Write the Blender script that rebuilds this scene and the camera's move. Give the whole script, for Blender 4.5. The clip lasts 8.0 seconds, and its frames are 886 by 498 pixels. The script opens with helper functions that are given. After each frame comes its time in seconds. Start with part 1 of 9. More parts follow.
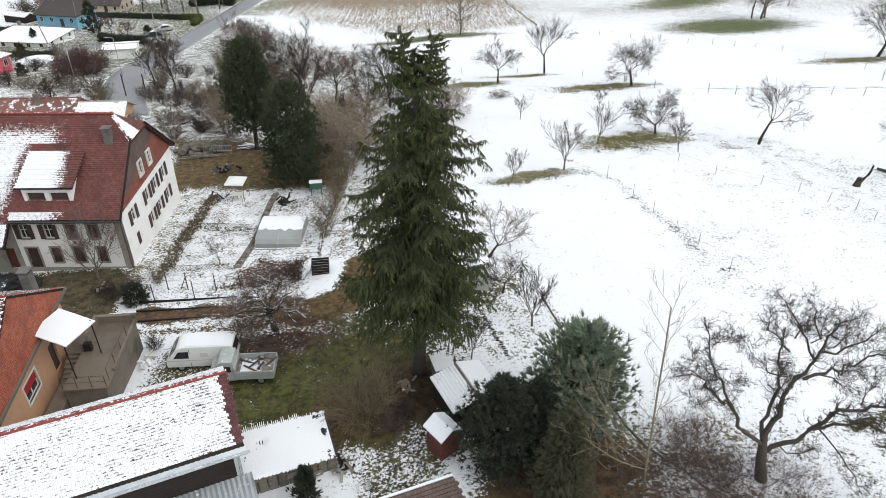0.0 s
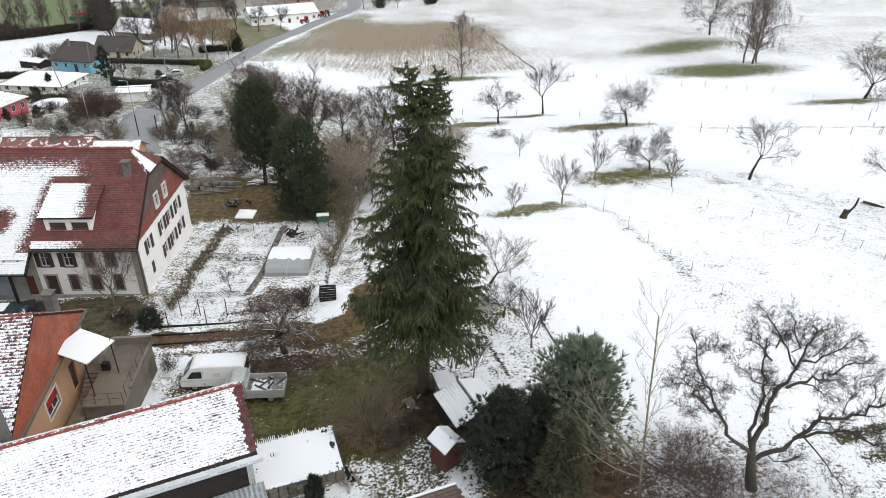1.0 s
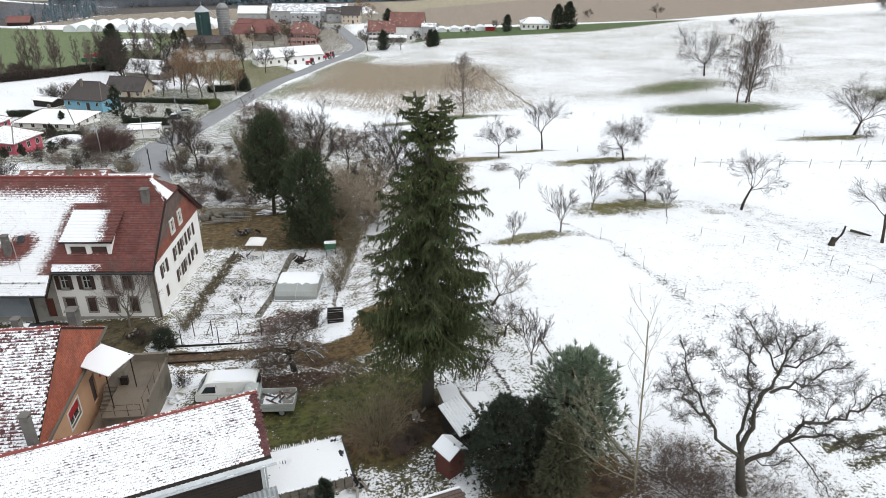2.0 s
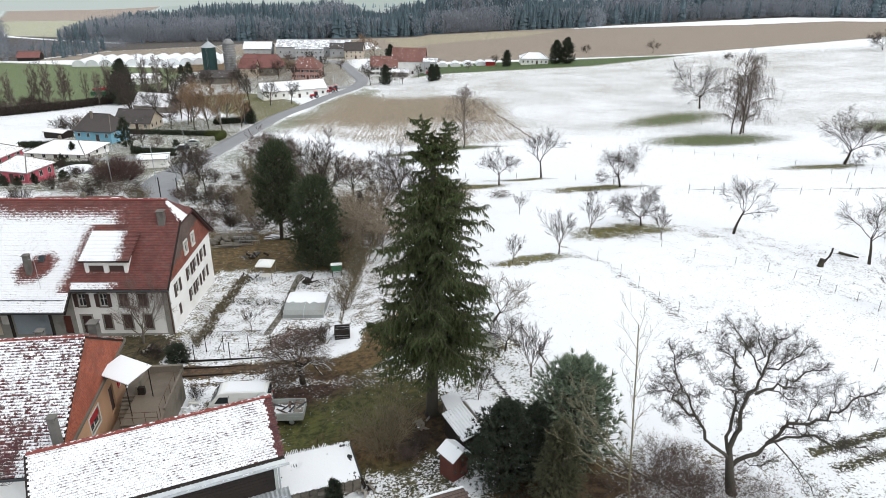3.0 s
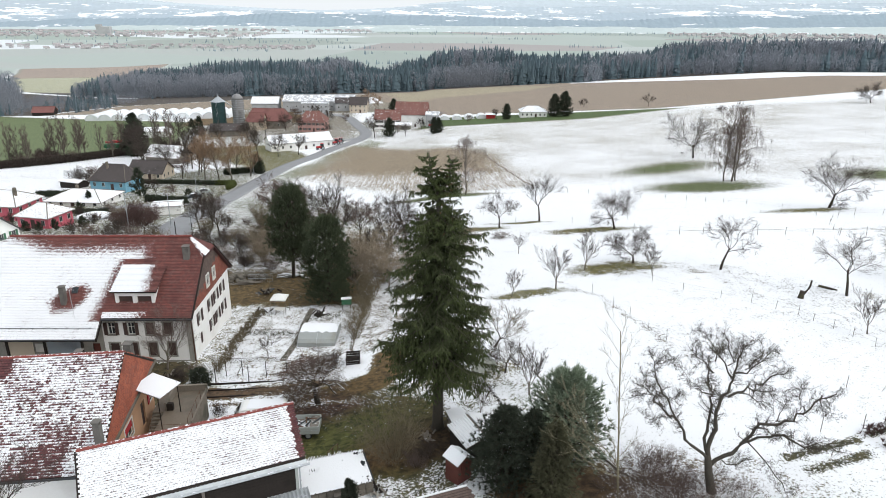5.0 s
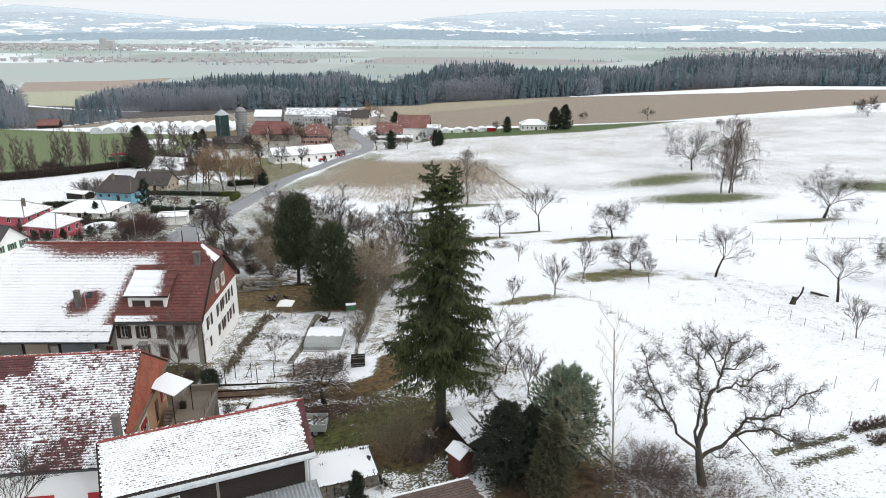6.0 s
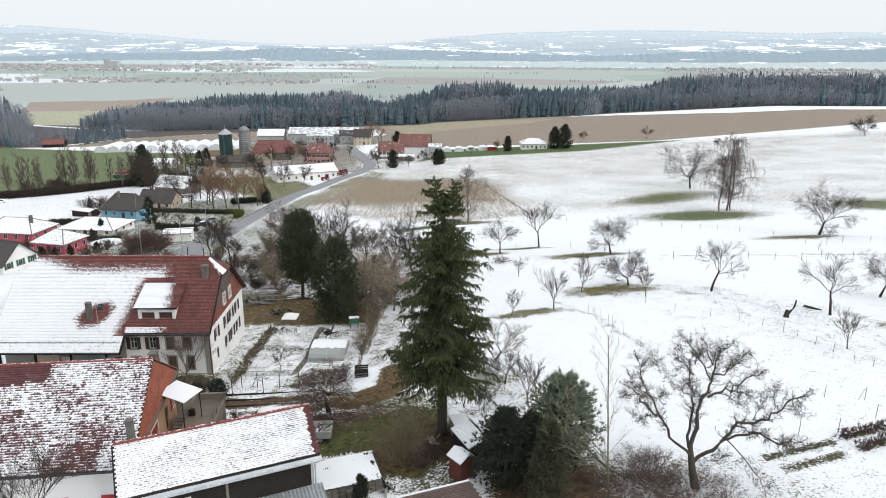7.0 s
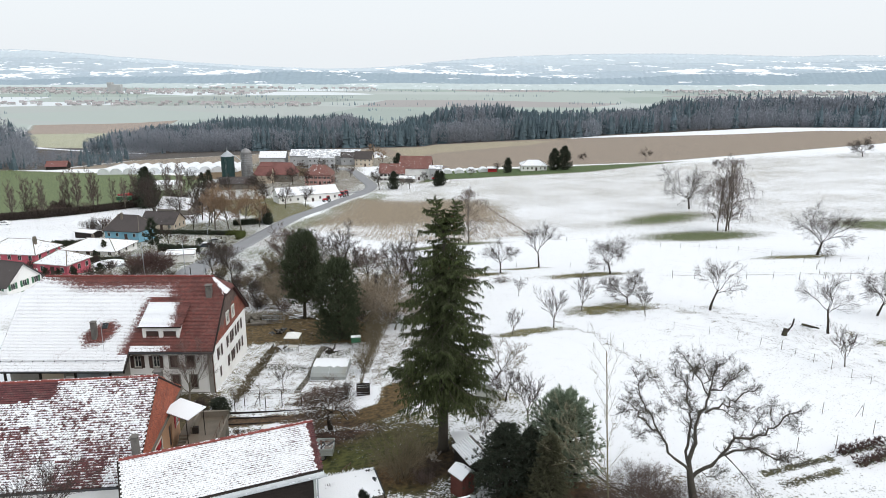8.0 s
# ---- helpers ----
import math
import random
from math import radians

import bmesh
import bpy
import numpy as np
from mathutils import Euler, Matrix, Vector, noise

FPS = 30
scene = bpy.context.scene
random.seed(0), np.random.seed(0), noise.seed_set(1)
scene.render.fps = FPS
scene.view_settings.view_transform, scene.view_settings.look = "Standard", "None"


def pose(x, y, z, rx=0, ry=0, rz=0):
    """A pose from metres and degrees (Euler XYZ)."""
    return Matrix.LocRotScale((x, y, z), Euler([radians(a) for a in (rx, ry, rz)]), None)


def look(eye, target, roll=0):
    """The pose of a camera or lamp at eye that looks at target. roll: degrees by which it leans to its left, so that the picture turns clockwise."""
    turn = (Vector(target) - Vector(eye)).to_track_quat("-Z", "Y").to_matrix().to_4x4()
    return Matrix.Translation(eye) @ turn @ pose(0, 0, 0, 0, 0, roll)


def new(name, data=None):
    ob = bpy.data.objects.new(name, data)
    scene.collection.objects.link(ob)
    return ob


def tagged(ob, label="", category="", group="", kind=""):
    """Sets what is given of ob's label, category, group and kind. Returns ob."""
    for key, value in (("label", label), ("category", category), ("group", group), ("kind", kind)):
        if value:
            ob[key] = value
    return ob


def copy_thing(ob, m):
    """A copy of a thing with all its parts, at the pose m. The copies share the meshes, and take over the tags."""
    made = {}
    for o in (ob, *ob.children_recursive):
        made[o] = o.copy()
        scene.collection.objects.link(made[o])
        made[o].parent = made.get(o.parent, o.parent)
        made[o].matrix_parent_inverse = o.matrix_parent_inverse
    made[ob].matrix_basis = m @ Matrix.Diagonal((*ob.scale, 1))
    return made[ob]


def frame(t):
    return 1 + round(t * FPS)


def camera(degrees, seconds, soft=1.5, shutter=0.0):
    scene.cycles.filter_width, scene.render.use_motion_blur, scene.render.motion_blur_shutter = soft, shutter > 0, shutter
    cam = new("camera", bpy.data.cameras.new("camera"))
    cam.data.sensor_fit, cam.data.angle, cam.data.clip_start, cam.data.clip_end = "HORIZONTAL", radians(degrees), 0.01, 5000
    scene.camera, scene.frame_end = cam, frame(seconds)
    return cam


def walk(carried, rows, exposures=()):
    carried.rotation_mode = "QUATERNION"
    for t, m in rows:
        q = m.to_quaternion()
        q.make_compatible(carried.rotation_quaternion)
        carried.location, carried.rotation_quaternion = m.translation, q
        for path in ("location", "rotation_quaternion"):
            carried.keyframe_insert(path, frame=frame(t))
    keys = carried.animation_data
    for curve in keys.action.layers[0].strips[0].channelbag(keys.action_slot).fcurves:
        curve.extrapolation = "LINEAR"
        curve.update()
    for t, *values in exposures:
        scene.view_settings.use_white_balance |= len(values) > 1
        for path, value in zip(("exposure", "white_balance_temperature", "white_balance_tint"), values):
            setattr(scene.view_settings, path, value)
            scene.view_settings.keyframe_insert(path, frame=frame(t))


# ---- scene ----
cam = camera(66.3, 8.0, soft=0.35)
PATH = [
    (0, (-4.559, 1.449, 33.561), (-4.496, 3.112, 32.451), 0.8),
    (0.5, (-4.647, 0.142, 33.674), (-4.586, 1.839, 32.617), 0.8),
    (1, (-4.764, -1.192, 33.727), (-4.704, 0.538, 32.725), 0.7),
    (1.5, (-4.909, -2.609, 33.763), (-4.85, -0.849, 32.814), 0.7),
    (3, (-5.351, -6.915, 33.821), (-5.295, -5.088, 33.008), 0.7),
    (3.5, (-5.461, -8.339, 33.861), (-5.406, -6.495, 33.089), 0.6),
    (4, (-5.517, -9.728, 33.91), (-5.464, -7.869, 33.176), 0.6),
    (4.5, (-5.598, -11.055, 33.95), (-5.546, -9.182, 33.252), 0.5),
    (6, (-5.904, -14.77, 34.135), (-5.856, -12.874, 33.499), 0.5),
    (6.5, (-5.975, -15.917, 34.194), (-5.928, -14.014, 33.58), 0.5),
    (7, (-5.99, -16.905, 34.246), (-5.945, -14.992, 33.663), 0.5),
    (7.5, (-6.032, -17.615, 34.277), (-5.987, -15.693, 33.726), 0.4),
    (8, (-6.04, -17.927, 34.298), (-5.997, -15.997, 33.776), 0.4),
]
walk(cam, [(t, look(e, g, r)) for t, e, g, r in PATH], [(0, 0.28), (4.5, 0.28), (8, 0.2)])


# ---------------------------------------------------------------- sky and sun
world = bpy.data.worlds.new("overcast_sky")
scene.world = world
world.use_nodes = True
wn = world.node_tree
for n in list(wn.nodes):
    wn.nodes.remove(n)
w_out = wn.nodes.new("ShaderNodeOutputWorld")
w_bg = wn.nodes.new("ShaderNodeBackground")
w_sky = wn.nodes.new("ShaderNodeTexSky")
w_sky.sky_type, w_sky.sun_disc = "NISHITA", False
w_sky.sun_elevation, w_sky.sun_rotation = radians(50), radians(120)
w_sky.air_density, w_sky.dust_density, w_sky.ozone_density = 1.0, 4.0, 1.0
w_mix = wn.nodes.new("ShaderNodeMixRGB")
w_mix.inputs[0].default_value = 0.86
w_mix.inputs[2].default_value = (7.35, 7.72, 8.05, 1)
wn.links.new(w_sky.outputs[0], w_mix.inputs[1])
wn.links.new(w_mix.outputs[0], w_bg.inputs[0])
w_bg.inputs[1].default_value = 0.115
wn.links.new(w_bg.outputs[0], w_out.inputs[0])
sun = new("sun", bpy.data.lights.new("sun", "SUN"))
sun.data.energy, sun.data.angle, sun.data.color = 1.2, radians(45), (1.0, 0.975, 0.94)
sun.matrix_world = look((70, -20, 90), (0, 20, 0))

# ---------------------------------------------------------------- material helpers
class Nodes:
    """Small wrapper to write node graphs as expressions."""

    def __init__(self, name):
        self.mat = bpy.data.materials.new(name)
        self.mat.use_nodes = True
        self.t = self.mat.node_tree
        self.bsdf = self.t.nodes["Principled BSDF"]
        self.pos = self.add("ShaderNodeNewGeometry").outputs["Position"]

    def add(self, kind, **inputs):
        node = self.t.nodes.new(kind)
        for key, value in inputs.items():
            self.put(node.inputs[key], value)
        return node

    def put(self, socket, value):
        if isinstance(value, bpy.types.NodeSocket):
            self.t.links.new(value, socket)
        elif isinstance(value, tuple) and len(value) == 3 and socket.type == "RGBA":
            socket.default_value = (*value, 1)
        else:
            socket.default_value = value

    def m(self, op, a, b=0.0, c=0.0):
        node = self.t.nodes.new("ShaderNodeMath")
        node.operation = op
        for k, v in enumerate((a, b, c)):
            self.put(node.inputs[k], v)
        return node.outputs[0]

    def step(self, v, lo, hi):
        node = self.t.nodes.new("ShaderNodeMapRange")
        node.interpolation_type = "SMOOTHSTEP"
        self.put(node.inputs[0], v)
        node.inputs[1].default_value, node.inputs[2].default_value = lo, hi
        return node.outputs[0]

    def noise(self, scale, detail=3.0, rough=0.55, vec=None):
        node = self.add("ShaderNodeTexNoise", Scale=scale, Detail=detail, Roughness=rough)
        self.t.links.new(self.pos if vec is None else vec, node.inputs["Vector"])
        return node.outputs[0]

    def stretch(self, x, y, z, turn=0.0, vec=None):
        node = self.t.nodes.new("ShaderNodeMapping")
        node.inputs["Scale"].default_value = (x, y, z)
        node.inputs["Rotation"].default_value = (0, 0, turn)
        self.t.links.new(self.pos if vec is None else vec, node.inputs[0])
        return node.outputs[0]

    def mix(self, f, a, b):
        node = self.t.nodes.new("ShaderNodeMixRGB")
        self.put(node.inputs[0], f)
        self.put(node.inputs[1], a)
        self.put(node.inputs[2], b)
        return node.outputs[0]

    def done(self, colour, rough=0.8, bump=None, strength=0.3, distance=0.02, metal=0.0):
        self.put(self.bsdf.inputs["Base Color"], colour)
        self.put(self.bsdf.inputs["Roughness"], rough)
        self.put(self.bsdf.inputs["Metallic"], metal)
        self.bsdf.inputs["Specular IOR Level"].default_value = 0.3
        if bump is not None:
            node = self.add("ShaderNodeBump", Strength=strength, Distance=distance, Height=bump)
            self.t.links.new(node.outputs[0], self.bsdf.inputs["Normal"])
        return self.mat


SNOW = (0.80, 0.82, 0.845)


def shade(c, k):
    return tuple(min(1.0, v * k) for v in c)


def surface(name, base, rough=0.8, vary=0.3, scale=3.0, dirt=0.25, bump=0.3, snow=0.0, metal=0.0, other=None, island=0.0):
    """A matt surface with grain and stains; snow lies on what faces up, by the share given."""
    n = Nodes(name)
    grain, stain = n.noise(scale * 6, 4), n.noise(scale * 0.35, 3)
    col = n.mix(grain, shade(base, 1 - vary), shade(base, 1 + vary))
    col = n.mix(n.m("MULTIPLY", n.step(stain, 0.45, 0.75), dirt * 2), col, other or shade(base, 0.55))
    if island:
        rnd = n.t.nodes.new("ShaderNodeNewGeometry").outputs["Random Per Island"]
        col = n.mix(n.m("MULTIPLY", rnd, island), col, shade(base, 0.5))
    if snow:
        sep = n.t.nodes.new("ShaderNodeSeparateXYZ")
        n.t.links.new(n.t.nodes.new("ShaderNodeNewGeometry").outputs["Normal"], sep.inputs[0])
        v = n.m("ADD", n.m("MULTIPLY", sep.outputs[2], 0.75), n.m("MULTIPLY", n.noise(scale * 1.3, 4, 0.65), 1.0))
        col = n.mix(n.step(v, 1.55 - snow, 1.65 - snow), col, SNOW)
    return n.done(col, rough, grain, bump, 0.03, metal)


def tiles(name, red, dark, edge=0.5):
    """Roof tiles, each with its own tone; the mesh's snow attribute says how much snow lies there."""
    n = Nodes(name)
    rnd = n.t.nodes.new("ShaderNodeNewGeometry").outputs["Random Per Island"]
    att = n.t.nodes.new("ShaderNodeAttribute")
    att.attribute_name = "snow"
    uv = n.t.nodes.new("ShaderNodeUVMap")
    sep = n.t.nodes.new("ShaderNodeSeparateXYZ")
    n.t.links.new(uv.outputs[0], sep.inputs[0])
    col = n.mix(rnd, dark, red)
    col = n.mix(n.step(n.noise(0.8, 4), 0.4, 0.75), col, shade(dark, 0.7))
    fine = n.noise(9.0, 4, 0.7)
    col = n.mix(n.m("MULTIPLY", n.step(n.noise(2.2, 5, 0.7), 0.48, 0.7), 0.5), col, (0.19, 0.15, 0.135))
    col = n.mix(n.m("MULTIPLY", fine, 0.5), col, shade(red, 1.35))
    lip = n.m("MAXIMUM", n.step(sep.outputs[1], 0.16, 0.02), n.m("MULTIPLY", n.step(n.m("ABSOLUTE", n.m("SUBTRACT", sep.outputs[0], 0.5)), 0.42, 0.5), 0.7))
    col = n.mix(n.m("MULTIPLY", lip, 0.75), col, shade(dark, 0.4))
    v = n.m("ADD", att.outputs["Fac"], n.m("MULTIPLY", n.m("SUBTRACT", n.noise(6.0, 5, 0.75), 0.5), 2.3))
    v = n.m("ADD", v, n.m("MULTIPLY", n.m("SUBTRACT", rnd, 0.5), 0.18))
    v = n.m("ADD", v, n.m("MULTIPLY", n.m("SUBTRACT", sep.outputs[1], 0.5), edge))
    mask = n.step(v, 0.36, 0.66)
    col = n.mix(mask, col, SNOW)
    return n.done(col, 0.75, fine, 0.25, 0.02)


M_SNOW = surface("snow_cover", SNOW, 0.7, 0.03, 2.0, 0.03, 0.35, other=(0.74, 0.76, 0.8))
M_TILE = tiles("red_clay_tiles", (0.18, 0.06, 0.05), (0.085, 0.038, 0.035), 0.4)
M_TILE_BARN = tiles("red_brown_barn_tiles", (0.135, 0.045, 0.046), (0.06, 0.03, 0.032), 0.55)
M_TILE_WALL = tiles("orange_wall_tiles", (0.43, 0.125, 0.07), (0.2, 0.06, 0.042), 0.3)
M_TILE_GABLE = tiles("rust_red_gable_tiles", (0.27, 0.085, 0.055), (0.13, 0.05, 0.04), 0.3)
M_TILE_OLD = tiles("weathered_brown_wall_tiles", (0.14, 0.1, 0.085), (0.085, 0.062, 0.055), 0.3)
M_CHIM = surface("grey_chimney_concrete", (0.15, 0.14, 0.128), 0.9, 0.25, 2.5, 0.45, 0.3, 0.15)
M_TILE_DARK = tiles("dark_roof_tiles", (0.05, 0.043, 0.042), (0.028, 0.026, 0.027), 0.5)
M_RIDGE = surface("red_ridge_tile", (0.22, 0.06, 0.05), 0.75, 0.3, 4, 0.3, 0.3, 0.32)
M_WHITE = surface("white_plaster", (0.82, 0.82, 0.80), 0.9, 0.05, 1.2, 0.18, 0.12, other=(0.56, 0.54, 0.5))
M_SALMON = surface("salmon_plaster", (0.55, 0.33, 0.2), 0.9, 0.07, 1.2, 0.2, 0.12)
M_BLUE = surface("blue_plaster", (0.2, 0.42, 0.55), 0.9, 0.07, 1.2, 0.2, 0.12)
M_PINK = surface("pink_plaster", (0.55, 0.125, 0.165), 0.9, 0.07, 1.2, 0.2, 0.12)
M_CREAM = surface("cream_plaster", (0.58, 0.5, 0.4), 0.9, 0.07, 1.2, 0.2, 0.12)
M_ROSE = surface("rose_plaster", (0.5, 0.3, 0.27), 0.9, 0.07, 1.2, 0.2, 0.12)
M_GREYW = surface("grey_plaster", (0.45, 0.46, 0.47), 0.9, 0.1, 1.2, 0.3, 0.15)
M_STONE = surface("grey_quoin_stone", (0.3, 0.29, 0.26), 0.85, 0.2, 3, 0.3, 0.3)
M_ROCK = surface("field_stone", (0.16, 0.145, 0.12), 0.9, 0.35, 2.5, 0.4, 0.6, 0.18)
M_CONC = surface("weathered_concrete", (0.19, 0.165, 0.135), 0.9, 0.25, 1.5, 0.5, 0.25, 0.12, other=(0.085, 0.08, 0.06))
M_DECK = surface("wet_brown_concrete", (0.17, 0.14, 0.108), 0.55, 0.2, 1.2, 0.45, 0.2, other=(0.1, 0.085, 0.065))
M_WOOD = surface("dark_barn_wood", (0.024, 0.019, 0.016), 0.85, 0.4, 2.0, 0.4, 0.4)
M_WOODG = surface("grey_old_wood", (0.2, 0.18, 0.155), 0.85, 0.3, 2.0, 0.4, 0.4, 0.22)
M_WOODR = surface("red_brown_shed_wood", (0.13, 0.045, 0.035), 0.8, 0.25, 2.0, 0.3, 0.3)
M_SHUT = surface("brown_shutter_paint", (0.07, 0.045, 0.04), 0.6, 0.2, 3, 0.2, 0.15)
M_GREENP = surface("green_paint", (0.04, 0.13, 0.07), 0.55, 0.2, 3, 0.2, 0.15, 0.2)
M_REDP = surface("red_paint", (0.4, 0.03, 0.035), 0.5, 0.15, 3, 0.2, 0.1)
M_FRAME = surface("pale_window_frame", (0.65, 0.64, 0.6), 0.6, 0.08, 3, 0.15, 0.1)
M_GALV = surface("galvanised_metal", (0.45, 0.48, 0.5), 0.45, 0.12, 3, 0.25, 0.1, 0.3, 0.6)
M_DARKM = surface("dark_metal", (0.06, 0.065, 0.07), 0.5, 0.2, 3, 0.2, 0.1, 0.0, 0.4)
M_RUST = surface("rusty_metal", (0.13, 0.075, 0.05), 0.8, 0.35, 4, 0.4, 0.3, 0.25, 0.2)
M_ASPH = surface("grey_wet_asphalt", (0.23, 0.235, 0.245), 0.6, 0.12, 0.8, 0.2, 0.1, other=(0.3, 0.305, 0.31))
M_SOIL = surface("brown_garden_soil", (0.13, 0.085, 0.045), 0.95, 0.3, 2.5, 0.3, 0.5, 0.24)
M_BARK = surface("dark_bark", (0.045, 0.036, 0.029), 0.95, 0.4, 3, 0.4, 0.6, 0.1, other=(0.075, 0.075, 0.04))
M_BARKG = surface("grey_bark", (0.16, 0.14, 0.12), 0.95, 0.35, 3, 0.35, 0.5, other=(0.13, 0.13, 0.08))
M_PEAR = surface("lichened_pear_bark", (0.07, 0.062, 0.05), 0.95, 0.45, 3, 0.45, 0.6, 0.05, other=(0.06, 0.052, 0.04))
M_TWIG = surface("brown_twigs", (0.055, 0.043, 0.036), 0.9, 0.3, 1.0, 0.3, 0.1)
M_TWIGP = surface("pale_twigs", (0.22, 0.195, 0.13), 0.9, 0.3, 1.0, 0.2, 0.1)
M_TWIGR = surface("reddish_twigs", (0.13, 0.098, 0.085), 0.9, 0.3, 0.6, 0.3, 0.1)
M_TWIGD = surface("dark_red_brown_twigs", (0.09, 0.055, 0.05), 0.9, 0.35, 0.6, 0.3, 0.1)
M_TWIGB = surface("tan_leaf_twigs", (0.25, 0.165, 0.105), 0.9, 0.3, 0.6, 0.3, 0.1)
M_TWIGW = surface("tan_willow_twigs", (0.25, 0.205, 0.15), 0.9, 0.3, 1.2, 0.3, 0.1, 0.22)
M_TWIGS = surface("snowy_twigs", (0.12, 0.09, 0.07), 0.9, 0.3, 2.0, 0.3, 0.1, 0.42)
M_NEED = surface("spruce_needles", (0.062, 0.08, 0.025), 0.8, 0.5, 0.5, 0.4, 0.2, other=(0.035, 0.045, 0.018), island=0.85)
M_NEEDD = surface("dark_yew_needles", (0.05, 0.062, 0.042), 0.8, 0.4, 1, 0.3, 0.2, 0.24, island=0.6)
M_NEEDB = surface("blue_green_pine_needles", (0.26, 0.32, 0.225), 0.75, 0.35, 1, 0.3, 0.2, island=0.7)
M_NEEDP = surface("dark_pine_needles", (0.08, 0.1, 0.055), 0.8, 0.4, 0.7, 0.35, 0.2, island=0.7)
M_CYP = surface("cypress_foliage", (0.085, 0.085, 0.048), 0.85, 0.4, 1, 0.3, 0.2, island=0.4)
M_CONE = surface("brown_cones", (0.12, 0.07, 0.035), 0.8, 0.3, 2, 0.2, 0.2)
M_HEDGE = surface("brown_green_hedge", (0.07, 0.072, 0.036), 0.9, 0.4, 0.8, 0.4, 0.3, 0.12, island=0.5)
M_DRY = surface("dry_brown_stalks", (0.17, 0.14, 0.09), 0.9, 0.3, 1.5, 0.3, 0.2, 0.1, island=0.4)
M_TARP = surface("milky_tarp", (0.6, 0.62, 0.57), 0.5, 0.1, 1.5, 0.25, 0.1, 0.3)
M_TARPB = surface("pale_blue_tarp", (0.33, 0.38, 0.42), 0.5, 0.1, 1.5, 0.3, 0.1)
M_VAN = surface("white_vehicle_paint", (0.8, 0.81, 0.79), 0.35, 0.03, 2, 0.1, 0.03)
M_TRUCK = surface("pale_grey_vehicle_paint", (0.42, 0.45, 0.43), 0.45, 0.06, 2, 0.2, 0.05, 0.2)
M_TYRE = surface("black_rubber", (0.025, 0.025, 0.026), 0.85, 0.2, 4, 0.1, 0.2)
M_CARDK = surface("dark_car_paint", (0.03, 0.04, 0.05), 0.3, 0.1, 2, 0.1, 0.02, 0.25)


def glass_mat():
    n = Nodes("dark_window_glass")
    n.bsdf.inputs["Specular IOR Level"].default_value = 0.6
    m = n.done(n.mix(n.noise(1.2), (0.02, 0.024, 0.028), (0.05, 0.056, 0.06)), 0.08)
    return m


M_GLASS = glass_mat()

# ---------------------------------------------------------------- mesh helpers
def link_mesh(name, V, F, mat, parent=None, label="", smooth=False, uv=None, snow=None):
    me = bpy.data.meshes.new(name)
    me.from_pydata([tuple(v) for v in V], [], [tuple(f) for f in F])
    if uv is not None:
        lay = me.uv_layers.new(name="UVMap")
        lay.data.foreach_set("uv", np.asarray(uv, dtype=np.float32).ravel())
    if snow is not None:
        a = me.attributes.new("snow", "FLOAT", "POINT")
        a.data.foreach_set("value", np.asarray(snow, dtype=np.float32))
    me.materials.append(mat)
    if smooth:
        me.polygons.foreach_set("use_smooth", [True] * len(me.polygons))
    ob = new(name, me)
    if parent is not None:
        ob.parent = parent
    if label:
        tagged(ob, label)
    return ob


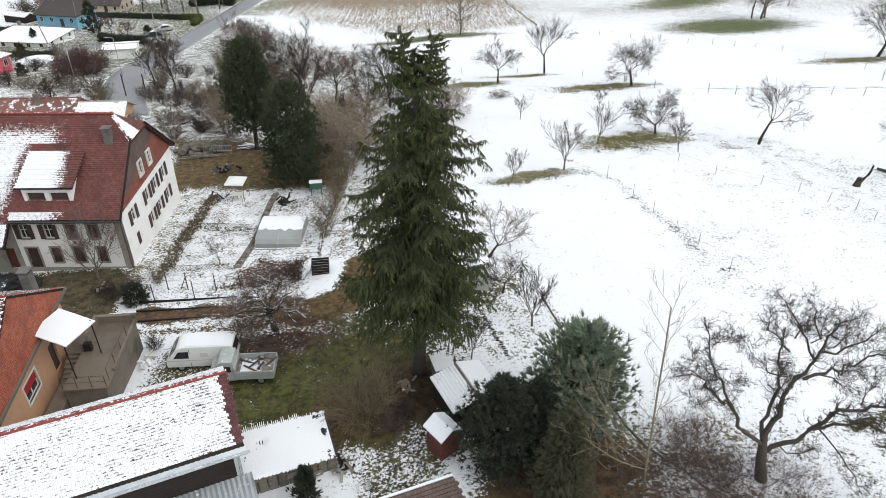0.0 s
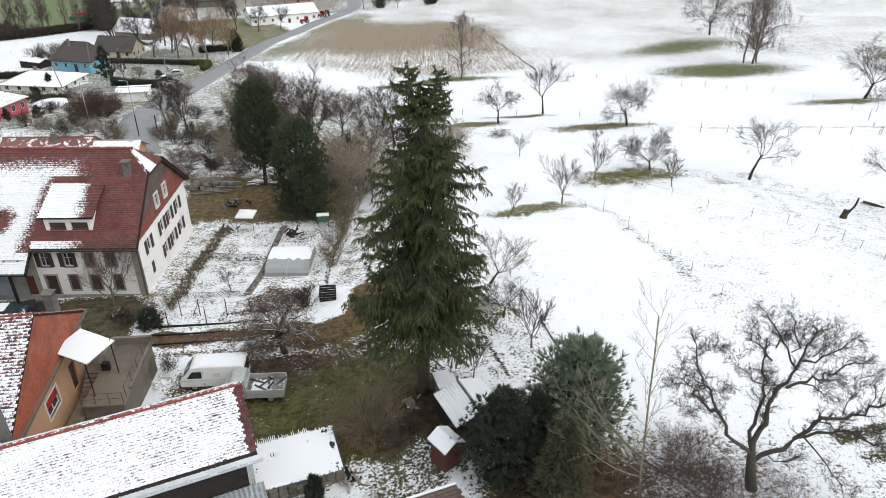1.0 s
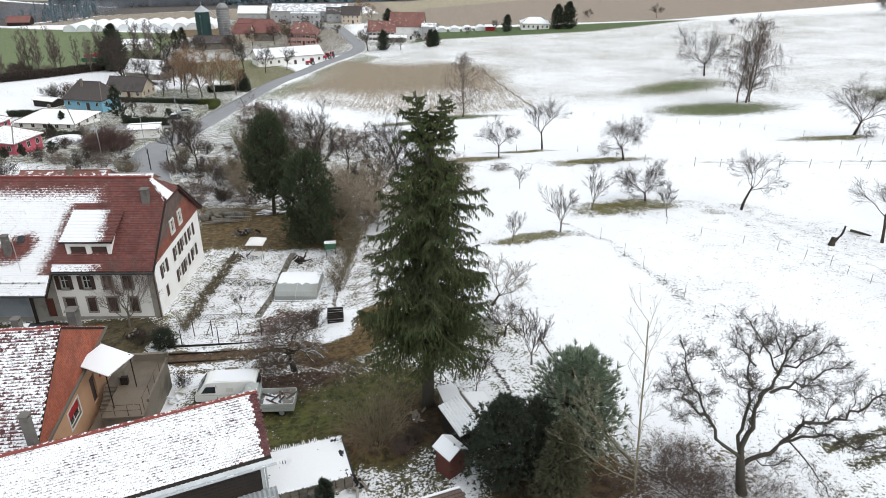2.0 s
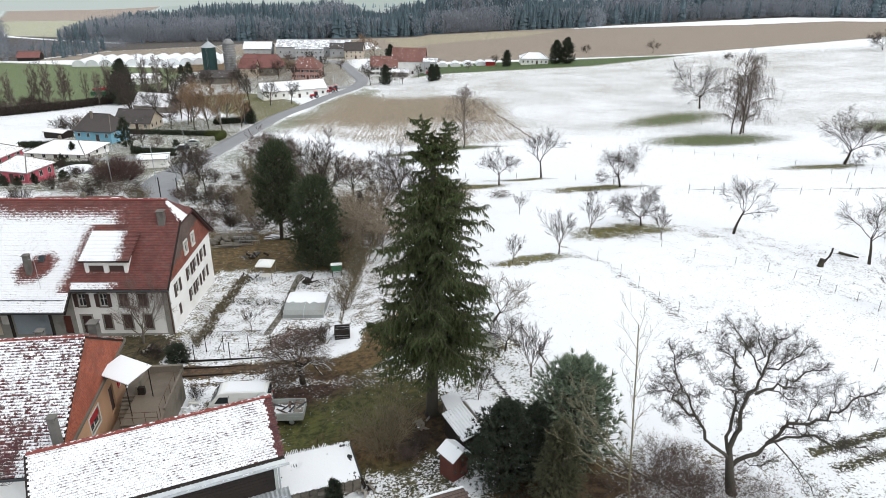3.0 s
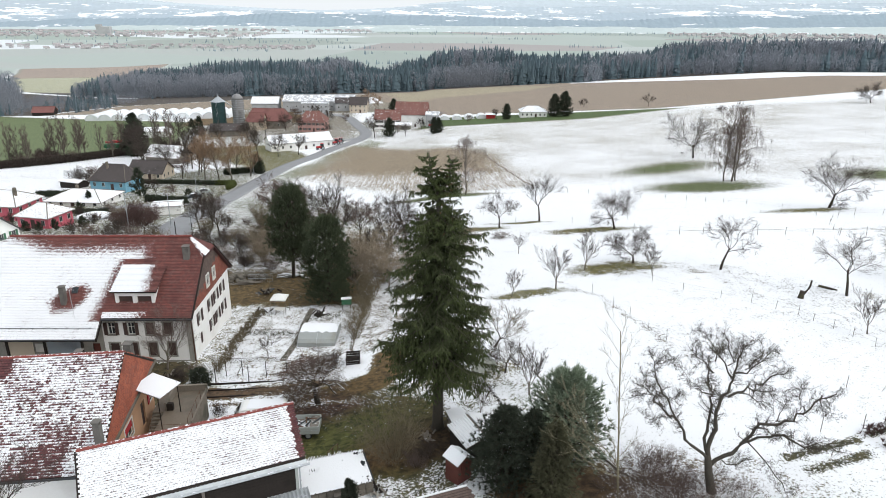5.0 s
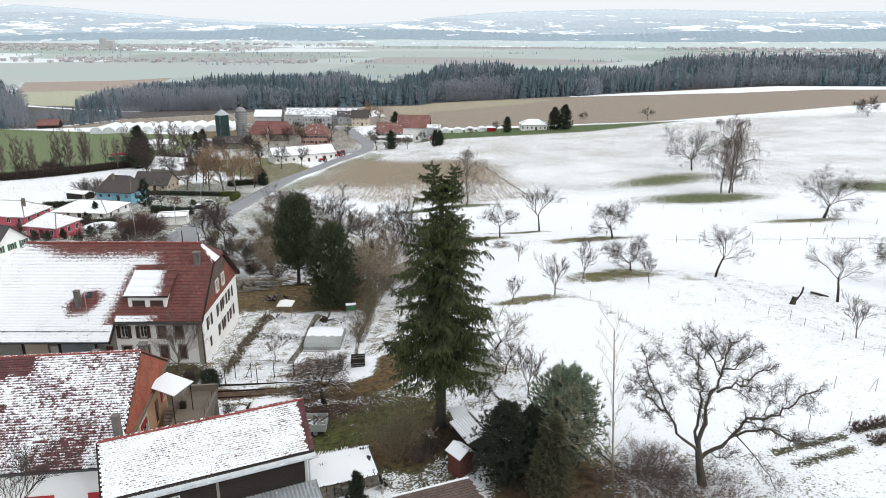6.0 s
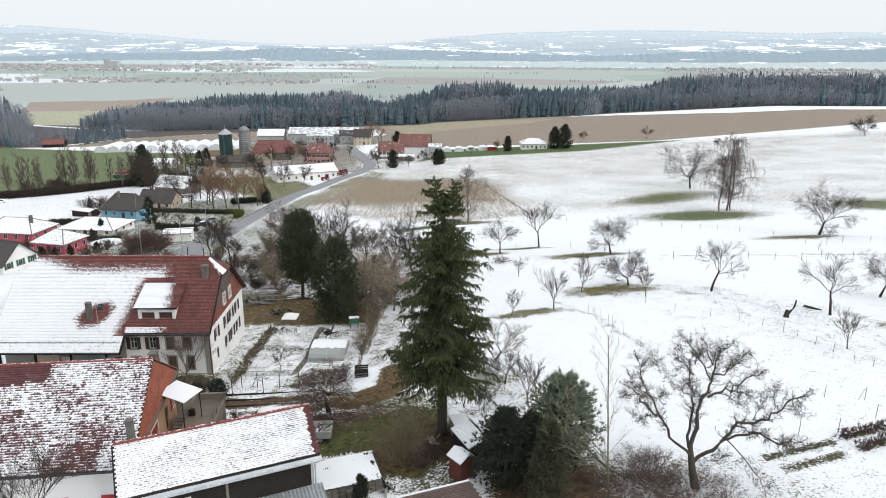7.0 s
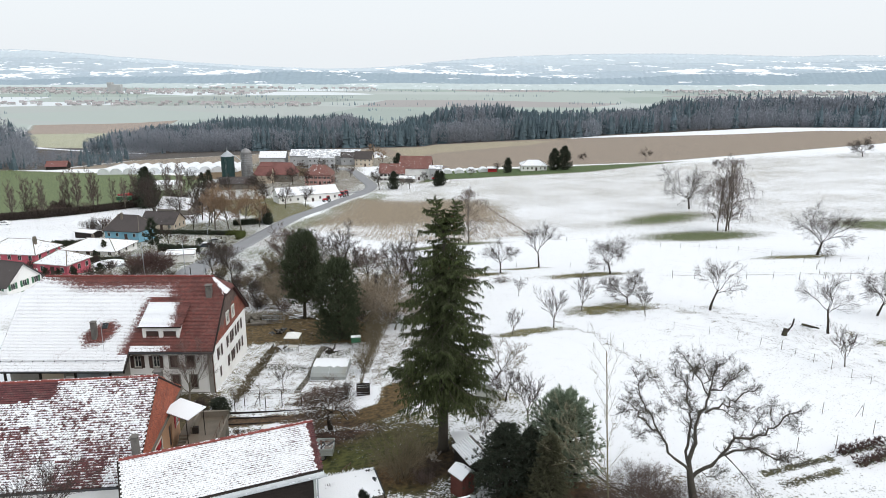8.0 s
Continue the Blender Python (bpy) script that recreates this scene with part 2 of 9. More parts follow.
class Geo:
    """Collects vertices and faces of one mesh."""

    def __init__(self):
        self.V, self.F = [], []

    def add(self, V, F):
        k = len(self.V)
        self.V.extend(V)
        self.F.extend([tuple(i + k for i in f) for f in F])
        return self

    def box(self, x0, y0, z0, x1, y1, z1, m=None):
        V = [Vector(p) for p in ((x0, y0, z0), (x1, y0, z0), (x1, y1, z0), (x0, y1, z0),
                                 (x0, y0, z1), (x1, y0, z1), (x1, y1, z1), (x0, y1, z1))]
        if m is not None:
            V = [m @ v for v in V]
        return self.add(V, [(3, 2, 1, 0), (4, 5, 6, 7), (0, 1, 5, 4), (1, 2, 6, 5), (2, 3, 7, 6), (3, 0, 4, 7)])

    def bevel_box(self, x0, y0, z0, x1, y1, z1, b, m=None):
        """A box with all edges chamfered by b."""
        V, F, idx = [], [], {}
        xs, ys, zs = (x0, x1), (y0, y1), (z0, z1)
        for i in (0, 1):
            for j in (0, 1):
                for k in (0, 1):
                    c = [xs[i], ys[j], zs[k]]
                    s = [1 - 2 * i, 1 - 2 * j, 1 - 2 * k]
                    for a in range(3):
                        p = [c[q] + (0 if q == a else s[q] * b) for q in range(3)]
                        idx[i, j, k, a] = len(V)
                        V.append(Vector(p))
        for a in range(3):
            u, w = [q for q in range(3) if q != a]
            for e in (0, 1):
                ring = []
                for du, dw in ((0, 0), (1, 0), (1, 1), (0, 1)):
                    key = [0, 0, 0]
                    key[a], key[u], key[w] = e, du, dw
                    ring.append(idx[(*key, a)])
                F.append(ring)
            for du in (0, 1):
                for dw in (0, 1):
                    k0, k1 = [0, 0, 0], [0, 0, 0]
                    k0[u] = k1[u] = du
                    k0[w] = k1[w] = dw
                    k1[a] = 1
                    F.append([idx[(*k0, u)], idx[(*k1, u)], idx[(*k1, w)], idx[(*k0, w)]])
        for i in (0, 1):
            for j in (0, 1):
                for k in (0, 1):
                    F.append([idx[i, j, k, 0], idx[i, j, k, 1], idx[i, j, k, 2]])
        if m is not None:
            V = [m @ v for v in V]
        return self.add(V, F)

    def tube(self, pts, radii, sides=5, cap=True):
        """A tapered tube along points."""
        pts = [Vector(p) for p in pts]
        V, F = [], []
        for i, p in enumerate(pts):
            d = (pts[min(i + 1, len(pts) - 1)] - pts[max(i - 1, 0)])
            d = d.normalized() if d.length > 1e-9 else Vector((0, 0, 1))
            a = d.cross(Vector((0.31, 0.83, 0.46)) if abs(d.z) > 0.8 else Vector((0, 0, 1))).normalized()
            b = d.cross(a)
            r = radii[i] if hasattr(radii, "__len__") else radii
            for s in range(sides):
                t = 2 * math.pi * s / sides
                V.append(p + a * (r * math.cos(t)) + b * (r * math.sin(t)))
        for i in range(len(pts) - 1):
            for s in range(sides):
                u = (s + 1) % sides
                F.append((i * sides + s, i * sides + u, (i + 1) * sides + u, (i + 1) * sides + s))
        if cap:
            F.append(tuple(range(sides))[::-1])
            F.append(tuple((len(pts) - 1) * sides + s for s in range(sides)))
        return self.add(V, F)

    def prism(self, outline, a, b, axis="x"):
        """A polygon in the plane across axis, run from a to b along it."""
        n = len(outline)
        put = {"x": lambda p, t: Vector((t, p[0], p[1])), "y": lambda p, t: Vector((p[0], t, p[1])), "z": lambda p, t: Vector((p[0], p[1], t))}[axis]
        V = [put(p, a) for p in outline] + [put(p, b) for p in outline]
        F = [tuple(range(n))[::-1], tuple(range(n, 2 * n))] + [(i, (i + 1) % n, n + (i + 1) % n, n + i) for i in range(n)]
        return self.add(V, F)

    def lump(self, c, rx, ry, rz, rng, rough=0.25, rings=5, sides=7):
        """An uneven rounded lump, such as a stone."""
        V, F = [], []
        for i in range(rings + 1):
            t = math.pi * i / rings
            for s in range(sides):
                p = 2 * math.pi * s / sides
                k = 1 + rough * (rng.random() - 0.5) * 2 * (0 < i < rings)
                V.append(Vector((c[0] + rx * k * math.sin(t) * math.cos(p), c[1] + ry * k * math.sin(t) * math.sin(p), c[2] + rz * k * math.cos(t))))
        for i in range(rings):
            for s in range(sides):
                u = (s + 1) % sides
                F.append((i * sides + s, (i + 1) * sides + s, (i + 1) * sides + u, i * sides + u))
        return self.add(V, F)

    def link(self, name, mat, parent=None, label="", smooth=False):
        return link_mesh(name, self.V, self.F, mat, parent, label, smooth)


def thing(name, m, label, category, group="", kind=""):
    """An empty at the base of a thing; its parts hang from it."""
    ob = new(name)
    ob.empty_display_size = 0.3
    ob.matrix_world = m
    return tagged(ob, label, category, group, kind)


def part(name, bm, material, parent, label=""):
    return bm.link(name, material, parent, label)


def tile_sheet(name, mat, parent, origin, u, v, w, h, tw, th, snow, inside=None, label="", lift=0.03, seed=1):
    """Overlapping tiles on a slope: u along the eaves, v up the slope; snow(a, b) is the share of snow at a metres along, b up."""
    rng = random.Random(seed)
    u, v, origin = Vector(u).normalized(), Vector(v).normalized(), Vector(origin)
    nrm = u.cross(v)
    V, F, uv, sn = [], [], [], []
    rows, cols = int(h / th), int(w / tw)
    th, tw = h / rows, w / cols
    for j in range(rows):
        off = 0.5 * (j % 2)
        for i in range(cols):
            a, b = (i + off) * tw, j * th
            if a + tw > w + tw * 0.6 or (inside and not inside(a + tw / 2, b + th / 2)):
                continue
            up = lift * (0.8 + 0.5 * rng.random())
            jit = 0.012 * (rng.random() - 0.5)
            o = origin + u * a + v * (b + jit)
            k = len(V)
            g = tw * 0.97
            V += [o + nrm * up, o + u * g + nrm * up, o + u * g + v * (th * 1.1) + nrm * 0.004, o + v * (th * 1.1) + nrm * 0.004, o - nrm * 0.01, o + u * g - nrm * 0.01]
            F += [(k, k + 1, k + 2, k + 3), (k + 4, k + 5, k + 1, k)]
            uv += [(0, 0), (1, 0), (1, 1), (0, 1), (0, 0), (1, 0), (1, 0), (0, 0)]
            s = snow(a + tw / 2, b + th / 2)
            sn += [s] * 4 + [s - 0.3] * 2
    return link_mesh(name, V, F, mat, parent, label, uv=uv, snow=sn)


def wall_sheet(g, m, length, height, thick, holes=()):
    """A wall along x from 0 to length, z from 0 to height, y from 0 to thick, with openings (x0, z0, x1, z1) right through it."""
    xs = sorted({0.0, length, *[h[0] for h in holes], *[h[2] for h in holes]})
    zs = sorted({0.0, height, *[h[1] for h in holes], *[h[3] for h in holes]})
    nx, nz, k0 = len(xs), len(zs), len(g.V)
    for y in (0.0, thick):
        g.V += [m @ Vector((x, y, z)) for z in zs for x in xs]
    at = lambda i, j, side: k0 + side * nx * nz + j * nx + i

    def solid(i, j):
        if not (0 <= i < nx - 1 and 0 <= j < nz - 1):
            return False
        cx, cz = (xs[i] + xs[i + 1]) / 2, (zs[j] + zs[j + 1]) / 2
        return not any(h[0] < cx < h[2] and h[1] < cz < h[3] for h in holes)

    for j in range(nz - 1):
        for i in range(nx - 1):
            if not solid(i, j):
                continue
            a, b, c, d = (i, j), (i + 1, j), (i + 1, j + 1), (i, j + 1)
            g.F.append(tuple(at(*p, 0) for p in (a, b, c, d)))
            g.F.append(tuple(at(*p, 1) for p in (d, c, b, a)))
            for p, q, near in ((a, b, (i, j - 1)), (b, c, (i + 1, j)), (c, d, (i, j + 1)), (d, a, (i - 1, j))):
                if not solid(*near):
                    g.F.append((at(*q, 0), at(*p, 0), at(*p, 1), at(*q, 1)))
    return g


def window(parent, m, x0, z0, x1, z1, shutters="none", surround=None, bars=True, name="window", shut_mat=None, pane=None):
    """A window in the opening of a wall_sheet placed by m: surround, frame, pane and shutters as parts."""
    fr = Geo()
    d0, d1, b = 0.10, 0.16, 0.07
    fr.box(x0, d0, z0, x0 + b, d1, z1, m).box(x1 - b, d0, z0, x1, d1, z1, m)
    fr.box(x0 + b, d0, z0, x1 - b, d1, z0 + b, m).box(x0 + b, d0, z1 - b, x1 - b, d1, z1, m)
    if bars:
        c = (x0 + x1) / 2
        fr.box(c - 0.03, d0 - 0.005, z0 + b, c + 0.03, d1 - 0.01, z1 - b, m)
        zc = z0 + (z1 - z0) * 0.62
        fr.box(x0 + b, d0 + 0.002, zc - 0.02, x1 - b, d1 - 0.012, zc + 0.02, m)
    w = fr.link(name, M_FRAME, parent)
    Geo().box(x0 + b, 0.135, z0 + b, x1 - b, 0.145, z1 - b, m).link("pane", pane or M_GLASS, w, "dark reflecting glass")
    if surround is not None:
        s = Geo()
        q = 0.14
        s.box(x0 - q, -0.02, z0 - q, x0, 0.08, z1 + q, m).box(x1, -0.02, z0 - q, x1 + q, 0.08, z1 + q, m)
        s.box(x0, -0.02, z1, x1, 0.08, z1 + q, m).box(x0, -0.04, z0 - q, x1, 0.08, z0, m)
        s.link("surround", surround, w, "grey stone window surround")
    sw = (x1 - x0) * 0.5
    if shutters == "open":
        for a in (x0 - sw - 0.03, x1 + 0.03):
            g = Geo().box(a, -0.07, z0 - 0.03, a + sw, -0.025, z1 + 0.03, m)
            for k in range(5):
                zz = z0 + 0.1 + (z1 - z0 - 0.2) * k / 4.5
                g.box(a + 0.05, -0.085, zz, a + sw - 0.05, -0.07, zz + 0.05, m)
            g.link("shutter", shut_mat or M_SHUT, w)
    elif shutters == "closed":
        for a in (x0, x0 + sw):
            g = Geo().box(a + 0.01, 0.02, z0, a + sw - 0.01, 0.07, z1, m)
            for k in range(6):
                zz = z0 + 0.1 + (z1 - z0 - 0.2) * k / 5.5
                g.box(a + 0.06, 0.005, zz, a + sw - 0.06, 0.02, zz + 0.06, m)
            g.link("shutter", shut_mat or M_SHUT, w, "closed brown shutter")
    return w

# ---------------------------------------------------------------- the land
GY = [-200, -60, 0, 24, 42, 60, 73, 93, 113, 135, 163, 200, 260, 320, 400, 470, 520, 600, 700, 900, 1100, 1500, 2200, 6000]
GZ = [9, 6.5, 4.7, 3.8, 2.9, 1.6, .3, -1.4, -4.2, -8.0, -12.3, -16.5, -20.5, -24.0, -27.0, -27.0, -28, -33, -37, -48, -66, -92, -97, -97]


def ter(x, y):
    """Height of the land: it falls away northwards in a long slope and rises gently to the east."""
    x, y = np.asarray(x, float), np.asarray(y, float)
    w = 6 + np.abs(y) * 0.05
    along = sum(np.interp(y + k * w, GY, GZ) for k in (-1, -.5, 0, .5, 1)) / 5
    far = np.clip((y - 170) / 180, 0, 1)
    right = np.where(x < 30, 0.05 * x, 1.5 + (x - 30) * (0.022 + 0.028 * far))
    across = np.where(x > 0, right, -2.4 * np.tanh(-x / 14) - 0.03 * np.clip(-x - 30, 0, 250))
    across = np.clip(across, -12, 15)
    return along + across * (1 - np.clip((y - 800) / 500, 0, 1))


def gz(x, y):
    return float(ter(x, y))


def graded(lo, hi, a, b, fine, grow):
    """Steps that are fine between a and b and grow outside."""
    mid = list(np.arange(a, b + fine / 2, fine))
    up, s = [], fine
    v = b
    while v < hi:
        s *= grow
        v += s
        up.append(min(v, hi))
    down, s, v = [], fine, a
    while v > lo:
        s *= grow
        v -= s
        down.append(max(v, lo))
    return np.array(sorted(set(down)) + mid + sorted(set(up)))


def ground_material():
    n = Nodes("snowy_land")
    sep = n.t.nodes.new("ShaderNodeSeparateXYZ")
    n.t.links.new(n.pos, sep.inputs[0])
    X0, Y0 = sep.outputs[0], sep.outputs[1]
    w1, w2 = n.noise(0.18, 4, 0.6), n.noise(0.21, 4, 0.6, n.stretch(1, 1, 1, 1.3))
    X = n.m("ADD", X0, n.m("MULTIPLY", n.m("SUBTRACT", w1, 0.5), 3.5))
    Y = n.m("ADD", Y0, n.m("MULTIPLY", n.m("SUBTRACT", w2, 0.5), 3.5))

    def quad(pts, soft=1.0, straight=False):
        cx, cy = sum(p[0] for p in pts) / len(pts), sum(p[1] for p in pts) / len(pts)
        out = None
        x, y = (X0, Y0) if straight else (X, Y)
        for i, (ax, ay) in enumerate(pts):
            bx, by = pts[(i + 1) % len(pts)]
            nx, ny = -(by - ay), bx - ax
            ln = math.hypot(nx, ny)
            nx, ny = nx / ln, ny / ln
            if (cx - ax) * nx + (cy - ay) * ny < 0:
                nx, ny = -nx, -ny
            d = n.m("MULTIPLY_ADD", x, nx, n.m("MULTIPLY_ADD", y, ny, -(ax * nx + ay * ny)))
            out = d if out is None else n.m("MINIMUM", out, d)
        return n.step(out, -soft, soft)

    def oval(cx, cy, rx, ry, ang=0.0, soft=0.5):
        c, s = math.cos(ang), math.sin(ang)
        u = n.m("MULTIPLY_ADD", X, c / rx, n.m("MULTIPLY_ADD", Y, s / rx, -(cx * c + cy * s) / rx))
        v = n.m("MULTIPLY_ADD", X, -s / ry, n.m("MULTIPLY_ADD", Y, c / ry, (cx * s - cy * c) / ry))
        r = n.m("SQRT", n.m("ADD", n.m("MULTIPLY", u, u), n.m("MULTIPLY", v, v)))
        return n.step(r, 1 + soft, 1 - soft)

    tuftn = n.noise(1.7, 6, 0.72)
    grain, patch, broad = n.noise(7, 5, 0.7), n.noise(0.9, 4, 0.6), n.noise(0.06, 4)
    grass = n.mix(patch, (0.05, 0.055, 0.022), (0.115, 0.125, 0.05))
    under = n.mix(n.step(broad, 0.4, 0.65), grass, n.mix(grain, (0.06, 0.045, 0.025), (0.17, 0.135, 0.07)))
    bare = n.m("MULTIPLY_ADD", broad, 0.26, 0.05)

    def zone(mask, amount, colour=None):
        nonlocal bare, under
        bare = n.m("ADD", n.m("MULTIPLY", bare, n.m("SUBTRACT", 1, mask)), n.m("MULTIPLY", mask, amount))
        if colour is not None:
            tone = n.mix(n.step(tuftn, 0.35, 0.65), shade(colour, 0.42), n.mix(grain, shade(colour, 0.9), shade((colour[0] * 1.15, colour[1], colour[2] * 0.8), 1.6)))
            under = n.mix(mask, under, tone)

    GREEN, OLIVE, TAN, LITTER, SOIL = (0.1, 0.13, 0.055), (0.125, 0.12, 0.045), (0.24, 0.2, 0.14), (0.115, 0.082, 0.04), (0.1, 0.07, 0.048)
    # thin snow on the far slope, the verges and the hamlet
    zone(quad([(-25, 160), (150, 160), (300, 380), (-40, 380)], 25), 0.42, (0.26, 0.26, 0.22))
    zone(quad([(-20, 250), (110, 250), (240, 372), (-20, 362)], 18), 0.47, (0.3, 0.3, 0.26))
    zone(quad([(-70, 75), (-8, 80), (-14, 140), (-55, 200), (-75, 160)], 5), 0.52)
    zone(quad([(-62, 110), (-190, 180), (-150, 300), (-60, 260)], 8), 0.28)
    zone(quad([(-60, 108), (-112, 120), (-118, 215), (-62, 250)], 5), 0.58, (0.12, 0.125, 0.07))
    zone(quad([(-62, 290), (-130, 300), (-140, 400), (-15, 380), (-20, 320)], 6), 0.52, (0.14, 0.14, 0.09))
    zone(quad([(-60, 205), (-49, 200), (-24, 300), (-34, 310)], 3), 0.56, (0.13, 0.15, 0.07))
    zone(quad([(-120, 295), (-62, 225), (-52, 262), (-74, 300)], 3), 0.72, (0.14, 0.14, 0.06))
    # stubble field with drill lines
    lines = n.noise(1.0, 2, 0.5, n.stretch(3.2, 0.006, 1, -0.03))
    stubble = quad([(-38, 285), (8, 258), (19, 238), (25, 166), (2, 155), (-47, 205)], 7)
    zone(stubble, 0.55, (0.27, 0.235, 0.185))
    zone(quad([(-37, 285), (8, 258), (16, 238), (14, 205), (-42, 222)], 14), 0.92, (0.27, 0.235, 0.185))
    for (ax, ay), (bx, by) in zip(((16.6, 240.6), (19.8, 206.7), (22.1, 178.8)), ((19.8, 206.7), (22.1, 178.8), (23.3, 162.7))):
        zone(quad([(ax - 0.2, ay), (ax + 0.2, ay), (bx + 0.2, by), (bx - 0.2, by)], 0.25), 0.75, SOIL)
    # far fields
    zone(quad([(-10, 342), (80, 348), (140, 375), (0, 380)], 3, True), 0.97, (0.09, 0.14, 0.06))
    zone(quad([(2, 376), (75, 368), (125, 380), (260, 366), (520, 370), (520, 640), (-75, 640), (-25, 430)], 3, True), 0.98, (0.3, 0.265, 0.235))
    zone(quad([(115, 560), (235, 519), (330, 515), (620, 575), (620, 660), (115, 660)], 5, True), 0.1)
    zone(quad([(-20, 470), (70, 505), (100, 540), (40, 560), (-40, 550)], 4, True), 0.9, (0.36, 0.34, 0.27))
    zone(quad([(-36, 392), (-8, 384), (6, 404), (-30, 430)], 2, True), 0.95, (0.13, 0.14, 0.17))
    zone(quad([(-420, 250), (-215, 246), (-126, 298), (-142, 400), (-290, 450), (-420, 446)], 5, True), 0.97, (0.14, 0.19, 0.1))
    zone(quad([(-262, 450), (-62, 455), (-40, 556), (-225, 492)], 4, True), 0.96, (0.3, 0.27, 0.235))
    zone(quad([(-130, 425), (-25, 425), (-20, 470), (-125, 480)], 8), 0.75, (0.24, 0.23, 0.2))
    zone(quad([(-120, 330), (-40, 320), (-50, 425), (-130, 425)], 8), 0.66, (0.2, 0.19, 0.16))
    # floor of the woods and the fields across the valley
    for pts in (((-800, 452), (-268, 452), (-228, 494), (-330, 600), (-400, 660), (-800, 780)), ((-385, 640), (-225, 494), (-40, 560), (0, 700), (-330, 700)),
                ((-330, 690), (-40, 558), (120, 577), (260, 1100), (-560, 1100)), ((110, 577), (760, 620), (900, 1100), (200, 1100))):
        zone(quad(pts, 4), 0.97, (0.1, 0.095, 0.095))
    zone(quad([(-388, 650), (-316, 640), (-360, 760), (-440, 930), (-530, 880)], 6, True), 0.8, (0.42, 0.45, 0.36))
    zone(quad([(-530, 880), (-420, 950), (-590, 1600), (-745, 1280)], 8, True), 0.99, (0.36, 0.32, 0.3))
    ploughed = quad([(-530, 880), (-420, 950), (-590, 1600), (-745, 1280)], 8, True)
    zone(quad([(-400, 648), (-250, 566), (-246, 572), (-396, 656)], 2, True), 0.1)
    zone(quad([(-318, 640), (-312, 642), (-425, 950), (-435, 950)], 2, True), 0.2)
    zone(quad([(-148, 385), (-72, 390), (-80, 440), (-150, 425)], 3, True), 0.9, (0.16, 0.12, 0.075))
    # bare ovals on the lee side of the trees
    for cx, cy, rx, ry, ang in ((70, 196, 19, 6.5, 0.62), (66, 154, 18, 9.5, 0.42), (66, 108, 8.5, 2.2, 0.15), (21.5, 94, 7.5, 1.7, 0.02),
                                (19.5, 71.3, 6.6, 2.4, 0.1), (7.0, 62.4, 5.2, 1.3, 0.2), (3.0, 99, 5, 1.5, 0.1), (11, 103.5, 5, 1.0, 0.0),
                                (126, 172, 14, 10, 0.6), (300, 352, 30, 8, 0.1), (-2, 153, 14, 3.2, 0.0)):
        zone(oval(cx, cy, rx, ry * 1.15, ang, 0.7), 0.74, GREEN if cy > 120 else OLIVE)
    for cx, cy, rx, ry in ((36.6, 57, 3.5, 1.9), (42.5, 57, 3.8, 1.5), (35.6, 45.2, 3.0, 1.9), (31.3, 68.6, 4.0, 1.6), (47, 53, 3, 2)):
        zone(oval(cx, cy, rx, ry), 0.55, OLIVE)
    zone(quad([(24, 64), (30, 55), (36, 47), (33, 45), (27, 53), (22, 62)], 2), 0.3)
    # gardens between the spruce and the farmhouse
    zone(quad([(-38, 78), (-7, 76), (-8, 100), (-42, 100)], 4), 0.5, (0.12, 0.1, 0.065))
    zone(quad([(-32, 65), (-13.5, 64), (-14, 79), (-35, 81)], 2), 0.86, (0.115, 0.085, 0.042))
    zone(quad([(-29.2, 44), (-25.6, 46), (-25.8, 66), (-29.2, 66)], 0.8), 0.45, (0.15, 0.14, 0.07))
    zone(quad([(-26, 39.5), (-14, 40.5), (-13.5, 64), (-25.8, 64)], 1.0), 0.4, (0.12, 0.1, 0.05))
    zone(quad([(-26.6, 41.8), (-12, 43.2), (-12, 44.0), (-26.6, 43.0)], 0.3), 0.9, SOIL)
    zone(quad([(-24, 28), (-3, 27), (-1, 36), (-11, 45), (-22, 38)], 1.5), 0.66, (0.085, 0.078, 0.034))
    zone(oval(-9.5, 32.6, 7.4, 4.6, 0.1, 0.5), 0.88, (0.078, 0.088, 0.03))
    zone(oval(-8.6, 30.6, 3.6, 2.2, 0.2, 0.6), 0.95, (0.1, 0.066, 0.032))
    zone(oval(-4.5, 31.0, 3.6, 4.4, 0.2, 0.5), 0.97, (0.05, 0.035, 0.02))
    zone(oval(-11.5, 42.8, 6.0, 1.6, 0.5, 0.3), 0.97, LITTER)
    zone(oval(-9.4, 47.5, 1.7, 5.0, -0.2, 0.4), 0.93, LITTER)
    zone(oval(-15.2, 38.6, 4.2, 2.6, 0.1, 0.5), 0.78, (0.07, 0.045, 0.035))
    zone(quad([(-3, 34), (5, 33), (3, 46), (-1, 50), (-7, 44)], 1.5), 0.40)
    zone(quad([(-3.5, 22), (-8.6, 20), (-8.6, 27), (-4.0, 29.5)], 0.8), 0.55, (0.085, 0.085, 0.05))
    zone(oval(-2.5, 41.5, 5.0, 2.0, 0.2), 0.55, OLIVE)
    zone(quad([(-26.4, 40.2), (-12, 39.2), (-12, 40.2), (-26.4, 41.0)], 0.35), 0.56, LITTER)
    zone(quad([(-26.6, 41.5), (-16, 42.2), (-16, 42.6), (-26.6, 42.0)], 0.25), 0.8, SOIL)
    zone(quad([(-20.6, 45.6), (-15.0, 45.2), (-14.2, 49.5), (-18.6, 50.0)], 0.6), 0.66, (0.075, 0.045, 0.034))
    zone(quad([(-12.9, 49), (-8.5, 50), (-5, 68), (-12.4, 68)], 1.0), 0.49, (0.12, 0.1, 0.06))
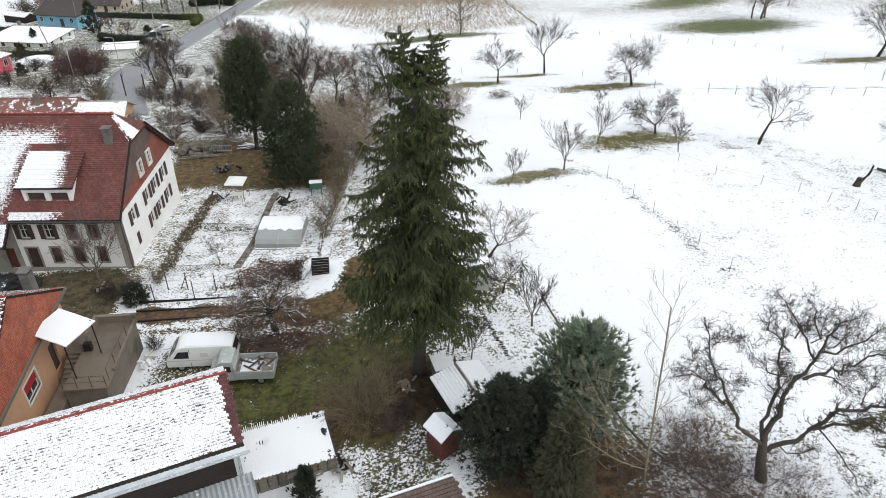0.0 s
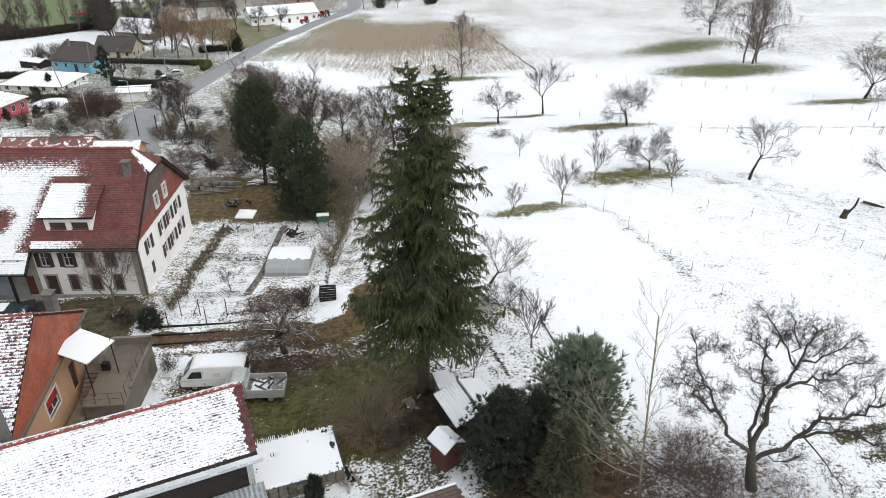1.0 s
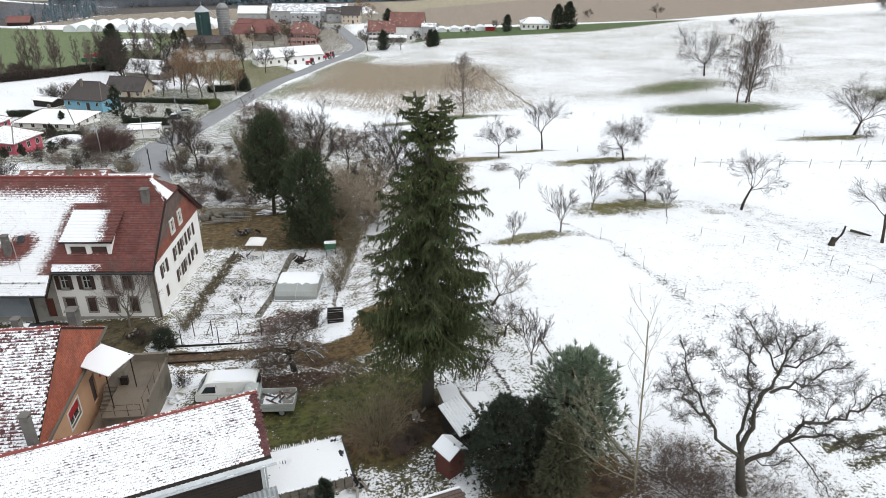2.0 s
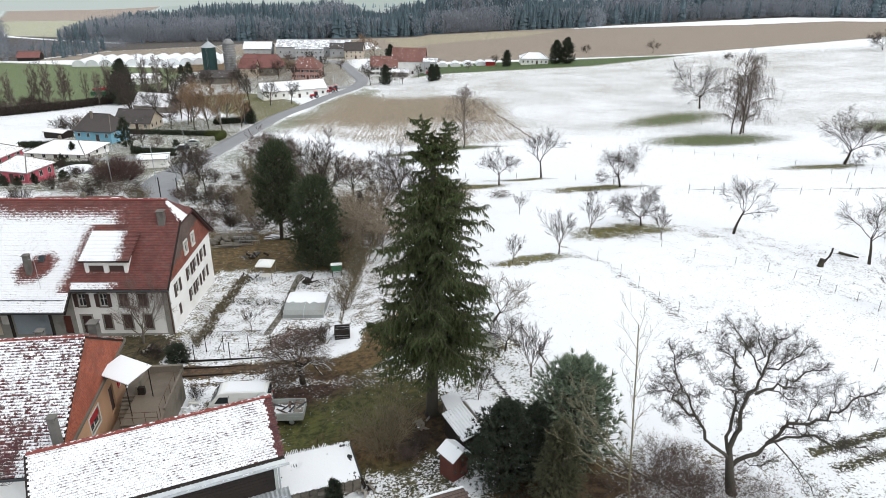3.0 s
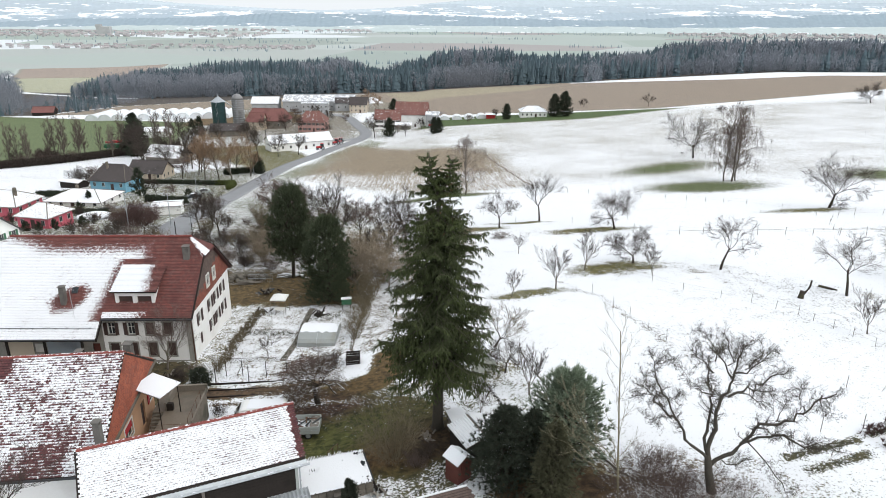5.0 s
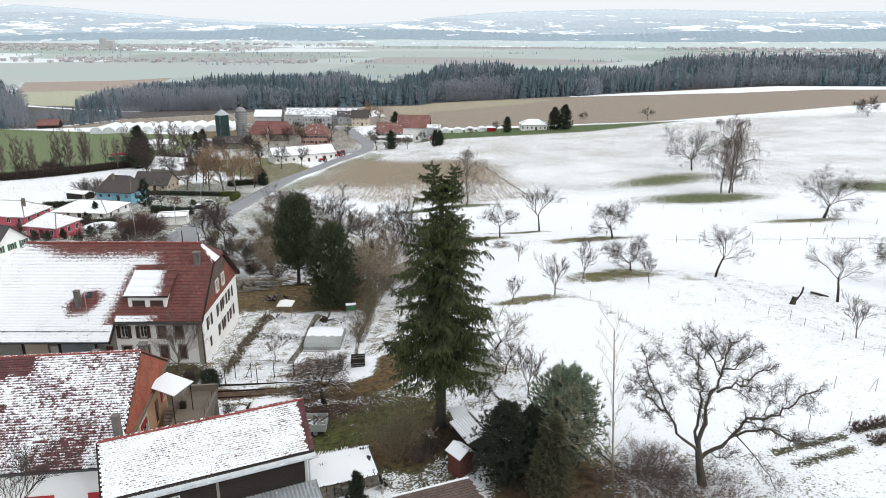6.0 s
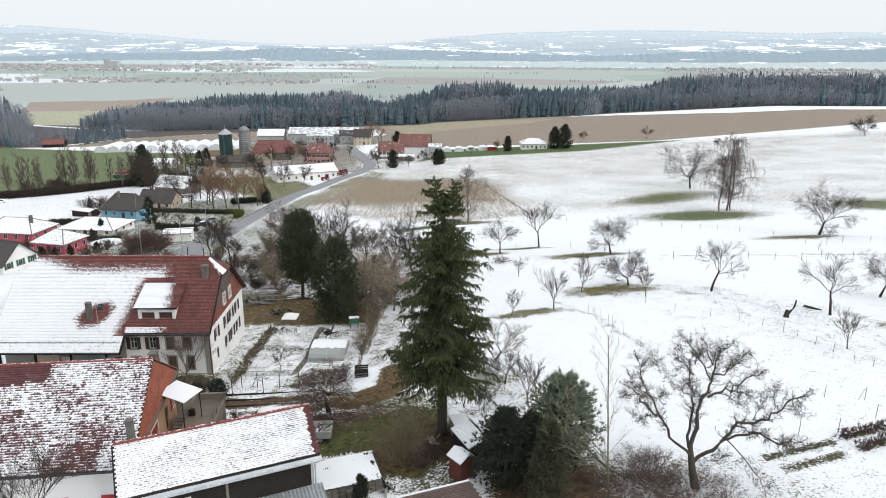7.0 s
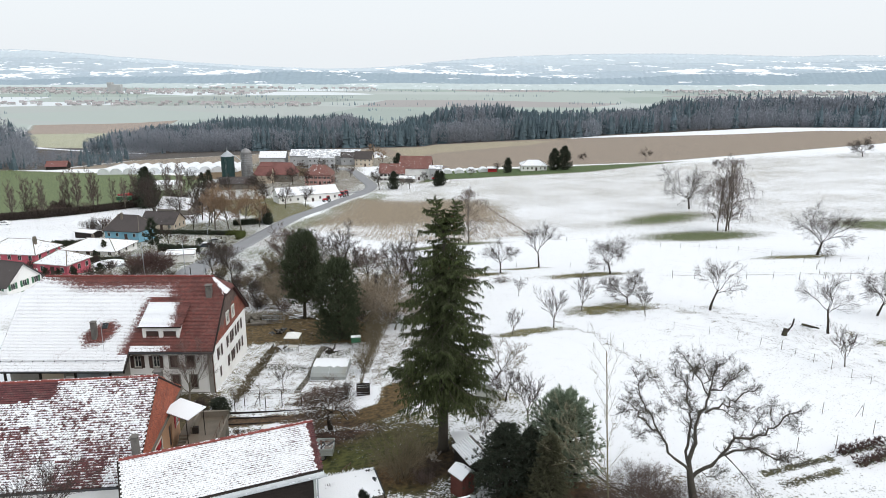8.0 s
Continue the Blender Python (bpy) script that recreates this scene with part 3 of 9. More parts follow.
    # trodden snow along the meadow fences and the lane above them
    zone(quad([(17.0, 50.8), (21.9, 48.9), (26, 44.7), (24, 40.6), (18.9, 38.6), (14.4, 42.2)], 2.5), 0.31, (0.1, 0.095, 0.075))
    zone(quad([(28.6, 72), (36, 67.8), (44, 59), (45, 44), (36, 40), (30.6, 54.5)], 2.5), 0.33, (0.11, 0.1, 0.075))
    for (ax, ay), (bx, by) in zip(((10.9, 67.0), (14.0, 61.2), (16.1, 53.0), (17.0, 48.6)), ((14.0, 61.2), (16.1, 53.0), (17.0, 48.6), (18.9, 42.4))):
        zone(quad([(ax - 0.5, ay), (ax + 0.5, ay), (bx + 0.5, by), (bx - 0.5, by)], 0.5), 0.42, (0.1, 0.09, 0.06))
    for (ax, ay), (bx, by) in zip(((33.5, 91.4),), ((95, 87.0),)):
        zone(quad([(ax, ay - 0.35), (bx, by - 0.35), (bx, by + 0.35), (ax, ay + 0.35)], 0.6), 0.52, (0.1, 0.095, 0.07))
    # rough slope below the fruit tree
    zone(oval(10, 24, 7.5, 4.5, -0.1, 0.7), 0.5, (0.15, 0.115, 0.07))
    zone(oval(2.6, 22.5, 4.4, 5.0, 0, 0.4), 0.93, (0.08, 0.055, 0.035))
    zone(oval(19, 22, 8, 4.0, 0.3, 0.8), 0.34)
    zone(oval(33, 38, 10, 12, 0.3, 0.9), 0.24)
    for ax, ay, bx, by in ((19.3, 26.7, 25.6, 28.4), (19.8, 25.0, 25.3, 26.6), (26.4, 28.9, 30.6, 30.1), (26.9, 27.2, 31.0, 28.8)):
        zone(quad([(ax, ay - 0.42), (bx, by - 0.42), (bx, by + 0.42), (ax, ay + 0.42)], 0.3, True), 0.66, (0.075, 0.075, 0.045))
    # farm yards
    zone(quad([(-55, 36), (-28, 40), (-29, 49), (-55, 49)], 1), 0.9, (0.085, 0.075, 0.045))
    # patchwork of the plain, its field tones paled and cooled by painted haze
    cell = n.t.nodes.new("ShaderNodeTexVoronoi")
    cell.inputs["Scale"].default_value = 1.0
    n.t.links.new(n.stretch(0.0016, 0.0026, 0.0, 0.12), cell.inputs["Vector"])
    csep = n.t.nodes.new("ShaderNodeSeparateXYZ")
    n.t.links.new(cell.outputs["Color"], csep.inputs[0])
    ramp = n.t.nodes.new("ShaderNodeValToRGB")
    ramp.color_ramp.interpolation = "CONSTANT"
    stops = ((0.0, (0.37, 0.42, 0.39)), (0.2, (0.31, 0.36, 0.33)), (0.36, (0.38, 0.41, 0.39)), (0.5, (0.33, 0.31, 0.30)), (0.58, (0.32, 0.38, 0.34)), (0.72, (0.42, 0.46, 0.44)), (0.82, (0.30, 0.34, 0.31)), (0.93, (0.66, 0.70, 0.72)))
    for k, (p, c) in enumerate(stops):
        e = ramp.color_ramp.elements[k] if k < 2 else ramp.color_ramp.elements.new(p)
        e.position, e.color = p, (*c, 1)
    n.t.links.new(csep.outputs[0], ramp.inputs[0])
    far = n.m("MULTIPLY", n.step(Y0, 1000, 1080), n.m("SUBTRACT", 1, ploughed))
    # snow lies where the noise allows
    speck = n.m("ADD", n.m("MULTIPLY", n.noise(5.5, 5, 0.75), 0.74), n.m("MULTIPLY", n.noise(0.7, 4, 0.6), 0.26))
    thin = n.m("ADD", n.m("MULTIPLY", n.noise(2.0, 6, 0.8), 0.86), n.m("MULTIPLY", n.noise(0.05, 5, 0.6), 0.14))
    speck = n.mix(n.step(Y0, 110, 190), speck, thin)
    speck = n.m("ADD", n.m("MULTIPLY", n.m("SUBTRACT", speck, 0.5), 2.7), 0.5)
    drill = n.m("MULTIPLY", n.m("SUBTRACT", lines, 0.5), n.m("MULTIPLY", stubble, 0.7))
    cover = n.step(n.m("ADD", n.m("SUBTRACT", bare, speck), drill), 0.07, -0.07)
    snow = n.mix(n.noise(0.25, 3), (0.79, 0.81, 0.84), (0.84, 0.855, 0.87))
    col = n.mix(cover, under, snow)
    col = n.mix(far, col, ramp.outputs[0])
    rough = n.mix(cover, (0.95, 0.95, 0.95), (0.65, 0.65, 0.65))
    return n.done(col, rough, n.m("ADD", n.m("MULTIPLY", cover, 0.4), n.m("ADD", n.m("MULTIPLY", grain, 0.6), n.m("MULTIPLY", tuftn, 1.2))), 0.5, 0.1)


gx = graded(-3800, 3800, -64, 64, 1.0, 1.06)
gy = graded(-120, 4900, -10, 130, 1.0, 1.045)
GXX, GYY = np.meshgrid(gx, gy)
GZZ = ter(GXX, GYY)
for a, b, h in ((0.35, 0.2, 0.05), (0.9, 1.1, 0.025)):
    near = np.clip((500 - GYY) / 400, 0, 1)
    GZZ += h * near * np.sin(GXX * a + 1.3 * np.sin(GYY * b)) * np.cos(GYY * a * 0.8 + np.sin(GXX * b))
nx_, ny_ = len(gx), len(gy)
gidx = np.arange(nx_ * ny_).reshape(ny_, nx_)
gfaces = np.stack([gidx[:-1, :-1], gidx[:-1, 1:], gidx[1:, 1:], gidx[1:, :-1]], -1).reshape(-1, 4)
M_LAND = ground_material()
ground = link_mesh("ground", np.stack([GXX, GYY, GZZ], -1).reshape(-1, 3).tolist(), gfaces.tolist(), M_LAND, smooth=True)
tagged(ground, "snow-dusted sloping meadow, fields and gardens with bare grass", "ground", kind="structure")


def smooth_line(pts, step):
    """A rounded line through points, cut into even steps."""
    P = [np.array(p, float) for p in pts]
    out = []
    for i in range(len(P) - 1):
        p0, p1, p2, p3 = P[max(i - 1, 0)], P[i], P[i + 1], P[min(i + 2, len(P) - 1)]
        k = max(2, int(np.linalg.norm(p2 - p1) / step))
        for j in range(k):
            t = j / k
            out.append(0.5 * (2 * p1 + (p2 - p0) * t + (2 * p0 - 5 * p1 + 4 * p2 - p3) * t * t + (3 * p1 - p0 - 3 * p2 + p3) * t ** 3))
    out.append(P[-1])
    return out


def ribbon(name, pts, width, mat, label, category="road", lift=0.09, kind="structure", step=4.0, cuts=4):
    """A strip of road laid over the land, with thickness."""
    L = smooth_line(pts, step)
    g = Geo()
    for i, p in enumerate(L):
        d = L[min(i + 1, len(L) - 1)] - L[max(i - 1, 0)]
        d = d / np.linalg.norm(d)
        s = np.array((-d[1], d[0]))
        row = []
        for c in range(cuts + 1):
            q = p + s * width * (c / cuts - 0.5)
            row.append((q[0], q[1], gz(*q) + lift))
        e0, e1 = p - s * (width / 2 + 0.15), p + s * (width / 2 + 0.15)
        row = [(e0[0], e0[1], gz(*e0) - 0.15)] + row + [(e1[0], e1[1], gz(*e1) - 0.15)]
        g.V.extend(row)
    w = cuts + 3
    for i in range(len(L) - 1):
        for c in range(w - 1):
            g.F.append((i * w + c + 1, i * w + c, (i + 1) * w + c, (i + 1) * w + c + 1))
    return tagged(g.link(name, mat, smooth=True), label, category, kind=kind)


ROAD = [(-46, 92), (-54, 112), (-58.0, 126), (-59.8, 145), (-60.8, 178), (-60.1, 205), (-57.1, 237), (-51.7, 258), (-45.9, 284), (-38.1, 309), (-36, 335), (-43.8, 369), (-50.5, 397), (-60, 416), (-90, 430)]
ribbon("road", ROAD, 6.2, M_ASPH, "wet grey asphalt village road winding downhill")
ribbon("road", [(-38.5, 318), (-44, 312), (-60, 320), (-75, 335)], 5.0, M_ASPH, "asphalt farm yard entrance beside the road", lift=0.1)
ribbon("road", [(-60, 160), (-72, 163), (-90, 158)], 5.0, M_ASPH, "asphalt side lane between the houses", lift=0.11)

# ---------------------------------------------------------------- plants: generators
def turned(d, ang, az):
    """A direction leaning off d by ang, round it by az."""
    a = d.cross(Vector((0, 0, 1)) if abs(d.z) < 0.9 else Vector((1, 0, 0))).normalized()
    b = d.cross(a)
    return (d * math.cos(ang) + (a * math.cos(az) + b * math.sin(az)) * math.sin(ang)).normalized()


def bare_tree(seed, height, trunk, radius, kids=(6, 6, 6, 5), spread=0.9, lift=0.10, wob=0.22, weep=0.0, ratio=0.62, lean=(0, 0), twig=0.0105, lead=0.55, tmin=0.25, first=0.82, thin=0.48):
    """A leafless tree: wood (trunk and limbs) and twigs, as two meshes' worth of geometry."""
    rng = random.Random(seed)
    wood, fine = Geo(), Geo()
    top = len(kids)

    def limb(p, d, length, r, level):
        n = 5 if level == 0 else 4 if level < 3 else 3 if level < top else 2
        pts, rad = [p.copy()], [r]
        r1 = max(twig * 0.6, r * (0.5 if level < 2 else 0.35))
        up = lift if level < 3 else lift - weep
        for i in range(n):
            wb = wob * (0.35 if level == 0 else 1)
            d = (d + Vector((rng.gauss(0, wb), rng.gauss(0, wb), rng.gauss(0, wb * 0.7) + up))).normalized()
            p = p + d * (length / n)
            pts.append(p.copy())
            rad.append(r + (r1 - r) * (i + 1) / n)
        g = wood if level < 2 else fine
        g.tube(pts, rad, (7, 5, 4, 3, 3, 3)[level], level == 0)
        if level >= top:
            return
        k = kids[level]
        for i in range(k):
            t = (first + (1 - first) * i / max(1, k - 1)) if level == 0 else tmin + (1 - tmin) * (i + rng.random()) / k
            s = t * n
            j = min(int(s), n - 1)
            q = pts[j].lerp(pts[j + 1], s - j)
            dd = (pts[j + 1] - pts[j]).normalized()
            ang = spread * (0.7 + 0.6 * rng.random()) * (0.75 if level else 1)
            az = ((i / k + rng.random() * 0.6 / k) * 2 * math.pi if first > 0.7 else i * 2.39996 + rng.gauss(0, 0.3)) if level == 0 else rng.random() * 2 * math.pi
            nd = turned(dd, ang, az)
            ln = length * ratio * (0.7 + 0.5 * rng.random()) * (1.25 - 0.5 * t) if level else (height - trunk) * lead * (0.8 + 0.4 * rng.random())
            rr = (rad[j] + (rad[j + 1] - rad[j]) * (s - j)) * (0.58 if level else thin) * (0.8 + 0.3 * rng.random())
            limb(q, nd, ln, max(rr, twig), level + 1)

    limb(Vector((0, 0, -0.1)), Vector((lean[0], lean[1], 1)).normalized(), trunk + 0.1, radius, 0)
    return wood, fine


def tree_thing(name, m, geos, mats, label, category="tree", group=""):
    ob = thing(name, m, label, category, group)
    geos[0].link("trunk", mats[0], ob, smooth=True)
    geos[1].link("crown", mats[1], ob)
    return ob


def planted(x, y, rz=0.0, s=1.0, dz=0.0):
    return pose(x, y, gz(x, y) + dz, 0, 0, rz) @ Matrix.Scale(s, 4)


def put_copy(ob, x, y, rz, s):
    c = copy_thing(ob, pose(x, y, gz(x, y), 0, 0, rz))
    c.scale = (s, s, s)
    return c


def bush(seed, height, width, stems=22, kids=4, twig=0.009, r=0.02, curve=0.1):
    """A leafless shrub of many stems from the ground."""
    rng = random.Random(seed)
    g = Geo()
    for i in range(stems):
        az = rng.random() * 2 * math.pi
        out = rng.random() ** 0.6
        p = Vector((math.cos(az), math.sin(az), 0)) * (out * width * 0.22)
        d = Vector((math.cos(az) * out * width / height * 0.55, math.sin(az) * out * width / height * 0.55, 1)).normalized()
        ln = height * (0.65 + 0.4 * rng.random())
        pts = [p + Vector((0, 0, -0.05))]
        for k in range(4):
            d = (d + Vector((rng.gauss(0, 0.13), rng.gauss(0, 0.13), -curve * k * 0.3 + rng.gauss(0, 0.05)))).normalized()
            pts.append(pts[-1] + d * ln / 4)
        g.tube(pts, [r, r * 0.8, r * 0.6, r * 0.45, twig * 0.6], 3, False)
        for c in range(kids * 3):
            j = rng.randint(1, 3)
            q = pts[j].lerp(pts[j + 1], rng.random())
            dd = turned((pts[j + 1] - pts[j]).normalized(), 0.4 + 0.5 * rng.random(), rng.random() * 6.3)
            e = q + dd * ln * 0.16 * (0.6 + rng.random())
            e2 = e + (dd + Vector((rng.gauss(0, .3), rng.gauss(0, .3), 0.15))).normalized() * ln * 0.14
            g.tube([q, e, e2], [twig, twig * 0.8, twig * 0.5], 3, False)
            for s in range(2):
                e3 = e + turned(dd, 0.7, rng.random() * 6.3) * ln * 0.12
                g.tube([e, e3], [twig * 0.7, twig * 0.4], 3, False)
    return g


def tuft(g, p, d, size, n, rng, wide=0.12, open_=0.8):
    """A spray of needle blades round a direction."""
    k = len(g.V)
    for i in range(n):
        q = turned(d, open_ * rng.random() ** 0.7, rng.random() * 6.283)
        s = q.cross(Vector((rng.random() - .5, rng.random() - .5, rng.random() - .5))).normalized() * (size * wide)
        ln = size * (0.55 + 0.65 * rng.random())
        o = p + q * (size * 0.05)
        g.V += [o - s, o + s, o + q * ln]
        g.F.append((k, k + 1, k + 2))
        k += 3


def conifer(seed, height, width, base, clumps, size, blades, trunk_r, shape=1.0, up=0.3, spread=0.9, wide=0.075):
    """A dense needle tree: trunk with limbs, and needle clumps over an uneven crown."""
    rng = random.Random(seed)
    wood, need = Geo(), Geo()
    wood.tube([(0, 0, -0.1), (0.05, 0, height * 0.4), (0, 0.05, height * 0.92)], [trunk_r, trunk_r * 0.7, trunk_r * 0.15], 7)
    boughs = max(12, clumps // 13)
    for i in range(boughs):
        t = ((i + rng.random()) / boughs) ** 0.9
        az = i * 2.399 + rng.gauss(0, 0.35)
        prof = (max(0.02, 1 - t) ** shape) * (0.5 + 0.5 * min(1, t * 5 + 0.3))
        r = width * prof * rng.choice((0.6, 0.85, 1.0, 1.18)) * (0.85 + 0.25 * rng.random())
        z = base + (height - base) * t
        rise = r * (0.18 + 0.25 * up)
        root = Vector((0, 0, max(0.1, z - rise * 0.7)))
        tip = Vector((math.cos(az) * r, math.sin(az) * r, z + rise * 0.3 + rng.gauss(0, 0.1)))
        mid = root.lerp(tip, 0.5) + Vector((0, 0, -0.08 * r))
        wood.tube([root, mid, tip], [trunk_r * 0.3, trunk_r * 0.18, 0.012], 4, False)
        side = Vector((-math.sin(az), math.cos(az), 0))
        for c in range(13):
            f = 0.28 + 0.72 * ((c + rng.random()) / 13) ** 0.75
            p = root.lerp(mid, f * 2) if f < 0.5 else mid.lerp(tip, f * 2 - 1)
            p = p + side * (rng.gauss(0, 0.17) * r * (0.5 + f)) + Vector((0, 0, rng.gauss(0.05, 0.2) * size * 2))
            d = (Vector((math.cos(az), math.sin(az), up + 0.8 * t)) + side * rng.gauss(0, 0.45)).normalized()
            tuft(need, p, d, size * (0.7 + 0.55 * rng.random()), blades, rng, wide, spread)
    return wood, need


def spruce_geo(seed, height, low, reach):
    """An old spruce: whorls of drooping limbs hung with needle fronds, and a forked top."""
    rng = random.Random(seed)
    wood, need, cones = Geo(), Geo(), Geo()
    fork = height * 0.86
    wood.tube([(0, 0, -0.2), (0, 0, 0.6), (0.05, 0, height * 0.3), (0.0, 0.05, fork)], [0.62, 0.45, 0.36, 0.15], 9)
    tops = [Vector((-0.75, 0.1, height)), Vector((0.8, -0.1, height * 0.975))]
    for tp in tops:
        wood.tube([(0, 0.05, fork - 0.3), tuple(Vector((tp.x * 0.8, tp.y, fork + (tp.z - fork) * 0.45))), tuple(tp)], [0.13, 0.09, 0.02], 6)

    def frond(p, d, ln, wide):
        k = len(need.V)
        s = d.cross(Vector((0, 0, 1)))
        s = (s.normalized() if s.length > 0.05 else Vector((1, 0, 0)))
        s = (s + Vector((rng.gauss(0, .5), rng.gauss(0, .5), rng.gauss(0, .5)))).normalized() * wide
        q = p + d * (ln * 0.5)
        d2 = (d + Vector((0, 0, -0.55))).normalized()
        e = q + d2 * (ln * 0.5)
        need.V += [p - s * 0.5, p + s * 0.5, q + s, q - s, e]
        need.F += [(k, k + 1, k + 2, k + 3), (k + 3, k + 2, k + 4)]

    def branch(root, az, ln, droop, dense):
        d = Vector((math.cos(az), math.sin(az), 0.12))
        pts = [root]
        n = 6
        for i in range(n):
            bend = -droop * (1 if i < 3 else 0.25) if i < 4 else 0.5
            d = (d + Vector((rng.gauss(0, 0.08), rng.gauss(0, 0.08), bend * 0.35))).normalized()
            pts.append(pts[-1] + d * ln / n)
        r = 0.02 + ln * 0.008
        wood.tube(pts, [r, r, r * 0.8, r * 0.6, r * 0.45, r * 0.3, 0.008], 3, False)
        if ln > 0.9:
            for i in range(int(3 + ln * 3.2)):
                s = n * (0.18 + 0.78 * (i + rng.random()) / int(3 + ln * 3.2))
                j = min(int(s), n - 1)
                p = pts[j].lerp(pts[j + 1], s - j)
                dd = (pts[j + 1] - pts[j]).normalized()
                q = dd.cross(Vector((0, 0, 1))).normalized() * (1 if i % 2 else -1)
                e = (q * 0.8 + dd * 0.75 + Vector((0, 0, rng.uniform(-0.55, 0.1)))).normalized()
                le = min(1.25, ln * 0.3) * (1.05 - 0.3 * s / n) * rng.uniform(0.6, 1.3)
                t1 = p + e * le * 0.5
                t2 = t1 + (e + Vector((0, 0, -0.5))).normalized() * le * 0.5
                wood.tube([p, t1, t2], [0.014, 0.01, 0.005], 3, False)
                for c in range(int(le * 26) + 4):
                    f = rng.random()
                    o = p.lerp(t1, f * 2) if f < 0.5 else t1.lerp(t2, f * 2 - 1)
                    v = (e * 0.45 + Vector((rng.gauss(0, .45), rng.gauss(0, .45), rng.gauss(-0.8, .4)))).normalized()
                    frond(o, v, 0.14 + 0.26 * rng.random(), 0.02 + 0.016 * rng.random())
        m = int(dense * ln) + 4
        for i in range(m):
            s = n * (0.12 + 0.88 * (i + rng.random()) / m)
            j = min(int(s), n - 1)
            p = pts[j].lerp(pts[j + 1], s - j)
            dd = (pts[j + 1] - pts[j]).normalized()
            side = dd.cross(Vector((0, 0, 1))).normalized() * rng.choice((-1, 1))
            t = s / n
            kind = rng.random()
            if kind < 0.34:
                f = (side * (0.9 + 0.3 * rng.random()) + dd * 0.7 + Vector((0, 0, -0.45 - 0.5 * rng.random())))
                frond(p, f.normalized(), (0.25 + 0.42 * rng.random()) * (1.15 - 0.5 * t) * min(1, 0.4 + ln * 0.22), 0.028 + 0.03 * rng.random())
            elif kind < 0.83:
                frond(p, (Vector((0, 0, -1)) + side * 0.35 + dd * 0.2).normalized(), (0.2 + 0.36 * rng.random()) * min(1, 0.35 + ln * 0.22), 0.02 + 0.018 * rng.random())
            else:
                frond(p, (dd + side * 0.4 + Vector((0, 0, 0.25))).normalized(), 0.2 + 0.2 * rng.random(), 0.032)
        for c in range(3):
            frond(pts[-1], turned(d, 0.4, rng.random() * 6.3), 0.28, 0.03)
        return pts

    z = low
    turn = 0.0
    while z < height - 0.15:
        t = (z - low) / (height - low)
        prof = float(np.interp(t, (0, .1, .24, .42, .58, .69, .85, .93, 1), (2.9, 4.1, 3.7, 3.3, 3.0, 2.5, 1.5, .85, .35))) / 4.5
        count = rng.choice((5, 6, 7)) if t < 0.75 else 4
        for i in range(count):
            az = turn + i * 2 * math.pi / count + rng.gauss(0, 0.4)
            ln = reach * prof * rng.choice((0.35, 0.5, 0.7, 0.85, 1.0, 1.12)) * (0.85 + 0.25 * rng.random()) + 0.1
            if z < fork:
                root = Vector((0, 0.03, z + rng.gauss(0, 0.2)))
                pts = branch(root, az, ln, (0.5 - 0.28 * t) * rng.uniform(0.4, 1.4), 22)
            else:
                for tp in tops:
                    f = (z - fork) / (tp.z - fork)
                    if f > 1 or rng.random() < 0.08:
                        continue
                    root = Vector((0, 0.05, fork)).lerp(tp, f)
                    root.x = tp.x * min(1, 0.35 + f)
                    pts = branch(root, az + rng.random(), min(ln + 0.25, 0.75 * (1 - f) + 0.5) * (0.7 + 0.5 * rng.random()), 0.05, 70)
            if 0.62 < t < 0.93 and rng.random() < 0.5:
                p = pts[3]
                for c in range(3):
                    q = p + Vector((rng.gauss(0, .12), rng.gauss(0, .12), -0.05))
                    cones.tube([tuple(q), tuple(q + Vector((0, 0, -0.08))), tuple(q + Vector((0, 0, -0.17)))], [0.012, 0.03, 0.012], 4)
        turn += 0.7 + rng.random()
        z += 0.23 + 0.1 * rng.random()
    return wood, need, cones


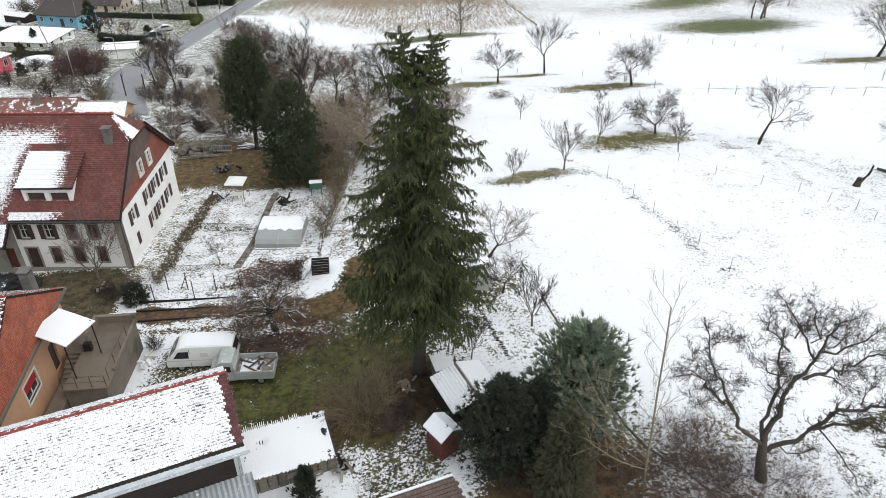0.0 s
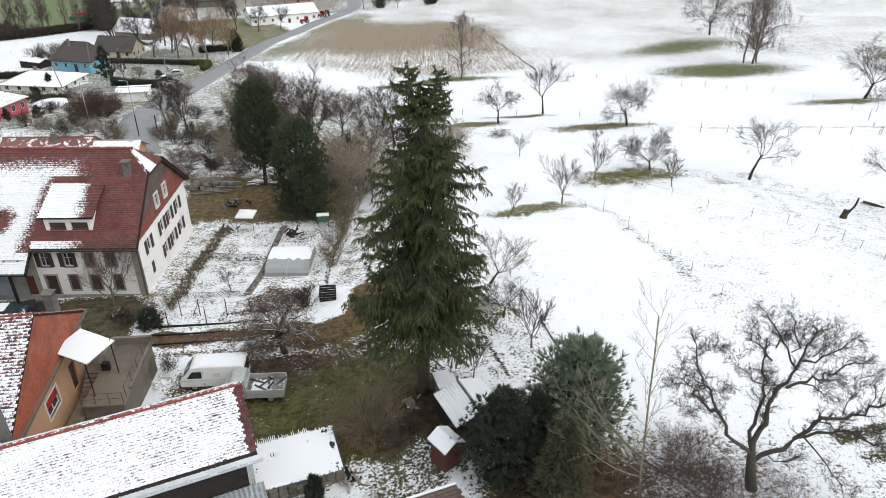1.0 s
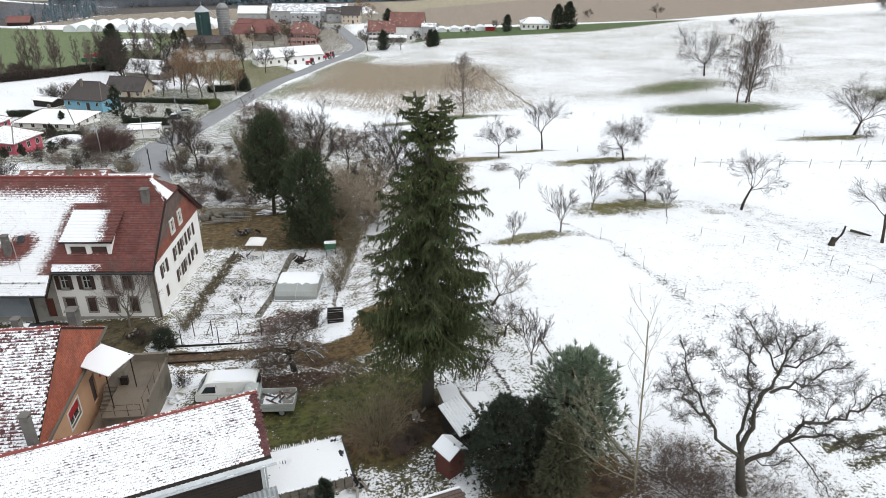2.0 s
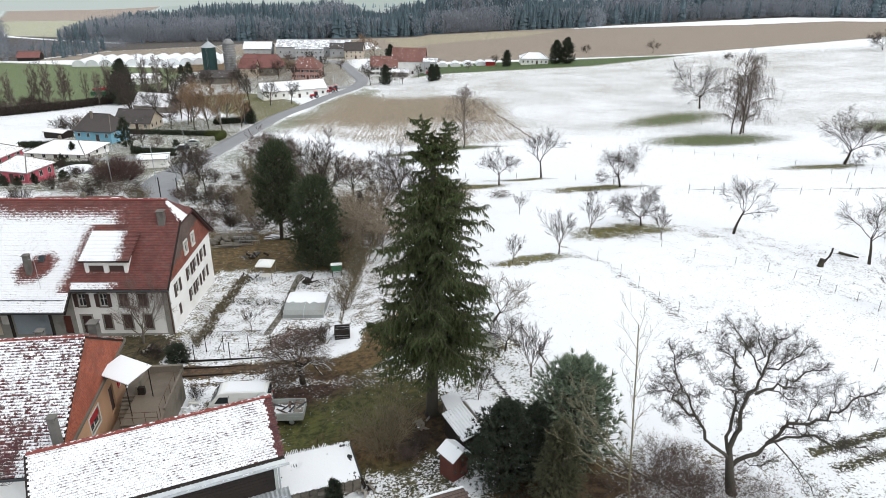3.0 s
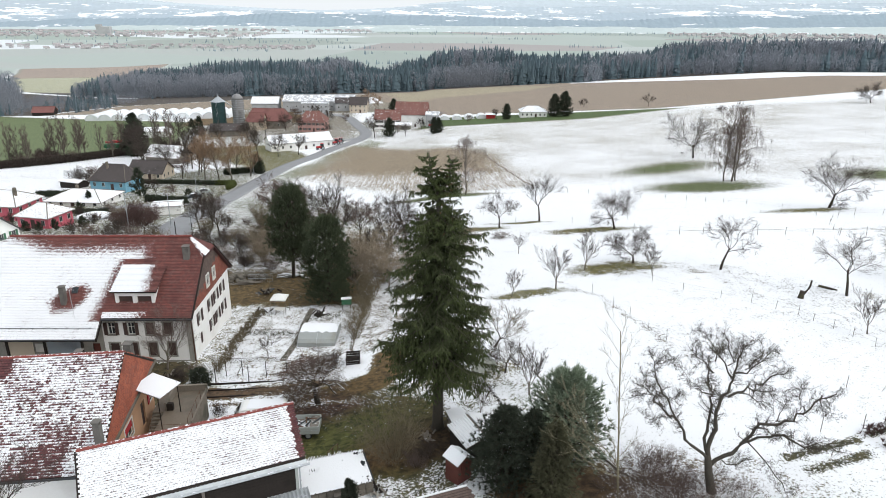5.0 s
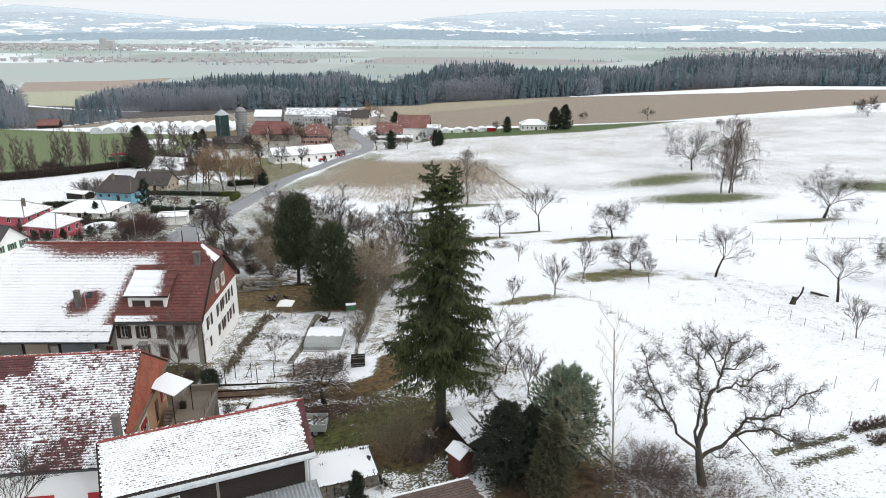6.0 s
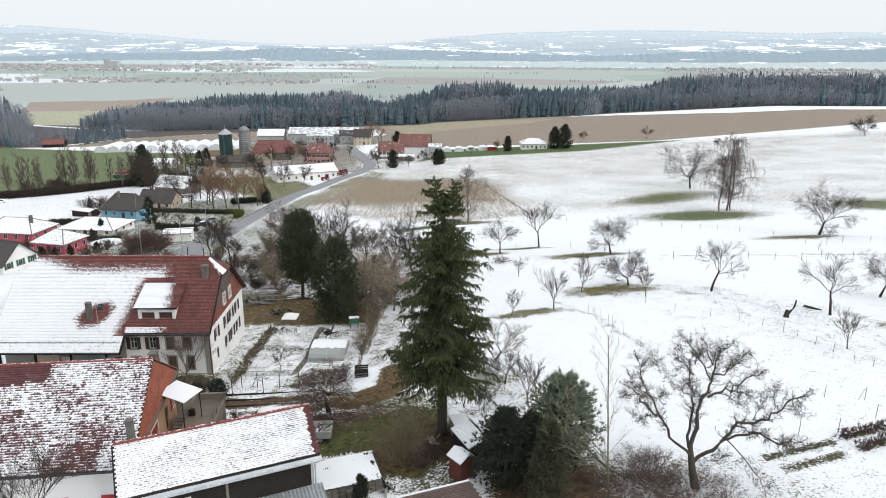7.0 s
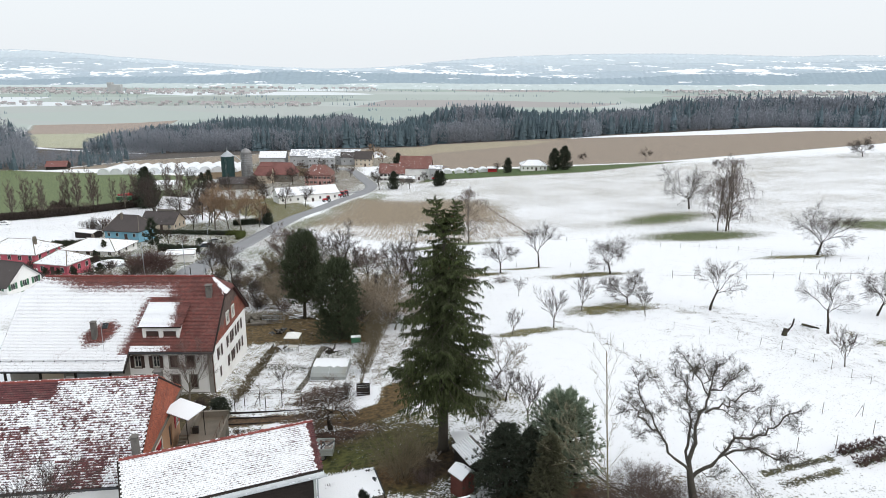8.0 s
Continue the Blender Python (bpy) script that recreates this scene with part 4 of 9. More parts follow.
def birch(seed, height, radius):
    """A birch: straight pale stem, rising limbs and long hanging twigs."""
    rng = random.Random(seed)
    wood, fine = Geo(), Geo()
    stem = [Vector((0, 0, -0.2))]
    for i in range(8):
        stem.append(Vector((rng.gauss(0, 0.1), rng.gauss(0, 0.1), height * 0.97 * (i + 1) / 8)))
    rad = [radius * (1 - 0.93 * i / 8) for i in range(9)]
    wood.tube(stem, rad, 7)
    count = 46
    for i in range(count):
        t = 0.13 + 0.86 * (i + rng.random()) / count
        j = min(int(t * 8), 7)
        p = stem[j].lerp(stem[j + 1], t * 8 - j)
        ln = height * float(np.interp(t, (0.1, 0.3, 0.6, 0.85, 1.0), (0.44, 0.58, 0.48, 0.28, 0.08))) * rng.uniform(0.7, 1.1)
        az = i * 2.4 + rng.gauss(0, 0.4)
        d = Vector((math.cos(az) * 0.78, math.sin(az) * 0.78, 0.72)).normalized()
        pts = [p]
        for k in range(5):
            d = (d + Vector((rng.gauss(0, .2), rng.gauss(0, .2), 0.06 - 0.14 * k))).normalized()
            pts.append(pts[-1] + d * ln / 5)
        r = rad[j] * 0.34 + 0.012
        wood.tube(pts, [r, r * .8, r * .6, r * .45, r * .3, 0.012], 4, False)
        for k in range(16):
            s = 5 * (0.2 + 0.8 * (k + rng.random()) / 16)
            a = min(int(s), 4)
            q = pts[a].lerp(pts[a + 1], s - a)
            b = rng.random() * 6.283
            out = Vector((math.cos(b), math.sin(b), 0))
            hang = rng.uniform(0.5, 1.7)
            q1 = q + out * hang * 0.35 + Vector((0, 0, 0.12))
            q2 = q1 + out * hang * 0.12 + Vector((0, 0, -hang * 0.55))
            q3 = q2 + Vector((rng.gauss(0, .1), rng.gauss(0, .1), -hang * 0.5))
            fine.tube([q, q1, q2, q3], [0.017, 0.014, 0.011, 0.006], 3, False)
            for e in range(4):
                w = q1.lerp(q2, rng.random()) if e < 2 else q2.lerp(q3, rng.random())
                fine.tube([w, w + Vector((rng.gauss(0, .22), rng.gauss(0, .22), -rng.uniform(0.2, 0.6)))], [0.011, 0.006], 3, False)
    return wood, fine

# ---------------------------------------------------------------- the old spruce
sp = thing("spruce_tree", planted(-4.75, 33.6, 20), "tall old green spruce with drooping boughs and forked top", "tree")
sw, sn_, sc = spruce_geo(7, 22.2, 4.9, 4.75)
sw.link("trunk", M_PEAR, sp, smooth=True)
sn_.link("needles", M_NEED, sp)
sc.link("cones", M_CONE, sp, "brown hanging cones")["kind"] = "stuff"

# ---------------------------------------------------------------- the great pear tree on the right
def sprout(fine, pts, rads, rng, count, length, level, twig=0.010, start=0.15, up=0.12):
    """Side shoots along a limb, and shoots on those."""
    n = len(pts) - 1
    for i in range(count):
        s = n * (start + (1 - start) * (i + rng.random()) / count)
        j = min(int(s), n - 1)
        q = pts[j].lerp(pts[j + 1], s - j)
        d = turned((pts[j + 1] - pts[j]).normalized(), 0.5 + 0.6 * rng.random(), rng.random() * 6.283)
        ln = length * (0.55 + 0.8 * rng.random())
        r = max(twig, (rads[j] + (rads[j + 1] - rads[j]) * (s - j)) * 0.38)
        P, R = [q], [r]
        k = 4 if level > 1 else 3
        for a in range(k):
            d = (d + Vector((rng.gauss(0, .33), rng.gauss(0, .33), rng.gauss(0, .28) + up))).normalized()
            P.append(P[-1] + d * ln / k)
            R.append(r + (twig * 0.6 - r) * (a + 1) / k)
        fine.tube(P, R, 4 if level > 2 else 3, False)
        if level > 1:
            sprout(fine, P, R, rng, 6 if level > 2 else 5, ln * 0.48, level - 1, twig, 0.2, up)


def pear_tree():
    rng = random.Random(41)
    ob = thing("pear_tree", planted(12.45, 23.5, 0), "large leafless old pear tree with spreading dark limbs", "tree")
    wood, fine = Geo(), Geo()
    wood.tube([(0.5, 0, -0.4), (0.35, 0, 0.2), (0.05, 0, 1.4), (-0.15, 0, 2.4), (-0.25, 0, 3.0)], [0.42, 0.3, 0.25, 0.22, 0.17], 11)
    def limb(r, drift, *line):
        """A limb through (x, z) points, drifting in depth, with its shoots."""
        line = [Vector((x, drift * k, z)) for k, (x, z) in enumerate(line)]
        dense = []
        for i in range(len(line) - 1):
            dense += [line[i] + Vector((rng.gauss(0, .05), rng.gauss(0, .05), rng.gauss(0, .05))) * (i > 0), line[i].lerp(line[i + 1], 0.5) + Vector((rng.gauss(0, .11), rng.gauss(0, .11), rng.gauss(0, .1)))]
        dense.append(line[-1])
        rads = [0.52 * r * (1 - 0.78 * k / (len(dense) - 1)) for k in range(len(dense))]
        wood.tube(dense, rads, 6, False)
        sprout(fine, dense, rads, rng, int(6 + 3.1 * len(dense)), 0.6, 3, twig=0.0056, start=0.25, up=0.07)

    limb(0.20, -0.07, (-0.3, 2.7), (-1.4, 3.7), (-2.1, 4.8), (-2.6, 5.6), (-3.2, 6.0), (-3.7, 6.7), (-4.3, 7.3), (-4.7, 7.8), (-5.2, 8.3))
    limb(0.14, 0.1, (-2.6, 5.6), (-3.0, 6.3), (-3.3, 7.0), (-3.8, 7.6), (-4.1, 8.6), (-4.2, 9.4), (-4.6, 10.0))
    limb(0.05, 0.2, (-3.2, 5.9), (-3.4, 5.6), (-3.7, 5.1), (-4.3, 5.4))
    limb(0.05, 0.3, (-4.3, 7.3), (-4.8, 7.2), (-5.1, 6.9))
    limb(0.05, -0.2, (-4.2, 9.4), (-3.9, 9.6), (-3.6, 9.9))
    limb(0.06, 0.3, (-3.7, 7.4), (-4.2, 7.8), (-4.8, 8.5))
    limb(0.06, -0.3, (-3.2, 6.8), (-3.0, 7.2), (-2.8, 7.7))
    limb(0.34, 0.03, (-0.2, 2.7), (-0.2, 4.3), (-0.2, 5.5), (-0.0, 6.6), (0.4, 7.3))
    limb(0.20, 0.12, (-0.4, 3.2), (-0.4, 4.5), (-0.5, 5.9), (-0.5, 6.9), (-0.7, 7.7), (-0.7, 8.8), (-0.8, 9.6))
    limb(0.17, -0.1, (-0.0, 6.6), (0.4, 7.5), (0.5, 8.4), (0.5, 9.4), (0.5, 10.2), (0.7, 10.9), (1.2, 11.2))
    limb(0.11, 0.25, (0.5, 8.4), (0.1, 9.4), (-0.4, 10.0), (-1.0, 10.7), (-1.4, 11.2))
    limb(0.11, -0.3, (0.6, 8.8), (1.2, 9.0), (1.6, 9.8), (1.8, 10.5), (2.3, 10.8))
    limb(0.09, 0.4, (0.5, 9.5), (0.2, 10.4), (-0.1, 11.1))
    limb(0.16, -0.1, (0.4, 7.1), (1.3, 7.6), (1.9, 7.7), (2.3, 8.2), (3.1, 8.9), (3.6, 9.3))
    limb(0.08, 0.3, (1.9, 7.6), (2.7, 7.3), (3.5, 6.9))
    limb(0.08, -0.4, (1.0, 7.4), (2.0, 7.1), (2.9, 6.8))
    limb(0.08, 0.4, (1.2, 9.0), (1.8, 9.2), (2.6, 9.6))
    limb(0.10, 0.3, (-0.7, 8.8), (-1.1, 9.2), (-1.6, 9.6), (-1.8, 10.3))
    limb(0.07, 0.5, (-0.6, 7.3), (-1.0, 7.1), (-1.6, 7.7), (-2.1, 8.3))
    limb(0.08, -0.4, (-0.7, 9.6), (-0.6, 10.5), (-0.9, 10.9))
    limb(0.07, -0.5, (-0.7, 7.7), (-1.1, 8.2), (-1.5, 8.5))
    limb(0.07, 0.5, (0.1, 9.3), (0.7, 9.6), (1.1, 10.3))
    limb(0.26, -0.05, (0.0, 2.0), (0.8, 2.8), (1.4, 3.5), (1.9, 4.1), (2.4, 5.0), (2.9, 5.3), (3.8, 5.3), (4.6, 5.6), (5.1, 6.1), (5.7, 7.0), (6.3, 7.2), (6.8, 7.6))
    limb(0.16, -0.2, (1.7, 3.7), (2.7, 4.4), (3.5, 4.6), (4.6, 4.4), (5.4, 3.9), (6.0, 4.4), (6.7, 4.3), (7.6, 4.0))
    limb(0.07, -0.3, (0.7, 2.5), (1.5, 2.4), (1.8, 3.0))
    limb(0.09, -0.4, (2.2, 3.8), (3.1, 3.0), (3.8, 1.9), (4.5, 1.0), (5.1, 0.7))
    limb(0.07, 0.3, (5.4, 3.9), (6.1, 3.4), (6.8, 2.9))
    limb(0.07, 0.5, (3.8, 5.3), (4.3, 5.9), (4.7, 6.5))
    limb(0.06, -0.4, (5.7, 7.0), (6.2, 6.6), (6.8, 6.3))
    limb(0.08, -0.5, (2.4, 4.9), (3.3, 4.8), (4.3, 5.0))
    limb(0.06, 0.4, (5.1, 6.1), (5.2, 6.8), (5.4, 7.5))
    wood.link("trunk", M_PEAR, ob, smooth=True)
    fine.link("crown", M_BARK, ob)
    return ob


pear_tree()

# ---------------------------------------------------------------- orchard on the meadow
ORCH = "orchard trees"
L_ORCH = "bare brown orchard tree on the snowy meadow"
WT = (M_BARK, M_TWIG)
lean_tree = tree_thing("fruit_tree", planted(32.4, 68.5, 0), bare_tree(3, 6.8, 3.0, 0.18, (5, 5, 6, 5), 0.75, 0.06, 0.28, ratio=0.66, lean=(0.12, 0), lead=0.75), WT, "leafless fruit tree with bent trunk on the snowy meadow", group=ORCH)
apple_a = tree_thing("fruit_tree", planted(25.5, 94.0, 0), bare_tree(5, 6.6, 2.2, 0.2, (7, 7, 7, 6), 0.95, 0.02, 0.25, 0.06, 0.62, lead=0.82), WT, "leafless apple tree with broad dense crown", group=ORCH)
apple_b = tree_thing("fruit_tree", planted(7.05, 99.6, 30), bare_tree(8, 5.6, 1.9, 0.16, (6, 7, 7, 5), 0.85, 0.04, 0.2, 0.05, 0.62, lead=0.8), WT, "leafless apple tree with round crown", group=ORCH)
upright = tree_thing("fruit_tree", planted(14.8, 104.5, 0), bare_tree(13, 8.3, 3.0, 0.18, (6, 6, 6, 5), 0.6, 0.12, 0.2, 0, 0.62, lead=0.68), WT, "tall leafless fruit tree with upright limbs", group=ORCH)
round_a = tree_thing("fruit_tree", planted(22.5, 73.3, 0), bare_tree(17, 5.2, 1.2, 0.15, (7, 8, 7, 6), 0.95, 0.05, 0.2, 0.02, 0.6, lead=0.72), WT, "leafless fruit tree with dense rounded crown", group=ORCH)
slim = tree_thing("fruit_tree", planted(10.2, 63.9, 0), bare_tree(19, 6.6, 2.0, 0.1, (8, 5, 5, 4), 0.55, 0.12, 0.16, 0, 0.55, lead=0.62, first=0.45), (M_BARKG, M_TWIG), "slim young leafless fruit tree", group=ORCH)
for src, x, y, rz, s in ((slim, 4.5, 61.4, 70, 0.66), (slim, 15.3, 70.9, 140, 0.85), (slim, 7.9, 80.9, 200, 0.55), (slim, 23.1, 67.2, 260, 0.72),
                         (apple_a, 71.3, 110.5, 80, 1.42), (lean_tree, 42.0, 57.2, 60, 0.98), (slim, 37.4, 46.3, 300, 0.8), (round_a, 238, 359, 10, 2.2),
                         (round_a, 90.5, 403, 40, 1.0), (apple_b, 125.6, 390, 20, 1.2), (round_a, 150, 345, 50, 0.8), (apple_a, 52.5, 64, 150, 0.85), (slim, 18.5, 84, 10, 0.5)):
    put_copy(src, x, y, rz, s)

# weeping birches and the walnut on the slope
birch_t = tree_thing("birch_tree", planted(4.3, 153.3, 0), birch(23, 14.6, 0.2), (M_BARKG, M_TWIGR), "leafless weeping birch with reddish twigs")
for x, y, rz, s in ((77.0, 164.8, 60, 1.42), (78.6, 166.4, 140, 1.1), (75.6, 166.6, 220, 1.05)):
    put_copy(birch_t, x, y, rz, s)
tree_thing("walnut_tree", planted(86.7, 217, 0), bare_tree(5, 15.4, 4.4, 0.36, (9, 7, 7, 6), 0.9, 0.05, 0.2, 0.02, 0.62, lead=0.8, twig=0.015, first=0.7), (M_BARK, M_TWIG), "broad leafless walnut tree on the slope")

# trees by the tent and the meadow fence
tree_thing("fruit_tree", planted(0.8, 46.6, 0), bare_tree(31, 4.6, 1.4, 0.14, (5, 6, 6, 5), 0.7, 0.06, 0.25, 0, 0.62, lean=(0.5, 0), lead=0.75), (M_BARK, M_DRY), "leaning shrubby fruit tree beside the tent")
tree_thing("fruit_tree", planted(1.4, 41.3, 0), bare_tree(33, 3.6, 1.3, 0.1, (5, 6, 6, 5), 0.8, 0.05, 0.25, 0, 0.62, lean=(0.25, 0), lead=0.8), (M_BARK, M_TWIG), "small leaning leafless fruit tree by the fence")
tree_thing("fruit_tree", planted(3.0, 37.2, 0), bare_tree(37, 4.2, 1.2, 0.1, (7, 5, 5, 4), 0.5, 0.14, 0.16, 0, 0.58, lead=0.7, first=0.5), (M_BARKG, M_TWIG), "upright young leafless tree by the fence")
tree_thing("fruit_tree", planted(-1.35, 34.3, 0), bare_tree(39, 2.9, 0.9, 0.06, (6, 5, 5, 3), 0.6, 0.1, 0.16, 0, 0.6, lead=0.75, first=0.6), (M_BARKG, M_TWIG), "small leafless fruit tree in the snow")
young = tree_thing("young_tree", planted(6.6, 22.9, 0), bare_tree(43, 12.9, 12.3, 0.065, (20, 4, 3), 0.6, 0.09, 0.05, 0, 0.5, lead=2.9, first=0.2, twig=0.0055, lean=(-0.13, 0), thin=0.34), (M_TWIGP, M_TWIGP), "slender pale-barked young tree with leaning side stems")
for k, (lx, ly, ln, z) in enumerate(((-1.05, 0.1, 5.8, 2.6), (-1.7, 0.5, 5.4, 2.2), (-2.6, -0.4, 4.8, 2.0), (-1.2, 0.7, 4.6, 2.9))):
    lw, lf = bare_tree(47 + k, ln + 1, ln, 0.028, (9, 4, 3), 0.6, 0.1, 0.1, 0, 0.5, lean=(lx, ly), lead=1.5, first=0.25, twig=0.008, thin=0.5)
    for geo in (lw, lf):
        geo.V = [Vector(v) + Vector((-0.06, 0, z)) for v in geo.V]
    limb = lw.link("limb", M_TWIGP, young, smooth=True)
    lf.link("brushwood", M_TWIGP, limb)["kind"] = "stuff"

# apple tree in the garden, with snow along its limbs
g_wood, g_fine = bare_tree(53, 4.9, 1.9, 0.27, (8, 8, 8, 6), 1.15, -0.01, 0.26, 0.05, 0.6, lead=0.85)
garden_apple = tree_thing("apple_tree", planted(-15.2, 39.6, 0), (g_wood, g_fine), (M_BARK, M_TWIGS), "gnarled leafless apple tree with snowy branches")
rng_ = random.Random(4)
for pts in (((0.05, -0.05, 1.85), (0.6, -0.4, 2.3), (1.2, -0.7, 2.2), (1.8, -0.8, 2.45), (2.2, -0.9, 2.2), (2.5, -1.0, 1.9)), ((1.1, -0.65, 2.2), (1.5, -1.0, 1.8), (1.8, -1.1, 1.55)), ((0, 0, 1.9), (-0.5, -0.6, 2.6), (-1.2, -1.0, 2.9)), ((0.5, -0.3, 2.3), (0.9, 0.4, 2.9), (1.5, 0.6, 3.1)), ((-0.3, -0.3, 2.4), (-0.9, 0.2, 2.9), (-1.6, 0.2, 3.0))):
    lg = Geo().tube(pts, [0.075, 0.06, 0.048, 0.038, 0.028, 0.016][:len(pts)], 5)
    lg.link("branch", M_BARK, garden_apple)
    cap = Geo()
    for a, b in zip(pts[:-1], pts[1:]):
        cap.tube([Vector(a) + Vector((0, 0, .05)), Vector(a).lerp(Vector(b), .5) + Vector((0, rng_.gauss(0, .02), .055)), Vector(b) + Vector((0, 0, .035))], [0.02, 0.028, 0.018], 5)
    cap.link("snow", M_SNOW, garden_apple, "snow lying along the branch")

# conifers beside the little sheds
cw, cn = conifer(61, 6.5, 3.3, 0.2, 3000, 0.42, 17, 0.2, 0.4, 0.7, 0.7, 0.06)
ob = thing("pine_tree", planted(4.2, 28.4, 0), "dense blue-green pine with upright shoots", "tree")
cw.link("trunk", M_BARK, ob)
cn.link("needles", M_NEEDB, ob)
cw, cn = conifer(67, 5.6, 2.7, 0.1, 3600, 0.25, 17, 0.15, 0.45, -0.1, 1.1, 0.075)
ob = thing("yew_tree", planted(-0.4, 25.9, 0), "dark green yew with drooping sprays", "tree")
cw.link("trunk", M_BARK, ob)
cn.link("needles", M_NEEDD, ob)
cw, cn = conifer(71, 6.2, 1.75, 0.0, 3600, 0.25, 14, 0.16, 0.5, -0.6, 0.6, 0.07)
ob = thing("cypress_tree", planted(2.25, 22.8, 0), "columnar dull green cypress", "tree")
cw.link("trunk", M_BARK, ob)
cn.link("foliage", M_CYP, ob)
cw, cn = conifer(72, 4.6, 2.2, 0.0, 1800, 0.27, 15, 0.16, 0.5, 0.6, 0.9, 0.06)
ob = thing("yew_tree", planted(1.6, 26.6, 0), "dark green yew squeezed between taller conifers", "tree")
cw.link("trunk", M_BARK, ob)
cn.link("needles", M_NEEDD, ob)

# black pines behind the garden
def dome_pine(seed, height, base, width, pads, trunk_r):
    """A broad pine: a bare stem, rising limbs, and a rounded crown of separate needle pads."""
    rng = random.Random(seed)
    wood, need = Geo(), Geo()
    wood.tube([(0, 0, -0.2), (0.1, 0, base), (0.0, 0.1, height * 0.7), (0, 0, height * 0.95)], [trunk_r, trunk_r * 0.85, trunk_r * 0.5, 0.04], 8)
    mid, half = base + (height - base) * 0.42, (height - base) * 0.58
    for i in range(pads):
        u = 1 - 1.75 * (i + 0.5) / pads
        az = i * 2.39996 + rng.gauss(0, 0.25)
        ring = math.sqrt(max(0.0, 1 - u * u)) if u > 0 else math.sqrt(max(0.0, 1 - (u * 0.75) ** 2))
        k = rng.uniform(0.62, 1.0)
        c = Vector((math.cos(az) * ring * width * k, math.sin(az) * ring * width * k, mid + half * u * (0.86 + 0.14 * k)))
        root = Vector((0, 0, max(base * 0.8, c.z - 1.4 - 0.3 * ring * width)))
        wood.tube([root, root.lerp(c, 0.55) + Vector((0, 0, -0.15)), c], [trunk_r * 0.32, trunk_r * 0.2, 0.02], 5, False)
        size = rng.uniform(0.65, 1.15)
        for q in range(int(56 * size)):
            v = Vector((rng.gauss(0, 0.5), rng.gauss(0, 0.5), rng.gauss(0.1, 0.34))) * size
            d = (v * 0.7 + Vector((math.cos(az) * 0.25, math.sin(az) * 0.25, 0.75))).normalized()
            tuft(need, c + v, d, rng.uniform(0.3, 0.5), 13, rng, 0.07, 0.75)
    return wood, need


cw, cn = dome_pine(73, 13.2, 3.2, 2.75, 84, 0.26)
pine_dark = thing("pine_tree", planted(-24.4, 77.2, 0), "tall dark pine with rounded crown behind the garden lawn", "tree", "dark pines")
cw.link("trunk", M_BARK, pine_dark)
cn.link("needles", M_NEEDP, pine_dark)
cw, cn = dome_pine(75, 11.0, 0.6, 2.75, 88, 0.25)
ob = thing("pine_tree", planted(-17.9, 66.2, 0), "dark bushy pine with low boughs beside the lawn", "tree", "dark pines")
cw.link("trunk", M_BARK, ob)
cn.link("needles", M_NEEDP, ob)

# ---------------------------------------------------------------- leafless trees and shrubs beyond the gardens
HEDGE_T = "hedgerow trees"
ht = tree_thing("hedgerow_tree", planted(-19.0, 86.5, 0), bare_tree(81, 12.4, 7.0, 0.24, (12, 7, 6, 5), 0.75, 0.08, 0.22, 0, 0.58, lead=0.85, twig=0.015, first=0.4), (M_BARK, M_TWIG), "leafless hedgerow tree behind the gardens", group=HEDGE_T)
hb = tree_thing("hedgerow_tree", planted(-14.6, 70.4, 0), bare_tree(83, 8.8, 1.2, 0.2, (10, 8, 7, 5), 0.8, 0.06, 0.3, 0.1, 0.62, lead=0.72, twig=0.015), (M_BARKG, M_TWIGW), "tangled pale willow with snow on its twigs", group=HEDGE_T)
hr = tree_thing("hedgerow_tree", planted(-31.0, 108.0, 0), bare_tree(85, 10.5, 5.5, 0.2, (12, 7, 6, 6), 0.8, 0.06, 0.24, 0.02, 0.58, lead=0.8, twig=0.016, first=0.3), (M_BARK, M_TWIGR), "leafless reddish twigged tree in the hedgerow", group=HEDGE_T)
for src, x, y, rz, s in ((hr, -38.6, 128, 30, 0.95), (hr, -27, 96, 80, 0.8), (ht, -49.2, 121, 60, 0.68), (ht, -34, 118, 200, 0.75), (ht, -11.5, 78, 140, 0.8), (hb, -10.6, 69.5, 250, 0.75), (hb, -12.0, 75.5, 20, 0.85), (hb, -15.5, 81, 300, 0.7), (ht, -8.8, 92, 10, 0.75),
                         (hb, -2.4, 84, 200, 0.72), (ht, -5.5, 75, 300, 0.72), (ht, -2.2, 71, 20, 0.62), (hb, -31, 86, 160, 0.55), (hr, -17, 97, 300, 0.85), (ht, -44, 108, 100, 0.55)):
    put_copy(src, x, y, rz, s)

SHR = "hedgerow shrubs"
shr = []
for k, (h, w, mat, lab) in enumerate(((3.4, 3.6, M_TWIG, "leafless brown shrub"), (2.6, 3.4, M_TWIGR, "leafless reddish shrub"), (4.2, 3.6, M_DRY, "dry tan-coloured shrub"))):
    ob = thing("shrub", planted(-28 - 3 * k, 92 + 2 * k), lab + " in the hedgerow", "shrub", SHR)
    bush(90 + k, h, w, 34, 5, 0.014, 0.03).link("brushwood", mat, ob)
    shr.append(ob)
r_ = random.Random(12)
for i in range(62):
    x, y = -24 - 24 * r_.random(), 81 + 47 * r_.random()
    if x > -58 + (y - 84) * -0.02 and x + 0.2 * (y - 84) > -47:
        put_copy(shr[r_.choice((0, 1, 1, 2))], x, y, r_.random() * 360, 0.45 + 0.5 * r_.random())
